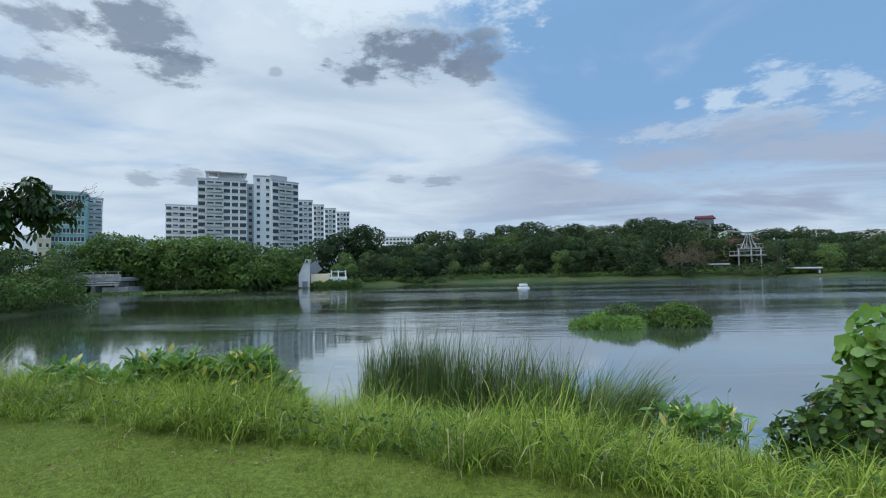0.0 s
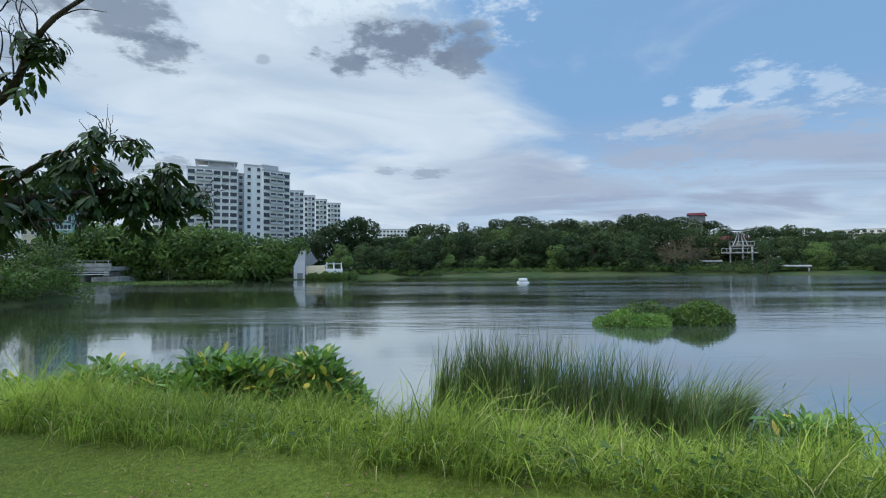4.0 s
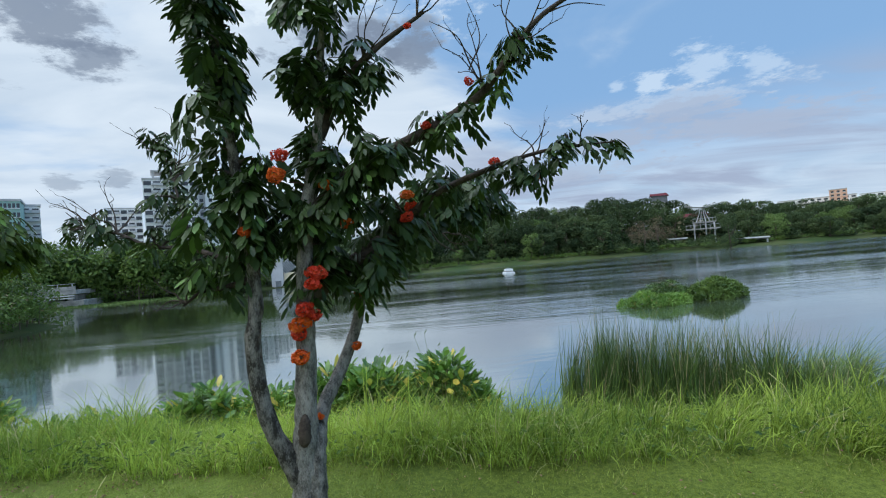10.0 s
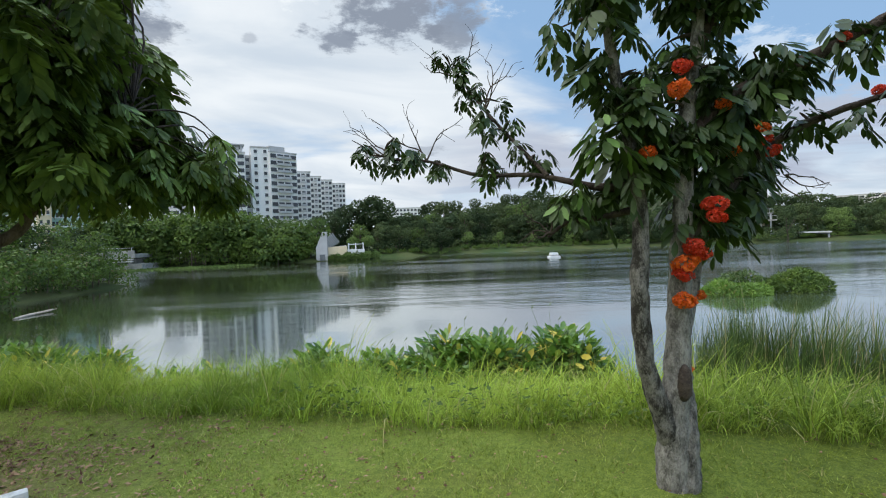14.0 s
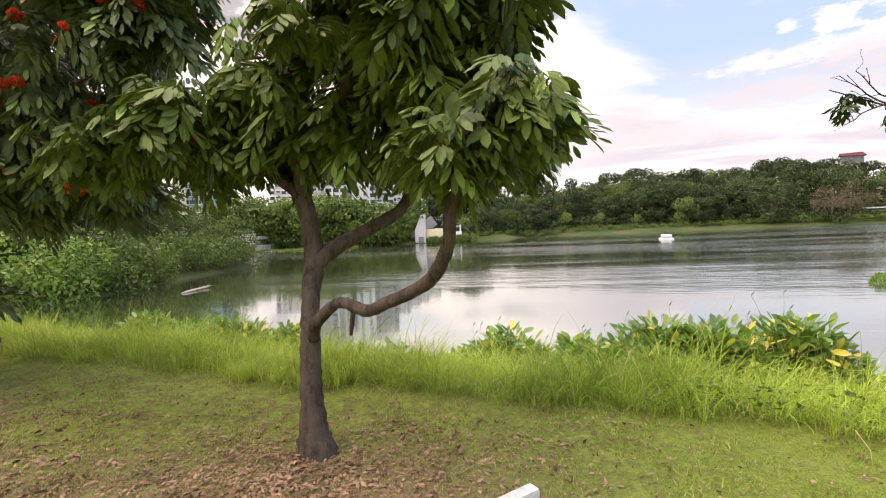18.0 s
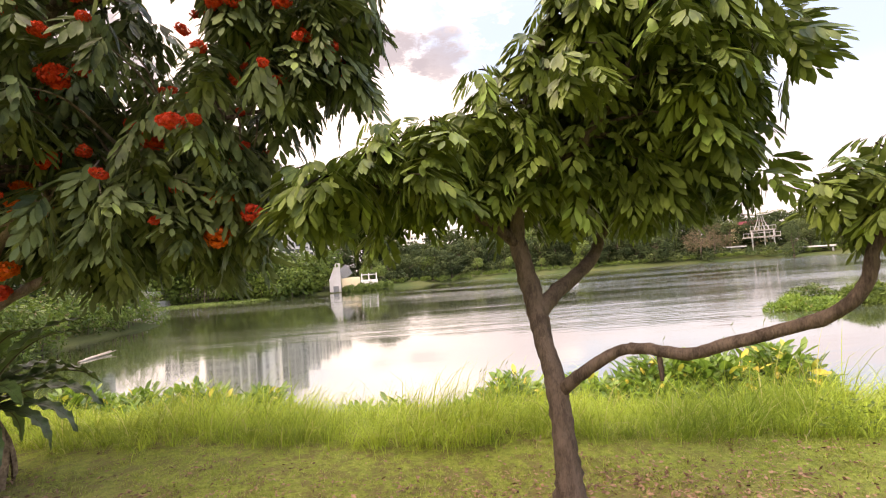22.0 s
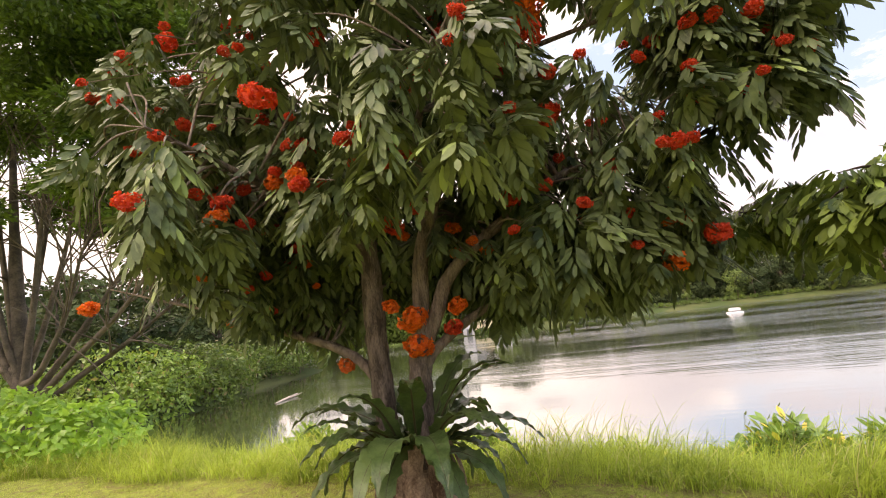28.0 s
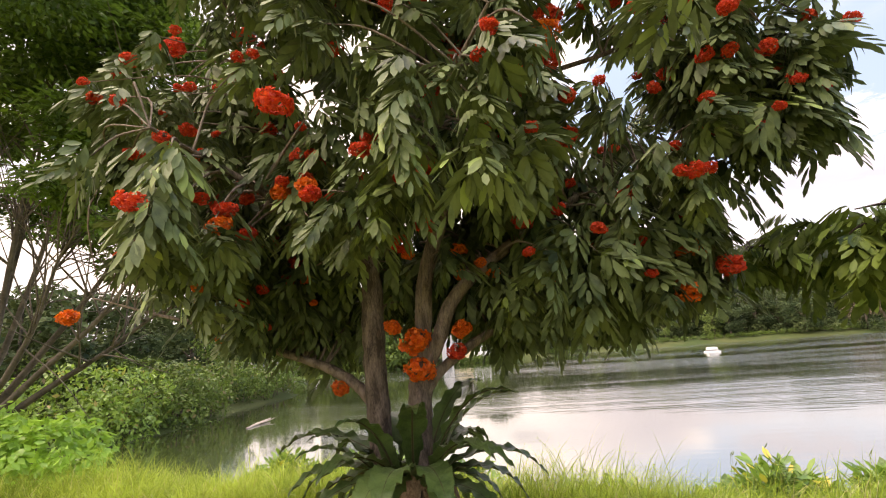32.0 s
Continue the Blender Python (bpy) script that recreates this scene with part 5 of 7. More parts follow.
pB = list(np.vstack([
    crown_points([(-9.6, 3.0, 2.6, 0.85), (-9.25, 2.8, 2.45, 0.58), (-9.85, 2.6, 3.1, 0.8), (-9.3, 2.6, 3.1, 0.7), (-10.3, 2.8, 2.8, 0.65), (-9.1, 2.8, 2.8, 0.42), (-9.4, 3.2, 2.15, 0.55)], 185, 81, 0.4, 0.85, lowB, topB),
    crown_points([(-10.9, 2.8, 2.35, 0.55), (-11.3, 2.6, 2.3, 0.50), (-11.7, 2.4, 2.25, 0.35), (-10.9, 2.9, 2.6, 0.4), (-10.8, 2.9, 2.15, 0.35)], 78, 82, 0.4, 0.75, lowB, topB),
    crown_points([(-9.0, 3.9, 2.45, 0.5), (-9.5, 4.0, 2.8, 0.6), (-9.6, 3.9, 2.2, 0.5), (-8.95, 4.5, 2.4, 0.38), (-8.8, 4.7, 2.25, 0.26), (-9.35, 3.6, 3.3, 0.45), (-9.5, 3.6, 3.7, 0.4)], 110, 85, 0.4, 0.8, lowB),
    crown_points([(-9.8, 2.6, 3.6, 0.6), (-9.3, 2.5, 3.6, 0.5), (-9.4, 3.2, 3.9, 0.5)], 60, 84, 0.4, 0.8, None, topB),
    crown_points([(-11.9, 3.6, 2.35, 0.34), (-11.6, 3.4, 2.3, 0.36), (-12.0, 4.0, 2.3, 0.25), (-11.95, 2.5, 2.25, 0.22)], 30, 86, 0.3, 0.75, lambda x: 2.0),
])) + [(*q, 0.7) for q in crown_points([(-9.14, 1.37, 1.96, 0.15), (-8.99, 1.36, 2.0, 0.12), (-9.29, 1.42, 1.90, 0.12), (-9.09, 1.4, 1.82, 0.10), (-8.85, 1.35, 2.03, 0.12), (-8.95, 1.35, 2.10, 0.12)], 24, 83, 0.2, 0.8)]
fB = [(-8.80, 1.38, 1.92, 0.26, 1), (-8.82, 1.37, 1.86, 0.22, 1), (-11.1, 2.35, 2.2, 0.5, 1)]
shade_tree = leafy_tree((-10.4, 2.5, 0.0), B_LIMBS, pB, SPRAYS_B, M_BARK_B, "spreading brown-barked tree with drooping leaves and a bent low limb", fB, 72, 0.9)
shade_tree.location = (-10.43, 2.60, 0.02)

# big flowering tree with a fern at its foot
C_LIMBS = []
C_LIMBS.append(("trunk", [(-15.12, 3.45, -0.1, 0.17), (-15.13, 3.43, 0.2, 0.14), (-15.13, 3.42, 0.6, 0.115), (-15.12, 3.42, 1.0, 0.105), (-15.1, 3.42, 1.4, 0.10), (-15.05, 3.42, 1.75, 0.08), (-14.98, 3.42, 2.4, 0.068), (-14.75, 3.4, 3.0, 0.06), (-14.6, 3.4, 3.45, 0.055), (-14.68, 3.4, 4.05, 0.042), (-14.95, 3.4, 5.2, 0.026), (-14.85, 3.4, 6.6, 0.01)], 12))
C_LIMBS.append(("stem", [(-15.42, 3.5, -0.1, 0.14), (-15.45, 3.5, 0.4, 0.11), (-15.48, 3.5, 1.1, 0.10), (-15.5, 3.5, 1.6, 0.10), (-15.5, 3.5, 2.2, 0.095), (-15.53, 3.5, 2.8, 0.07), (-15.8, 3.5, 3.3, 0.05), (-16.3, 3.5, 3.9, 0.04), (-16.7, 3.5, 4.6, 0.03), (-17.0, 3.5, 5.6, 0.014)], 11))
C_LIMBS.append(("limb", [(-15.08, 3.42, 1.5, 0.075), (-14.9, 3.42, 1.85, 0.066), (-14.72, 3.42, 2.2, 0.058), (-14.2, 3.45, 2.6, 0.046), (-13.6, 3.5, 2.95, 0.032), (-12.8, 3.5, 3.1, 0.018), (-11.8, 3.4, 3.2, 0.006)], 9))
C_LIMBS.append(("limb", [(-15.06, 3.42, 1.4, 0.05), (-14.88, 3.5, 1.6, 0.045), (-14.4, 3.7, 1.9, 0.036), (-13.8, 3.9, 2.1, 0.025), (-13.1, 3.9, 2.3, 0.012)], 8))
C_LIMBS.append(("limb", [(-14.6, 3.4, 3.4, 0.05), (-14.3, 3.35, 3.85, 0.042), (-14.05, 3.3, 4.2, 0.034), (-13.6, 3.2, 4.9, 0.024), (-13.2, 3.2, 5.5, 0.010)], 8))
C_LIMBS.append(("low_limb", [(-15.5, 3.55, 1.25, 0.055), (-15.75, 3.7, 1.48, 0.05), (-16.1, 3.8, 1.66, 0.044), (-16.6, 3.8, 1.85, 0.036), (-17.0, 3.7, 2.05, 0.028), (-17.8, 3.6, 2.3, 0.015), (-18.4, 3.5, 2.5, 0.006)], 9))
C_LIMBS.append(("limb", [(-15.5, 3.45, 2.5, 0.05), (-15.9, 3.0, 2.9, 0.04), (-16.3, 2.5, 3.2, 0.026), (-16.6, 2.1, 3.4, 0.012)], 8))
C_LIMBS.append(("limb", [(-14.9, 3.4, 2.7, 0.045), (-14.8, 2.9, 3.2, 0.036), (-14.5, 2.4, 3.6, 0.022), (-14.2, 2.1, 3.9, 0.010)], 8))
C_LIMBS.append(("limb", [(-14.2, 3.3, 4.0, 0.03), (-13.5, 3.3, 4.1, 0.022), (-12.6, 3.3, 4.3, 0.014), (-11.8, 3.2, 4.5, 0.006)], 7))
C_LIMBS.append(("limb", [(-15.0, 3.4, 4.9, 0.024), (-15.5, 3.4, 5.6, 0.018), (-16.0, 3.4, 6.4, 0.008)], 7))
C_LIMBS.append(("limb", [(-15.52, 3.5, 2.6, 0.05), (-15.9, 4.1, 3.0, 0.04), (-16.6, 4.6, 3.4, 0.024), (-17.4, 4.9, 3.6, 0.010)], 7))
pC = np.vstack([
    crown_points([(-15.2, 3.4, 4.3, 1.6), (-13.6, 3.4, 3.6, 1.3), (-16.9, 3.4, 3.8, 1.0), (-12.9, 3.4, 3.4, 0.7), (-12.3, 3.3, 4.3, 0.6), (-17.5, 3.4, 4.2, 0.9), (-14.5, 3.2, 5.4, 1.0), (-16.2, 3.3, 5.6, 1.0), (-13.2, 3.2, 5.1, 0.8), (-15.8, 3.3, 6.5, 0.8), (-14.5, 3.2, 6.4, 0.7)], 310, 91, 0.55, 0.85, lambda x: 2.4),
    crown_points([(-13.6, 3.6, 2.45, 0.75), (-14.3, 3.9, 2.3, 0.65), (-16.6, 3.8, 2.5, 0.65), (-12.9, 3.6, 2.5, 0.5), (-15.3, 4.4, 2.6, 0.7), (-14.6, 4.4, 2.5, 0.6), (-13.3, 4.1, 2.2, 0.45), (-16.3, 4.3, 2.2, 0.5)], 240, 92, 0.2, 0.7, lambda x: 1.9),
    crown_points([(-15.2, 3.5, 3.9, 1.3), (-13.9, 3.6, 3.2, 1.0), (-16.6, 3.6, 3.4, 0.9), (-15.2, 3.6, 5.2, 1.2), (-15.2, 3.9, 2.7, 0.6), (-13.2, 3.7, 2.7, 0.6), (-14.3, 4.4, 3.0, 0.8), (-16.0, 4.5, 3.1, 0.8)], 140, 94, 0.05, 0.8, lambda x: 2.25),
    crown_points([(-17.3, 3.9, 3.2, 0.7), (-16.8, 4.0, 4.2, 0.8), (-17.6, 3.9, 4.3, 0.6), (-16.3, 4.0, 2.9, 0.6), (-17.9, 3.8, 3.0, 0.45)], 84, 96, 0.1, 0.8, lambda x: 2.3),
    crown_points([(-13.0, 3.2, 5.3, 0.5), (-12.6, 3.2, 5.1, 0.4), (-13.3, 3.2, 5.9, 0.5), (-13.7, 3.2, 5.6, 0.4)], 36, 97, 0.2, 0.8),
    crown_points([(-12.5, 3.2, 4.6, 0.4), (-12.4, 3.2, 3.9, 0.5), (-11.9, 3.2, 3.6, 0.35), (-12.75, 3.3, 2.6, 0.3)], 34, 95, 0.2, 0.8),
    crown_points([(-12.25, 3.2, 3.3, 0.32), (-11.9, 3.2, 3.9, 0.35), (-11.85, 3.2, 3.35, 0.2)], 22, 98, 0.2, 0.8),
    crown_points([(-16.3, 2.4, 3.1, 0.8), (-14.4, 2.3, 3.4, 0.7), (-16.7, 2.7, 2.7, 0.5), (-15.2, 2.5, 2.9, 0.45)], 56, 93, 0.4, 0.75),
])
r = np.random.default_rng(33)
fC = [(-15.08, 3.29, 1.83, 1.45, 0), (-15.06, 3.30, 1.60, 1.3, 0), (-15.27, 3.3, 1.95, 0.9, 0), (-12.95, 3.3, 2.05, 1.2, 0), (-12.62, 3.2, 2.2, 1.0, 1), (-15.9, 3.7, 1.46, 0.9, 0), (-14.7, 3.4, 1.9, 1.0, 0), (-14.75, 3.4, 1.72, 0.9, 1), (-16.95, 3.5, 2.0, 0.8, 0), (-18.45, 3.3, 2.3, 1.1, 0), (-14.6, 2.25, 3.41, 1.2, 1), (-15.6, 1.95, 3.35, 1.2, 1)]
fC += [(-17.3, 3.1, 4.85, 1.2, 1), (-13.75, 2.73, 3.18, 1.1, 1), (-13.78, 3.0, 4.2, 1.6, 0), (-13.8, 3.0, 4.0, 1.3, 1), (-13.72, 3.0, 4.4, 1.2, 1), (-14.2, 3.3, 3.3, 1.0, 1), (-15.9, 2.6, 3.0, 0.9, 0), (-16.2, 2.3, 2.7, 0.9, 0), (-15.6, 2.4, 2.95, 0.8, 0), (-16.4, 3.2, 4.1, 1.1, 1), (-16.6, 3.2, 4.9, 1.2, 1), (-15.6, 3.0, 5.0, 1.3, 1)]
fC += [(-15.0, 3.0, 5.2, 1.2, 1), (-15.4, 3.0, 5.0, 1.0, 0), (-12.2, 3.3, 3.2, 0.8, 0), (-11.9, 3.2, 3.25, 0.9, 1), (-13.3, 3.1, 2.8, 1.0, 1), (-14.1, 3.1, 2.7, 1.0, 1), (-15.1, 3.0, 2.6, 1.1, 1), (-14.9, 3.1, 2.75, 0.9, 1)]
outer = pC[(pC[:, 1] < 3.7) | (pC[:, 2] > 4.5)]
for k in range(320):
    p = outer[int(r.integers(len(outer)))]
    to = np.array([(-13.6, -10.8, -15.5)[k % 3], -0.6, 1.7]) - p
    p = p + to / np.linalg.norm(to) * r.uniform(0.10, 0.24)
    fC.append((p[0] + r.normal() * 0.10, p[1], p[2] + 0.02, r.uniform(0.4, 0.85), int(p[2] > 2.7 or r.random() < 0.35)))
leafy_tree((-15.25, 3.5, 0.08), C_LIMBS, pC, SPRAYS, M_BARK_C, "wide flowering tree hung with dark leaves and red flower heads", fC, 73, 1.05)


def frond(length, wide, seed):
    """A strap-shaped frond along +x: wavy blade with a raised dark midrib, arching over."""
    r = np.random.default_rng(seed)
    n = 22
    s = np.linspace(0, 1, n)
    x = length * (s - 0.18 * s**3)
    z = length * (0.38 * s - (0.44 + 0.16 * r.random()) * s**2.4)
    half = wide * np.sin(np.pi * np.clip(s * 0.94 + 0.05, 0, 1) ** 0.85) ** 0.8 * (1 + 0.10 * np.sin(s * 34 + seed) + 0.06 * r.normal(size=n))
    rows = []
    for k, (side, drop) in enumerate(((-1, 0.0), (-0.5, -0.12), (0, -0.18), (0.5, -0.12), (1, 0.0))):
        wave = 0.07 * wide * np.sin(s * 38 + 2 * k + seed) * abs(side) * 3
        rows.append(np.stack([x, side * half, z + half * (0.16 * abs(side)) + wave], -1))
    v = np.stack(rows, 1).reshape(-1, 3)
    f = np.array([[i * 5 + j, i * 5 + j + 1, i * 5 + j + 6, i * 5 + j + 5] for i in range(n - 1) for j in range(4)])
    rib = tube_arrays(np.stack([x, 0 * x, z - 0.004, 0.012 * (1 - 0.8 * s)], -1)[:-1], 5)
    return fast_mesh("frond", v, f, True), fast_mesh("midrib", *rib, True)


def nest_fern(x, y, z):
    e = thing("nest_fern", (x, y, z), "large nest fern with arching dark fronds round the tree's foot", "fern")
    kinds = [frond(1.0 + 0.06 * k, 0.108 + 0.008 * (k % 3), k) for k in range(5)]
    for a, b in kinds:
        a.materials.append(M_FERN), b.materials.append(M_RIB)
    r = np.random.default_rng(5)
    for k in range(40):
        a = k * 137.5 + r.uniform(-9, 9)
        lift = (r.uniform(-24, -4), r.uniform(-6, 12), r.uniform(6, 22), r.uniform(20, 46), r.uniform(-36, -16))[k % 5]
        s = r.uniform(0.8, 1.12) * (0.72 if k % 5 == 4 else 1.0)
        fm, rm = kinds[k % 5]
        c, sn = math.cos(radians(a)), math.sin(radians(a))
        at = pose(c * 0.20, sn * 0.16, 0.70 + 0.05 * r.normal(), 0, -lift, a) @ Matrix.Diagonal((s, s, s, 1))
        o = part("frond", fm, None, e, at=at)
        part("midrib", rm, None, o)
    # husk of old roots and hanging dead fronds
    n, sides = 9, 44
    s = np.linspace(0, 1, n)
    ang = np.linspace(0, 2 * np.pi, sides, endpoint=False)
    rad = (0.27 - 0.08 * s)[:, None] * (1 + 0.09 * np.sin(ang * 9)[None] + 0.07 * r.normal(size=sides)[None] + 0.03 * r.normal(size=(n, sides)))
    v = np.stack([np.cos(ang)[None] * rad, np.sin(ang)[None] * rad * 0.85, (s * 0.76 - 0.10)[:, None] + 0 * rad], -1).reshape(-1, 3)
    f = np.array([[i * sides + j, i * sides + (j + 1) % sides, (i + 1) * sides + (j + 1) % sides, (i + 1) * sides + j] for i in range(n - 1) for j in range(sides)])
    part("root_mass", fast_mesh("root_mass", v, f, True), M_HUSK, e, "brown fibrous root mass")
    husks = []
    for k in range(3):
        m = 7
        t = np.linspace(0, 1, m)
        half = 0.06 * (1 - 0.45 * t) * (1 + 0.25 * np.sin(t * 15 + k))
        out = 0.03 + 0.07 * np.sin(t * 2.6 + k * 0.3)
        v = np.stack([np.stack([out, -half, -0.62 * t], -1), np.stack([out + 0.025, 0 * t, -0.62 * t], -1), np.stack([out, half, -0.62 * t], -1)], 1).reshape(-1, 3)
        f = np.array([[i * 3 + j, i * 3 + j + 1, i * 3 + j + 4, i * 3 + j + 3] for i in range(m - 1) for j in range(2)])
        husks.append(fast_mesh("dead_frond", v, f, True))
        husks[-1].materials.append(M_HUSK)
    for k in range(34):
        a = k * 360 / 34 + r.uniform(-6, 6)
        c, sn = math.cos(radians(a)), math.sin(radians(a))
        part("dead_frond", husks[k % 3], None, e, at=pose(c * 0.185, sn * 0.16, 0.64 + 0.08 * r.normal(), 0, r.uniform(-16, -6), a))


nest_fern(-15.22, 3.46, 0.10)


# ---------------------------------------------------------------- bank plants
def build_tall_grass():
    r = np.random.default_rng(21)
    tufts, per = 9000, 13
    n = tufts * per
    tx = r.uniform(-30, 9.5, tufts)
    tdeep = r.random(tufts) ** 1.7 * 7.5
    ty = edge_y(tx) + 0.07 * np.sin(tx * 2.3) + 0.05 * np.sin(tx * 5.9) + 0.06 * r.normal(size=tufts) + tdeep
    tall = r.uniform(0.6, 1.25, tufts)
    a, out = r.uniform(0, 2 * np.pi, n), np.abs(r.normal(size=n))
    x = np.repeat(tx, per) + np.cos(a) * out * 0.06
    y = np.repeat(ty, per) + np.sin(a) * out * 0.06
    deep, tall = np.repeat(tdeep, per), np.repeat(tall, per)
    fan = np.stack([np.cos(a), np.sin(a)], -1)
    # keep to the bank, thinner towards the water
    d = shore_distance(x, y)
    keep = (d > -0.2)
    x, y, deep, d, tall, fan = x[keep], y[keep], deep[keep], d[keep], tall[keep], fan[keep]
    z = ground_z(x, y) - 0.02
    n = len(x)
    lump = 0.80 + 0.30 * np.sin(x * 1.9 + 0.7 * np.sin(y * 2.1)) * np.cos(y * 1.4 + x * 0.3) + 0.12 * np.sin(x * 4.7 + y)
    length = np.clip((0.66 + 0.14 * r.normal(size=n)) * tall * lump * np.where(deep < 0.3, 0.62 + 1.2 * deep, 1.0), 0.14, 1.15)
    length = length * (1 - 0.22 * ease((x - 1.0) / 3))
    wind = np.stack([0.5 + 0.4 * np.sin(x * 0.8 + y), -0.35 + 0.4 * np.sin(x * 1.3)], -1)
    v, f = arched_blades(np.stack([x, y, z], -1), length, r.uniform(0.004, 0.011, n), fan + wind * 0.7, np.abs(r.normal(size=n)) * 0.32, r.uniform(0.6, 3.0, n), 4, 22)
    # more of the brightened blades towards the shade trees
    tinted = np.clip((-x - 1.0) / 7.0, 0, 1) > r.random(n) * 0.9 + 0.05
    for dry, mat, label in ((False, M_BLADE, "tall uncut green grass along the bank"), (True, M_BLADE_BRIGHTENED, "tall uncut yellow-green grass along the bank")):
        pick = f[np.repeat(tinted == dry, len(f) // n)]
        used = np.unique(pick)
        tagged(part("tall_grass", fast_mesh("tall_grass", v[used], np.searchsorted(used, pick)), mat), label, "grass", kind="stuff")


def build_turf():
    r = np.random.default_rng(23)
    n = 260000
    x = r.uniform(-26, 5, n)
    y = edge_y(x) + 0.15 - (r.random(n) ** 1.0) * 4.4
    bald = np.zeros(n)
    for bx, by, br in BARE:
        bald = np.maximum(bald, 1 - np.hypot((x - bx) * 0.75, (y - by) * 1.15) / (br * 1.4))
    thin = np.clip(bald, 0, 1) + 0.35 * (np.sin(x * 1.1 + 2) * np.cos(y * 1.7) > 0.45)
    keep = r.random(n) > thin
    x, y = x[keep], y[keep]
    n = len(x)
    z = ground_z(x, y) - 0.004 + 0.025 * np.sin(x * 1.7 + 0.4) * np.cos(y * 1.3) + 0.012 * np.sin(x * 4.1 + y * 3.3)
    high = r.uniform(0.018, 0.050, n) * (0.8 + 0.4 * np.sin(x * 9.1 + 2 * np.sin(y * 7.3)))
    v, f = blades(np.stack([x, y, z], -1), high, r.uniform(0.005, 0.009, n), r.normal(size=(n, 2)) * 0.6, r.uniform(0, 0.6, n), 1, 24)
    # share of brightened, drier blades grows towards the trees
    tinted = np.clip((-x - 1.0 + r.normal(size=n) * 2.0) / 9.5, 0, 1) > r.random(n) * 0.9 + 0.05
    for dry, mat, label in ((False, M_TURF, "short lush mown grass of the lawn"), (True, M_TURF_BRIGHTENED, "short dry mown grass under the trees, brightened by colour")):
        pick = f[np.repeat(tinted == dry, len(f) // n)]
        used = np.unique(pick)
        ob = part("turf", fast_mesh("turf", v[used], np.searchsorted(used, pick)), mat)
        tagged(ob, label, "grass", kind="stuff")


def reed_bed():
    r = np.random.default_rng(25)
    e = thing("reed_bed", (3.3, 9.0, WATER), "bed of tall green reeds standing in the shallows", "reeds", kind="stuff")
    clumps, per = 84, 92
    n = clumps * per
    cs = np.sort(r.random(clumps))
    s = np.repeat(cs, per)
    tall = np.repeat(r.uniform(0.60, 1.10, clumps), per)
    bend = np.repeat(r.normal(size=(clumps, 2)) * 0.08, per, 0)
    x = -0.3 + 7.0 * s + r.normal(size=n) * 0.13
    y = 9.75 - 1.25 * s + np.repeat(r.normal(size=clumps) * 0.35, per) + r.normal(size=n) * 0.12
    gap = (np.abs(s - 0.40) < 0.02) & (r.random(n) < 0.6)
    x, y, s, tall, bend = x[~gap], y[~gap], s[~gap], tall[~gap], bend[~gap]
    n = len(x)
    high = (2.80 - 0.60 * np.abs(s - 0.18) - 0.35 * s) * tall * r.uniform(0.45, 1.08, n)
    lean = bend + r.normal(size=(n, 2)) * (0.07 + 0.12 * s)[:, None] + np.stack([0.03 + 1.5 * np.clip(s - 0.62, 0, 1), 0 * s], -1)
    v, f = blades(np.stack([x - 3.3, y - 9.0, np.full(n, -0.05)], -1), high, r.uniform(0.016, 0.034, n), lean, r.uniform(0, 0.55, n) + 0.9 * (s > 0.70) * r.random(n), 5, 26)
    tagged(part("reed_growth", fast_mesh("reed_growth", v, f), M_REED, e), kind="stuff")


def broad_clump(x, y, wide, deep, high, n, seed, label="clump of broad-leaved waterside plants with some yellow leaves"):
    """A clump of upright stalks that each carry one large pointed leaf."""
    r = np.random.default_rng(seed)
    base = float(ground_z(x, y))
    e = thing("waterside_plants", (x, y, base), label, "plants", "waterside clumps")
    px, py = r.uniform(-1, 1, n) * wide * (0.75 + 0.25 * r.random(n)), r.uniform(-1, 1, n) * deep * 0.8
    pz = np.maximum(ground_z(px + x, py + y), WATER - 0.2) - base
    fall = np.clip(1.05 - 0.55 * np.abs(px / wide) ** 3 - 0.2 * (py / deep) ** 2, 0.4, 1.05)
    h = high * fall * r.uniform(0.5, 1.08, n) * (0.85 + 0.2 * np.sin(px * 3 + seed))
    a = r.uniform(0, 6.28, n)
    top = np.stack([px + 0.12 * np.cos(a) * h, py + 0.12 * np.sin(a) * h, pz + h * 0.8], -1)
    stalks = [tube_arrays(np.array([[px[k], py[k], pz[k] - 0.05, 0.007], [*((top[k] + [px[k], py[k], pz[k]]) / 2), 0.006], [*top[k], 0.004]]), 4) for k in range(n)]
    v, f = join(stalks)
    tagged(part("stalkwork", fast_mesh("stalkwork", v, f, True), M_REED, e), kind="stuff")
    way = np.stack([np.cos(a), np.sin(a), r.uniform(-0.2, 1.9, n)], -1)
    face = np.stack([-0.3 * np.cos(a), -0.3 * np.sin(a), np.ones(n)], -1) + r.normal(size=(n, 3)) * 0.3
    v, f = broad_leaves(top, way, face, r.uniform(0.18, 0.40, n), r.uniform(0.30, 0.42, n))
    tagged(part("leafage", fast_mesh("leafage", v, f), M_THALIA, e), kind="stuff")
    for k in range(max(3, n // 90)):
        q = top[int(r.integers(n))]
        tip = q + np.array([r.normal() * 0.12, r.normal() * 0.12, r.uniform(0.35, 0.75)])
        limb("flower_stalk", [(*q, 0.005), (*((q + tip) / 2 + r.normal(size=3) * 0.02), 0.004), (*tip, 0.003), (*(tip + np.array([0.03, 0, 0.05])), 0.012), (*(tip + np.array([0.06, 0, 0.11])), 0.003)], M_REED, e, 4, 0.1, k, 3)


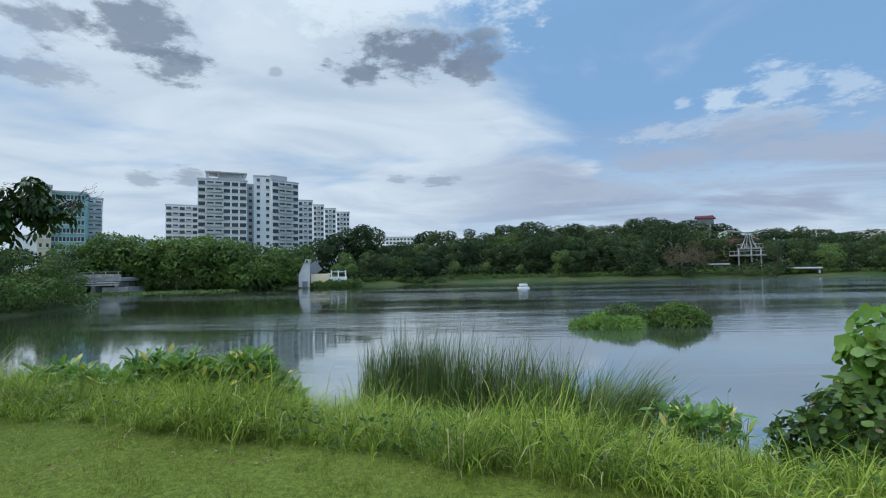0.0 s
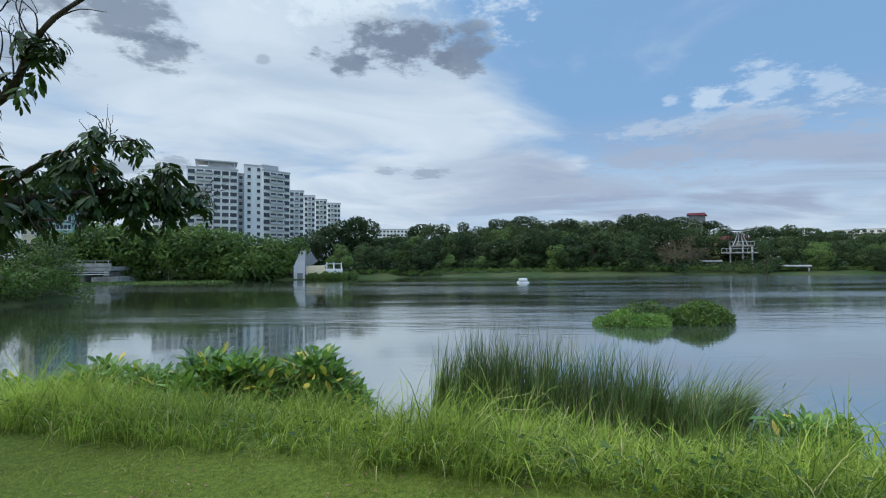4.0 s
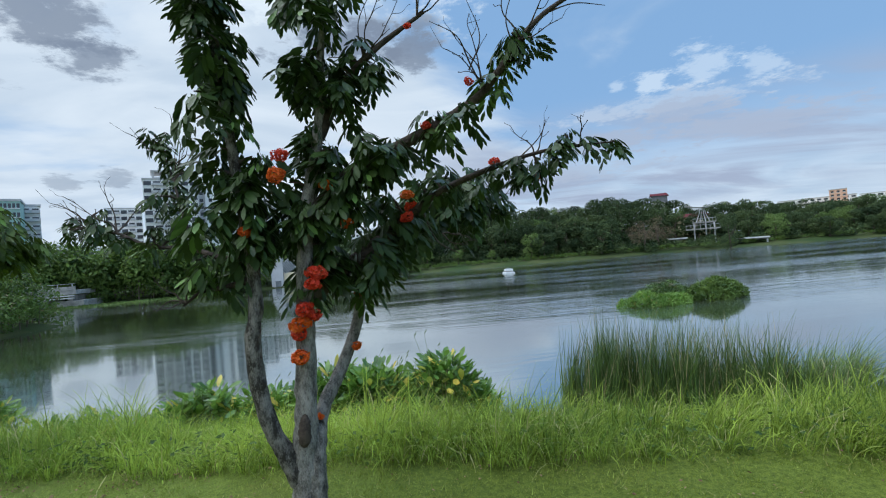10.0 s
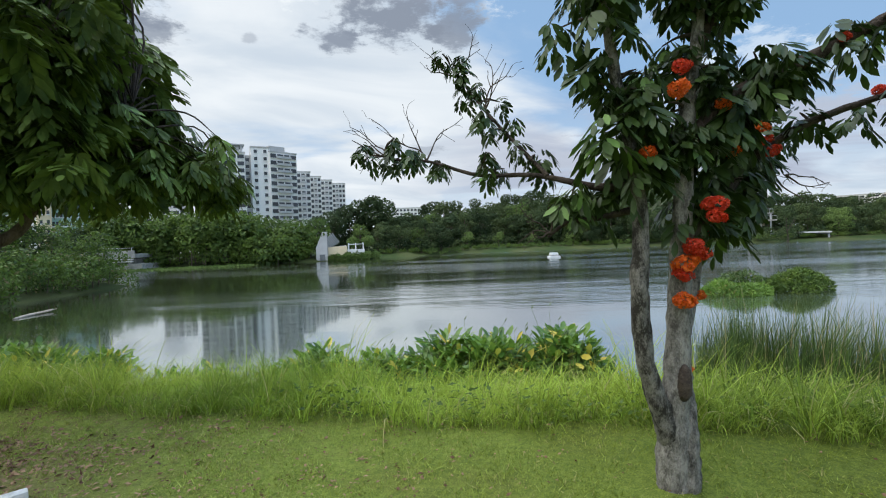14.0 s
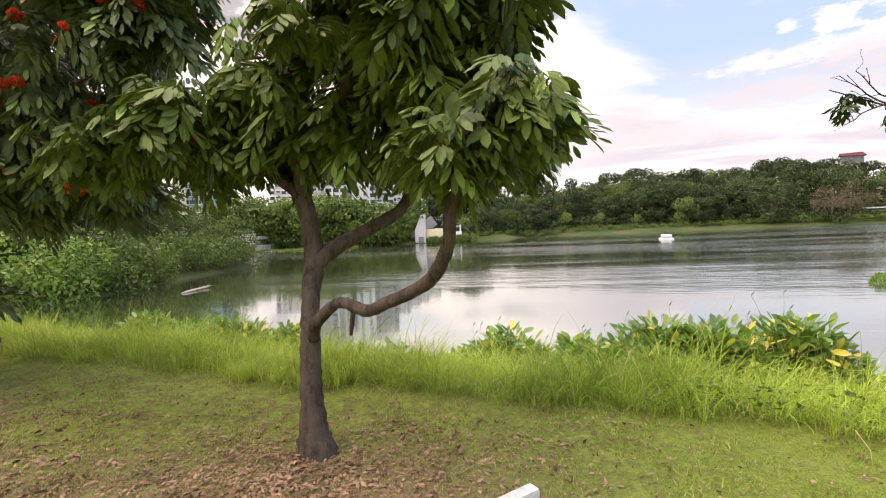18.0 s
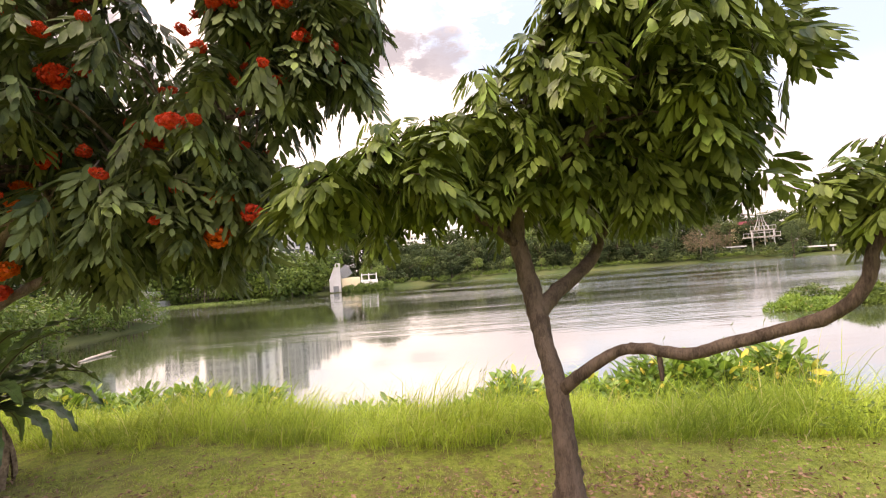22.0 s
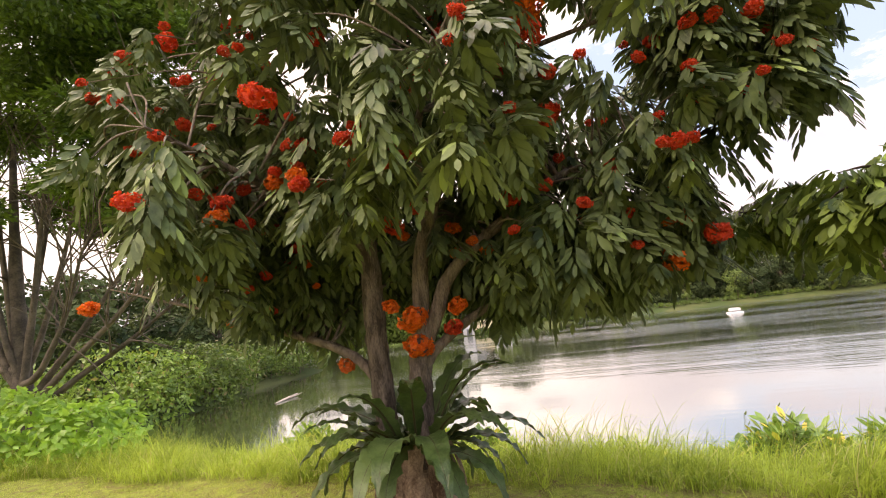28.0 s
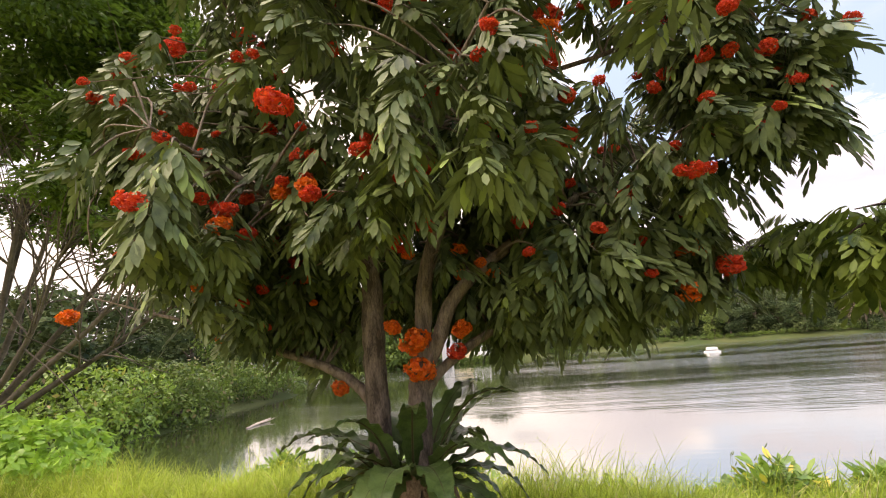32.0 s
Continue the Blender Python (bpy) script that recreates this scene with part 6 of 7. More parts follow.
def bank_weeds():
    """Low broad-leaved weeds that fringe the uncut grass."""
    r = np.random.default_rng(27)
    n = 4000
    x = r.uniform(-8, 6.5, n)
    patch = np.sin(x * 0.9 + 1) + 0.7 * np.sin(x * 2.3) + 0.5 * np.sin(x * 5.1)
    keep = r.random(n) < np.clip(0.35 + 0.3 * patch, 0.08, 1)
    x = x[keep]
    n = len(x)
    y = edge_y(x) - 0.10 + np.abs(r.normal(size=n)) * 0.30
    z = ground_z(x, y) + r.random(n) ** 1.4 * 0.30
    a = r.uniform(0, 6.28, n)
    way = np.stack([np.cos(a), np.sin(a), r.uniform(-0.3, 0.8, n)], -1)
    v, f = leaves(np.stack([x, y, z], -1), way, r.uniform(0.025, 0.075, n), r.uniform(0.3, 0.7, n), 28, 0.2)
    tagged(part("bank_weeds", fast_mesh("bank_weeds", v, f), M_CREEPER), "low dark broad-leaved weeds fringing the uncut grass", "weeds", kind="stuff")


build_tall_grass()
bank_weeds()
build_turf()
reed_bed()
broad_clump(-4.0, 9.9, 2.0, 0.9, 1.95, 2000, 31)
broad_clump(-6.3, 10.25, 1.9, 0.8, 1.75, 1500, 32)
broad_clump(-5.2, 9.7, 1.6, 0.7, 1.75, 900, 38)
broad_clump(-9.2, 11.0, 1.6, 0.7, 1.35, 950, 33)
broad_clump(-17.5, 13.0, 2.4, 0.8, 1.35, 1200, 34)
broad_clump(-21.0, 13.8, 2.2, 0.8, 1.35, 1100, 35)
broad_clump(-12.6, 11.6, 1.0, 0.6, 0.9, 140, 37)
broad_clump(6.6, 6.9, 0.9, 0.6, 1.4, 260, 36)

# island of weeds
foliage_mass("island", [(9.9, 26.9, -2.5, 0.5), (10.6, 26.8, -2.45, 0.62), (11.5, 26.3, -2.4, 0.66), (12.4, 26.2, -2.4, 0.66), (13.2, 26.4, -2.4, 0.6), (11.3, 27.2, -2.3, 0.7)], 6000, 0.24, M_BUSH, "low islet of bright green weeds in the pond", "islet", "islet plants", 0.3, 41, -0.5)
foliage_mass("shrub", [(12.6, 27.9, -2.0, 0.85), (13.4, 27.9, -1.9, 0.85), (14.0, 27.6, -2.1, 0.7), (12.0, 27.8, -2.2, 0.7)], 4200, 0.17, M_BANK, "dull green weeds behind the islet's grass", "shrub", "islet plants", 0.45, 46, 0.1)
foliage_mass("shrub", [(14.6, 27.0, -2.15, 0.6), (15.2, 27.1, -1.9, 0.6), (15.9, 27.0, -1.72, 0.65), (16.6, 27.2, -1.8, 0.65), (17.2, 27.1, -2.0, 0.6), (17.7, 27.0, -2.25, 0.45), (16.2, 26.6, -2.2, 0.7), (15.3, 26.6, -2.3, 0.6), (16.4, 27.3, -1.55, 0.45)], 7000, 0.22, M_CREEPER, "rounded olive green shrub on the islet", "shrub", "islet plants", 0.36, 42, -0.2)
# big-leaved shrub at the lawn's edge by the start
foliage_mass("shrub", [(5.85, 1.9, 0.45, 0.48), (6.2, 1.8, 0.65, 0.45), (6.1, 2.0, -0.1, 0.65), (6.5, 1.6, 0.1, 0.8), (5.75, 1.85, 0.05, 0.42)], 3600, 0.145, M_BUSH, "big shrub with rounded light green leaves at the lawn's edge", "shrub", "lawn edge shrubs", 0.85, 43, 0.3, blunt=True)
foliage_mass("shrub", [(5.2, 1.75, -0.1, 0.40), (4.95, 1.9, -0.30, 0.33), (5.45, 1.8, -0.3, 0.5), (5.2, 2.0, -0.5, 0.4), (5.7, 1.7, -0.4, 0.5)], 5200, 0.075, M_BANK, "dark small-leaved creeper heap at the lawn's edge", "shrub", "lawn edge shrubs", 0.8, 47, 0.2, blunt=True)
# bright shrub beyond the big tree
foliage_mass("shrub", [(-22.6, 6.7, 0.35, 0.75), (-23.4, 6.6, 0.45, 0.8), (-24.2, 6.8, 0.6, 0.9), (-25.0, 7.0, 0.6, 0.9), (-21.9, 6.7, 0.15, 0.55), (-22.9, 7.4, 0.3, 0.8)], 4200, 0.17, M_BRIGHT, "dense bright green shrub at the lawn's far end", "shrub", "", 0.6, 44, 0.2)
# shrubs along the left bank
for k, (pts, high) in enumerate([([(-39.5, 23), (-39.5, 29)], 2.9), ([(-39.2, 29), (-40, 36)], 3.0), ([(-41, 36), (-42, 45)], 3.2), ([(-41.5, 44), (-42.0, 53)], 5.0), ([(-44, 24), (-46, 34)], 3.6), ([(-45, 38), (-47, 54)], 6.0), ([(-40, 19.5), (-46, 21)], 2.6)]):
    foliage_mass("shrub", lobes_along(pts, high, 1.5, 15, 60 + k, 0.6), 5200, 0.32, M_BUSH if k in (0, 6) else M_BANK, "rank green shrubs overhanging the water's edge", "shrub", "inlet bank shrubs", 0.5, 70 + k, 0.3)


# ---------------------------------------------------------------- left bank tree with a fan of bare stems
def stemmed_tree(x, y):
    base = float(ground_z(x, y))
    e = thing("tree", (x, y, base), "tall tree with fanned bare brown stems and fine green leaves", "tree")
    r = np.random.default_rng(19)
    limb("trunk", [(0, 0, -0.4, 0.34), (0.1, 0, 0.6, 0.30), (0.1, 0, 1.3, 0.26), (0.0, 0.1, 2.2, 0.20), (-0.4, 0.2, 4.5, 0.15), (-0.6, 0.2, 7.5, 0.08), (-0.4, 0, 11, 0.02)], M_BARK_FAR, e, 11, 0.05, 3)
    ends = []
    for k, (dx, dy, up) in enumerate([(5.2, 0.6, 3.6), (5.4, -0.2, 5.4), (4.4, 0.9, 7.4), (1.8, -0.5, 10.5), (0.7, 0.6, 12.0), (-1.4, 0.3, 12.5), (-2.8, -0.3, 11.5), (-4.4, 0.4, 10.0), (3.0, -0.7, 5.2), (1.2, 1.0, 9.0), (-0.8, -0.8, 10.0), (-6.0, 0, 7.5)]):
        pts = [(0.05, 0, 0.9 + 0.12 * k, 0.10), (dx * 0.28, dy * 0.22, 1.1 + up * 0.20, 0.075), (dx * 0.58 + r.normal() * 0.15, dy * 0.5, 1.0 + up * 0.46, 0.052), (dx * 0.84, dy * 0.8, 0.9 + up * 0.74, 0.032), (dx, dy, up, 0.015)]
        limb("stem", pts, M_BARK_FAR, e, 7, 0.05, k)
        line = spline(pts, 6)
        for q in line[10:]:
            ends.append(q)
    twigs = []
    for k in range(420):
        q = ends[int(r.integers(len(ends)))]
        way = r.normal(size=3) * 0.8 + np.array([q[0] * 0.1, 0, 0.9])
        l = r.uniform(0.8, 2.0)
        twigs.append(tube_arrays(spline([(*q[:3], min(q[3] * 0.5, 0.03)), (*(q[:3] + way * l * 0.5), 0.014), (*(q[:3] + way * l + r.normal(size=3) * 0.2), 0.004)], 3), 4, 0, k))
    v, f = join(twigs)
    tagged(part("twigwork", fast_mesh("twigwork", v, f, True), M_BARK_FAR, e), kind="stuff")
    lobes = [(r.uniform(-9.0, 3.6), r.uniform(-2.5, 2.5), r.uniform(8.6, 18.0), r.uniform(0.9, 1.6)) for k in range(58)] + [(3.0, 0.2, 7.6, 0.6), (2.8, 0.5, 8.4, 0.8)] + [(r.uniform(2.6, 5.2), r.uniform(-1.0, 1.0), r.uniform(4.8, 8.4), r.uniform(0.5, 0.8)) for k in range(12)] + [(r.uniform(0.5, 4.0), r.uniform(-1.5, 1.5), r.uniform(8.6, 13.0), r.uniform(0.8, 1.3)) for k in range(16)] + [(r.uniform(-4.0, 4.2), r.uniform(-2.0, 2.0), r.uniform(5.6, 8.8), r.uniform(0.6, 1.0)) for k in range(16)] + [(r.uniform(2.4, 5.4), r.uniform(-1.5, 1.5), r.uniform(6.0, 13.5), r.uniform(0.6, 1.1)) for k in range(20)]
    p, way = blob_points(lobes, 150000, 77, 0.3, 0.6)
    way[:, 2] = way[:, 2] * 0.3 - 0.25
    v, f = leaves(p, way + r.normal(size=way.shape) * 0.5, r.uniform(0.11, 0.22, len(p)), np.full(len(p), 0.5), 78)
    tagged(part("crown", fast_mesh("crown", v, f), M_FINE, e), kind="stuff")


stemmed_tree(-26.8, 8.8)
for k, (x, y, high) in enumerate([(-47, 26, 9), (-49, 33, 9), (-52, 42, 10), (-54, 52, 10), (-45, 17, 8), (-50, 12, 10), (-56, 22, 11), (-60, 36, 11), (-40, 12, 6)]):
    plant_tree([0, 2, 1, 7][k % 4], x, y, high, 1.2, "leafy green tree on the bank of the inlet", "inlet bank trees")

# ---------------------------------------------------------------- far shore: undergrowth, park trees, pavilions
far_line = [(-22, 112), (-8, 118), (4, 123.5), (18, 125), (32, 125.5), (46, 125), (60, 124.5), (74, 122.5), (88, 120), (102, 117), (118, 113.5), (136, 109), (158, 103.5)]
for k in range(len(far_line) - 1):
    low = k in (1, 2, 3, 4)
    foliage_mass("undergrowth", lobes_along([(x + 0.10 * x * 0.2, y + (9.0 if low else 3.0)) for x, y in far_line[k : k + 2]], 2.2 if low else 2.0, 1.5, 12, 140 + k, 1.6), 1900, 0.55, M_FAR_DARK if k % 3 == 0 else M_FAR, "low green undergrowth along the far shore", "undergrowth", "far shore undergrowth", 0.6, 150 + k, 0.1)
for k in range(len(far_line) - 1):
    foliage_mass("shore_grass", lobes_along([(x, y + 0.8) for x, y in far_line[k : k + 2]], 0.5, 0.6, 16, 170 + k, 0.5), 1500, 0.42, M_FAR_LIGHT if k % 2 else M_CREEPER, "strip of light green waterside grass on the far shore", "grass", "far shore grass", 0.35, 180 + k, -0.6)
for az, far, high, kind in [(1.1, 130, 4.8, 8), (4.9, 131.5, 4.4, 8), (-4.2, 127, 8.0, 2), (26.9, 142, 9.5, 6), (35.25, 144, 9.5, 4), (28.4, 146, 8.0, 6), (9.0, 133, 3.4, 8)]:
    x, y = on_bearing(az, far)
    plant_tree(kind, x, y, high, 1.0 if kind != 6 else 1.15, {8: "small clipped round tree on the far shore", 6: "thin brown half-bare spreading tree", 4: "dense dark conical tree", 2: "dark bushy tree at the waterside"}[kind], "park trees")


def bearing_frame(az, far, base):
    """A pose on a bearing whose x runs across the view."""
    x, y = on_bearing(az, far)
    return x, y, base, -az


def height_at(el, far):
    return EYE[2] + far * math.tan(radians(el))


def lookout():
    far = 186
    x, y, z, turn = bearing_frame(29.3, far, float(ground_z(*on_bearing(29.3, far))))
    e = thing("lookout_tower", (x, y, z), "white lookout tower with a red pitched roof above the trees", "tower", turn=turn)
    lo, hi = height_at(3.9, far) - z, height_at(5.15, far) - z
    part("wall", one_box(-2.6, -2, -0.5, 1.6, 2, lo + 0.8, bevel=0.05), M_CONCRETE, e)
    # the shade beneath the roof is a solid dark block
    part("opening", one_box(-2.4, -2.0, lo + 0.8, 2.6, 1.9, hi - 1.0), M_DARKMETAL, e, "gallery shade built as a dark block")
    bm = bmesh.new()
    v = [bm.verts.new(c) for c in [(-3.2, -2.4, hi - 0.9), (3.2, -2.4, hi - 1.2), (3.2, 2.4, hi - 1.2), (-3.2, 2.4, hi - 0.9), (-3.0, 0, hi), (2.4, 0, hi)]]
    for q in [(0, 1, 5, 4), (2, 3, 4, 5), (1, 2, 5), (3, 0, 4), (3, 2, 1, 0)]:
        bm.faces.new([v[i] for i in q])
    part("roof", bm, M_REDROOF, e, "red roof")


def pavilion():
    far = 158
    base = float(ground_z(*on_bearing(32.8, far)))
    x, y, z, turn = bearing_frame(32.8, far, base)
    e = thing("pavilion", (x, y, z), "steel viewing pavilion with stacked decks and a winged canopy", "pavilion", turn=turn)
    at = lambda az, el: (math.tan(radians(az - 32.8)) * far, height_at(el, far) - base)
    for k, (az0, az1, el, deep) in enumerate([(32.1, 34.3, 1.55, 3.0), (31.4, 34.6, 0.85, 4.0)]):
        (xa, za), (xb, _) = at(az0, el), at(az1, el)
        part("deck", one_box(xa, -deep, za - 0.35, xb, deep, za, bevel=0.03), M_CONCRETE, e)
        rail = bmesh.new()
        box(rail, xa, -deep, za + 0.95, xb, -deep + 0.08, za + 1.05)
        for q in np.linspace(xa, xb - 0.08, 8):
            box(rail, q, -deep, za, q + 0.08, -deep + 0.08, za + 1.0)
        part("railing", rail, M_STEEL, e)
    for az in (32.2, 33.3, 34.1):
        xp, zt = at(az, 1.55)
        part("post", one_box(xp - 0.18, -2.2, -0.5, xp + 0.18, -1.8, zt), M_STEEL, e)
    xm, zm = at(33.1, 1.55)
    _, zc = at(33.1, 3.05)
    for s in (-1.6, -0.6, 0.6, 1.6):
        v, f = tube_arrays(np.array([[xm + s * 1.1, -1.5, zm, 0.12], [xm + s * 0.5, -0.5, (zm + zc) / 2 + 0.5, 0.11], [xm + s * 0.35, 0, zc, 0.10]]), 6)
        part("strut", fast_mesh("strut", v, f, True), M_STEEL, e)
    n = 12
    for sign in (-1, 1):
        s = np.linspace(0, 1, n)
        span = 4.6 if sign < 0 else 4.2
        rows = [np.stack([xm + sign * s * span, np.full(n, d), zc + 0.25 + 0.75 * s**1.6 + (0.10 if d == 0 else 0)], -1) for d in (-3.0, 0, 3.0)]
        v = np.concatenate(rows + [r_ - np.array([0, 0, 0.14]) for r_ in rows])
        f = []
        for a in range(2):
            for i in range(n - 1):
                f.append([a * n + i, a * n + i + 1, (a + 1) * n + i + 1, (a + 1) * n + i])
                f.append([(a + 4) * n + i, (a + 4) * n + i + 1, (a + 3) * n + i + 1, (a + 3) * n + i])
        for i in range(n - 1):
            f.append([3 * n + i, 3 * n + i + 1, i + 1, i])
            f.append([2 * n + i, 2 * n + i + 1, 5 * n + i + 1, 5 * n + i])
        part("canopy", fast_mesh("canopy", v, np.array(f), True), M_STEEL, e, "pale winged canopy")
    far2 = 178
    x, y, z, turn = bearing_frame(32.4, far2, float(ground_z(*on_bearing(32.4, far2))))
    h = thing("pavilion_house", (x, y, z), "low building with a red roof behind the viewing pavilion", "building", turn=turn)
    top = height_at(2.55, far2) - z
    part("wall", one_box(-4.8, -3, -0.5, 4.8, 3, top - 1.3), M_CREAM, h)
    bm = bmesh.new()
    v = [bm.verts.new(c) for c in [(-5.6, -3.8, top - 1.4), (5.6, -3.8, top - 1.4), (5.6, 3.8, top - 1.4), (-5.6, 3.8, top - 1.4), (-4.0, 0, top), (4.0, 0, top)]]
    for q in [(0, 1, 5, 4), (2, 3, 4, 5), (1, 2, 5), (3, 0, 4), (3, 2, 1, 0)]:
        bm.faces.new([v[i] for i in q])
    part("roof", bm, M_REDROOF, h, "red roof")


def shore_deck(az0, az1, el, far, label, posts):
    mid = (az0 + az1) / 2
    base = float(ground_z(*on_bearing(mid, far)))
    x, y, z, turn = bearing_frame(mid, far, base)
    e = thing("boardwalk_shelter", (x, y, z), label, "shelter", "shore shelters", turn=turn)
    half = math.tan(radians((az1 - az0) / 2)) * far
    top = height_at(el, far) - base
    part("roof_slab", one_box(-half, -1.6, top - 0.35, half, 1.6, top, bevel=0.04), M_STEEL, e)
    part("beam", one_box(-half + 0.3, -0.2, top - 0.75, half - 0.3, 0.2, top - 0.36), M_DARKMETAL, e)
    for q in posts:
        part("post", one_box(q * half - 0.2, -0.2, -0.6, q * half + 0.2, 0.2, top - 0.74), M_WHITE, e)


lookout()
pavilion()
shore_deck(29.35, 31.4, 0.02, 150, "pale roofed boardwalk shelter on white posts at the water", (-0.4,))
shore_deck(36.0, 38.9, -0.5, 154, "low pale pergola on posts at the far shore", (-0.85, 0.85))


# ---------------------------------------------------------------- pond outlet, bridge, floats
def outlet():
    e = thing("pond_outlet", (-29.0, 107.0, WATER), "white concrete pond outlet house with a sloping dark grating", "outlet", turn=8)
    bm = bmesh.new()
    prof = [(-3.2, -0.6), (-3.2, 3.0), (-1.7, 6.6), (-0.7, 6.6), (-0.7, -0.6)]
    front = [bm.verts.new((a, -1.6, b)) for a, b in prof]
    back = [bm.verts.new((a, 1.6, b)) for a, b in prof]
    bm.faces.new(front), bm.faces.new(back[::-1])
    for i in range(5):
        j = (i + 1) % 5
        bm.faces.new([front[j], front[i], back[i], back[j]])
    # white wall toned down with the towers' shaded wall colour
    part("wall", bm, M_TOWER_SHADE, e)
    part("grating", one_box(-1.3, -0.1, 0, 1.3, 0.1, 2.6), M_DARKMETAL, e, "dark sloping grating", at=pose(0.9, -0.6, 3.5, 20, -34, 0))
    for k in range(7):
        part("bar", one_box(-0.05, -0.16, 0, 0.05, -0.06, 2.6), M_STEEL, e, at=pose(0.9, -0.6, 3.5, 20, -34, 0) @ Matrix.Translation((-1.2 + 0.4 * k, 0, 0)))
    part("gate", one_box(-2.4, -1.75, -0.3, -1.2, -1.55, 1.5), M_DARKMETAL, e, "dark trash screen")
    part("low_wall", one_box(-0.6, -0.8, -0.5, 3.6, 0.8, 3.2, bevel=0.05), M_CREAM, e)
    part("low_wall", one_box(3.7, -0.6, -0.5, 7.6, 0.6, 2.4, bevel=0.05), M_WHITE, e)
    for q in (4.0, 5.6, 7.3):
        part("post", one_box(q - 0.12, -0.3, 2.2, q + 0.12, 0.0, 3.9), M_WHITE, e)
    part("rail", one_box(3.9, -0.22, 3.5, 7.4, -0.10, 3.65), M_WHITE, e)


def bridge():
    e = thing("bridge", (-72.0, 96.5, WATER), "grey concrete road bridge with metal railings over the inlet", "bridge", turn=5)
    part("girder", one_box(-16, -4, 2.5, 7, 4, 3.3, bevel=0.06), M_CONCRETE, e)
    part("parapet", one_box(-16, -4.2, 3.3, 7, -3.9, 4.0, bevel=0.04), M_CONCRETE, e)
    for q in (-13, -5.5, 1.0, 5.5):
        part("pier", one_box(q - 0.4, -3.0, -1.2, q + 0.4, 3.0, 2.3, bevel=0.08), M_CONCRETE, e)
    for z in (1.7, 2.15):
        part("pipe", one_box(-16, -4.6, z, 7, -4.35, z + 0.22, bevel=0.06), M_STEEL, e)
    part("bank_slab", one_box(3, -3.5, -0.8, 8, 3.5, 1.3, bevel=0.1), M_CONCRETE, e, "pale sloping abutment")
    part("rail", one_box(-16, -4.1, 4.45, 7, -4.0, 4.52), M_STEEL, e)
    for q in np.linspace(-15.5, 6.5, 10):
        part("rail_post", one_box(q - 0.05, -4.1, 4.0, q + 0.05, -4.0, 4.5), M_STEEL, e)


def street_lamp(x, y, base, high):
    e = thing("street_lamp", (x, y, base), "slim grey street lamp by the bridge", "lamp", "street lamps")
    v, f = tube_arrays(spline([(0, 0, -0.5, 0.11), (0, 0, high * 0.6, 0.08), (0, 0, high, 0.06), (0.5, 0, high + 0.25, 0.05), (1.4, 0, high + 0.3, 0.05)], 4), 7)
    part("pole", fast_mesh("pole", v, f, True), M_STEEL, e)
    part("lamp_head", one_box(1.2, -0.15, high + 0.2, 2.0, 0.15, high + 0.36, bevel=0.04), M_DARKMETAL, e)


def buoy():
    e = thing("float", (15.8, 82.0, WATER), "white floating aerator with a domed housing", "float")
    bm = bmesh.new()
    box(bm, -0.95, -0.95, -0.15, 0.95, 0.95, 0.26, bevel=0.1)
    part("hull", bm, M_PLASTIC, e)
    bm = bmesh.new()
    box(bm, -0.7, -0.7, 0.265, 0.7, 0.7, 0.85, bevel=0.24)
    part("housing", bm, M_PLASTIC, e)
    bm = bmesh.new()
    box(bm, -0.74, -0.74, 0.36, 0.74, 0.74, 0.46, bevel=0.03)
    part("vent_band", bm, M_CONCRETE, e, "grey vent band")


def drift_log():
    e = thing("drift_log", (-32.3, 30.3, WATER), "bleached branch floating in the water", "log")
    limb("log", [(0.15, -1.7, 0.02, 0.07), (0.05, -0.6, 0.07, 0.085), (-0.05, 0.6, 0.09, 0.075), (-0.1, 1.6, 0.14, 0.05)], M_WOOD, e, 8, 0.08, 4)
    limb("side_branch", [(0.0, -0.2, 0.07, 0.045), (0.3, 0.6, 0.12, 0.035), (0.45, 1.3, 0.22, 0.015)], M_WOOD, e, 6, 0.08, 5)


def marker_stone():
    e = thing("marker_stone", (-9.01, 1.99, 0.02), "short worn white concrete marker lying in the grass", "marker", turn=42)
    part("block", one_box(-0.15, -0.04, -0.02, 0.15, 0.04, 0.045, bevel=0.018), M_STONE, e)


def floating_mat():
    r = np.random.default_rng(88)
    n = 5200
    s = r.random(n)
    x, y = -68 + 24 * s + r.normal(size=n) * 0.6, 90.0 + 7.0 * s + r.normal(size=n) * 1.3
    e = thing("floating_weed", (-55, 94, WATER), "bright green mat of floating weed by the creeper hedge", "weed", kind="stuff")
    base = np.stack([x + 55, y - 94, 0.02 + 0.05 * r.random(n)], -1)
    way = np.stack([r.normal(size=n), r.normal(size=n), 0.25 + 0.2 * r.random(n)], -1)
    v, f = leaves(base, way, r.uniform(0.3, 0.6, n), np.full(n, 0.8), 89, 0.1)
    tagged(part("leafage", fast_mesh("leafage", v, f), M_FAR_LIGHT, e), kind="stuff")


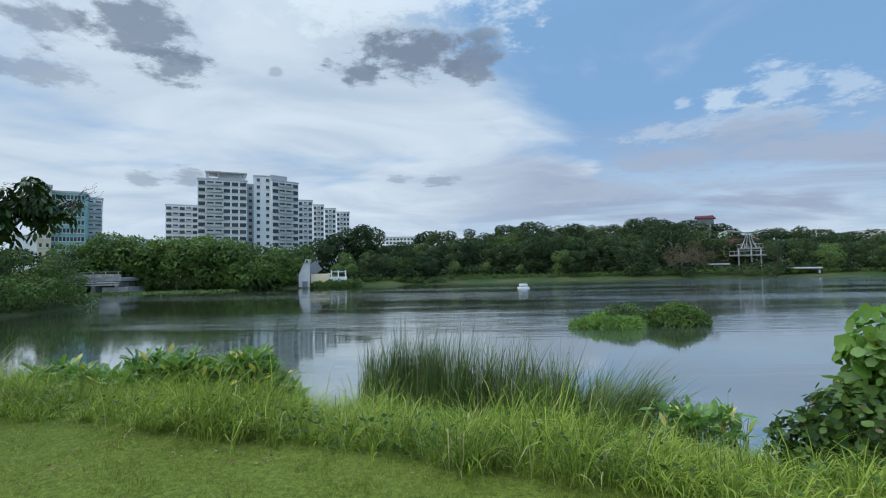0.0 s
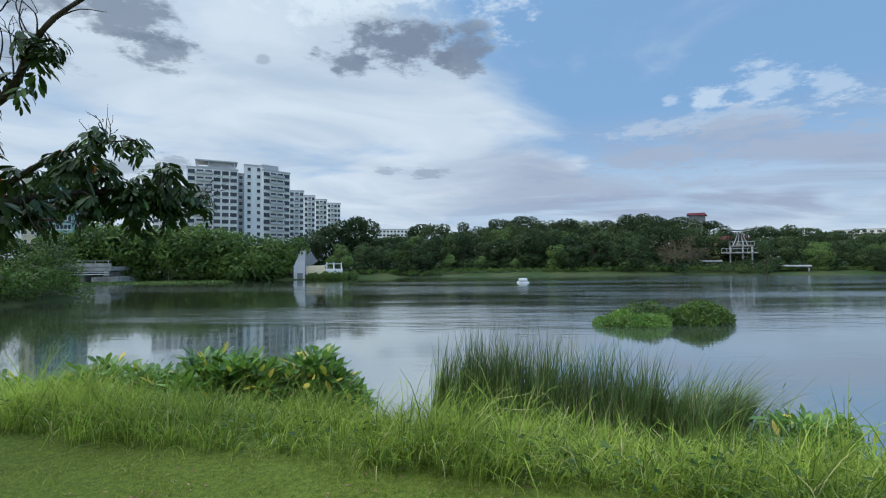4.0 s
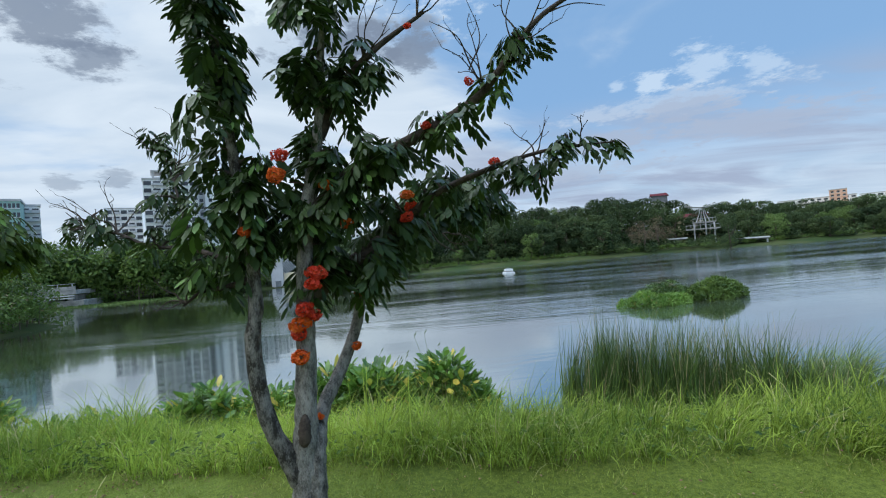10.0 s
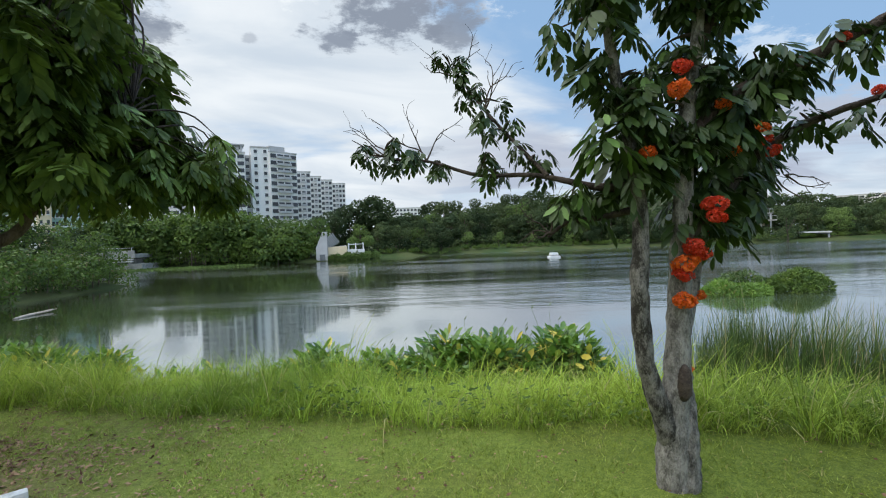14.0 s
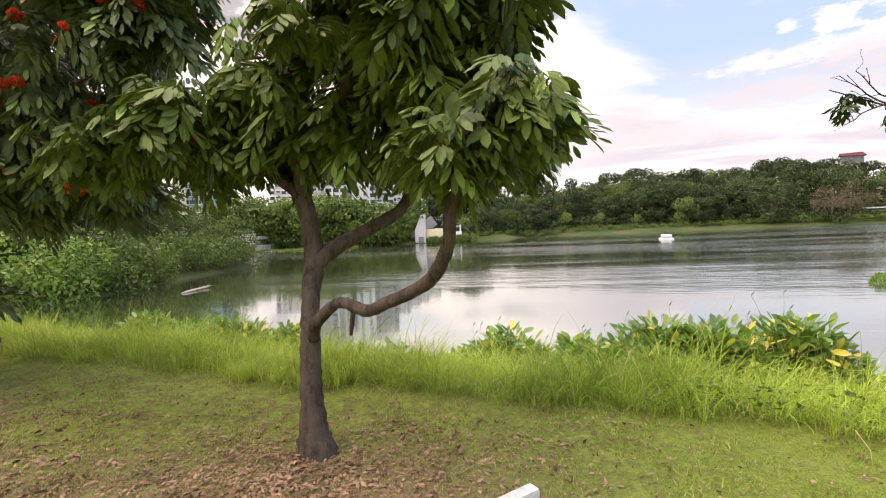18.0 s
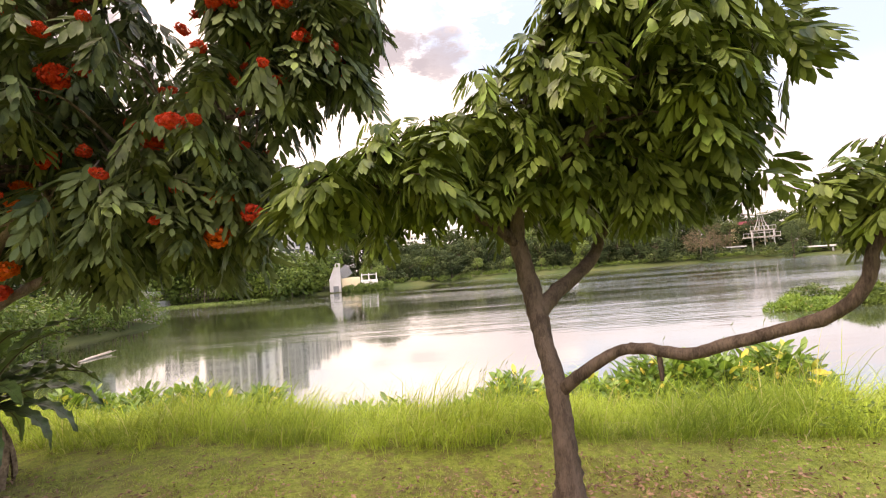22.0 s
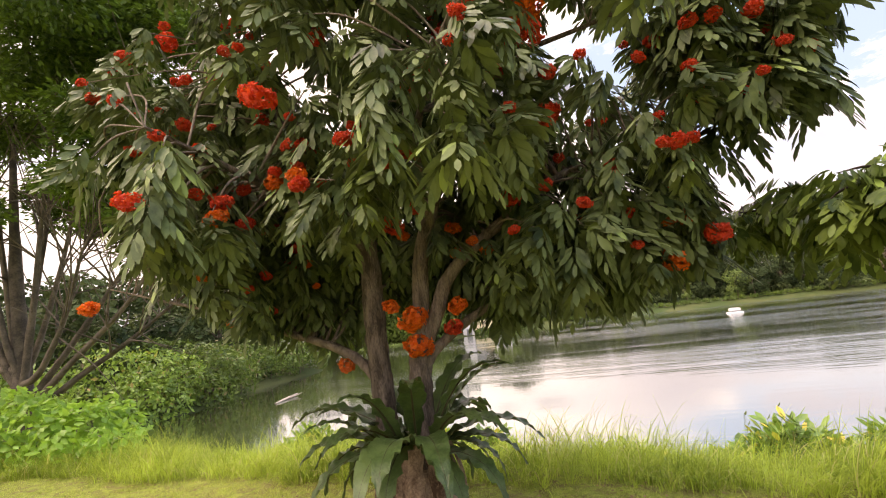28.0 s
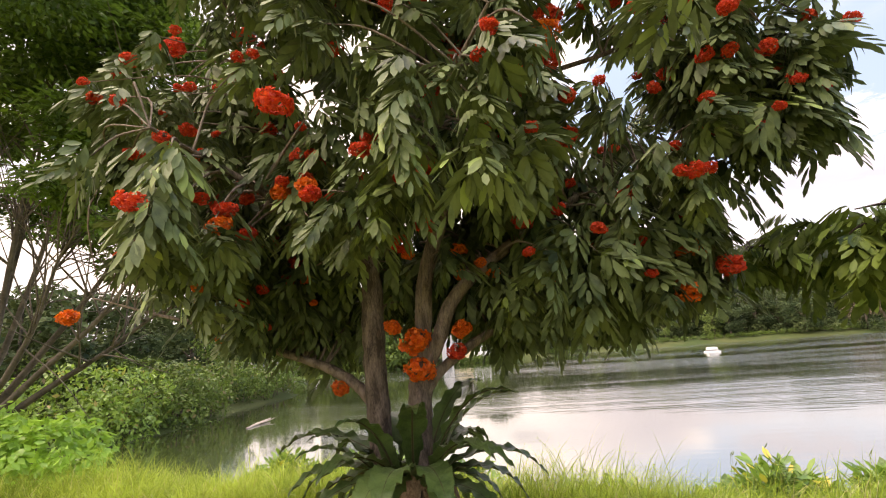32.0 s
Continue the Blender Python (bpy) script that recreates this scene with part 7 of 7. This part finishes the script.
def leaf_litter():
    r = np.random.default_rng(90)
    spots = [(-10.3, 2.3, 0.45, 0.30, 3200), (-9.9, 1.8, 1.2, 0.6, 4200), (-15.2, 2.7, 1.3, 0.5, 1800), (-12.6, 1.9, 1.6, 0.8, 7500), (-13.8, 1.1, 1.5, 0.6, 2600), (-9.0, 2.6, 1.6, 0.6, 700), (-7.6, 2.9, 1.2, 0.22, 260), (-16.8, 1.6, 1.2, 0.8, 1500), (-6.5, 2.0, 2.0, 0.8, 900), (-3.5, 1.0, 2.5, 0.8, 800), (0.0, -0.4, 2.0, 0.7, 420)]
    px, py = [], []
    for x, y, sx, sy, n in spots:
        lumps = max(6, n // 22)
        cx, cy = x + r.normal(size=lumps) * sx, y + r.normal(size=lumps) * sy
        pick, near = r.integers(lumps, size=n), r.exponential(0.24, n)
        px.append(cx[pick] + r.normal(size=n) * near * 1.6), py.append(cy[pick] + r.normal(size=n) * near)
    x, y = np.concatenate(px), np.concatenate(py)
    keep = y < edge_y(x) + 0.3
    x, y = x[keep], y[keep]
    n = len(x)
    z = ground_z(x, y) + 0.025 * np.sin(x * 1.7 + 0.4) * np.cos(y * 1.3) + 0.012 * np.sin(x * 4.1 + y * 3.3) + r.uniform(0.006, 0.03, n)
    way = np.stack([r.normal(size=n), r.normal(size=n), r.normal(size=n) * 0.2], -1)
    v, f = leaves(np.stack([x, y, z], -1), way, r.uniform(0.014, 0.045, n) * np.where(x < -8, r.uniform(0.75, 1.45, n), 0.9), r.uniform(0.3, 0.6, n), 91, -0.25)
    ob = part("fallen_leaves", fast_mesh("fallen_leaves", v, f), M_LITTER)
    tagged(ob, "dry brown fallen leaves scattered on the lawn", "leaves", kind="stuff")


outlet()
bridge()
street_lamp(-66.0, 101.5, -0.4, 8.0)
buoy()
drift_log()
marker_stone()
floating_mat()
leaf_litter()
foliage_mass("shrub", [(-34.5, 105.6, 0.5, 1.6), (-33.4, 105.9, 2.2, 1.5), (-34.6, 107.5, 4.0, 2.0), (-35.6, 105.4, -0.6, 1.4)], 2200, 0.5, M_CREEPER, "creeper hanging over the outlet wall", "creeper", "", 0.6, 95, 0.3)
foliage_mass("shrub", [(-28.3, 105.2, -2.0, 0.9), (-27.0, 105.0, -1.9, 0.9), (-25.4, 105.3, -1.9, 0.9), (-23.6, 105.8, -1.8, 0.9), (-22.0, 106.4, -1.8, 0.9)], 2200, 0.42, M_CREEPER, "rank green weeds in front of the outlet", "shrub", "", 0.5, 97, 0.0)
foliage_mass("shrub", [(-25.0, 106.5, -1.6, 0.9), (-23.2, 107.0, -1.5, 0.9), (-21.0, 107.8, -1.6, 1.0), (-19.0, 108.8, -1.7, 1.0), (-24.5, 110.0, 1.6, 1.2), (-21.0, 111.0, 1.8, 1.3)], 2600, 0.45, M_FAR_LIGHT, "light green shrubs beside the outlet", "shrub", "", 0.5, 96, 0.0)
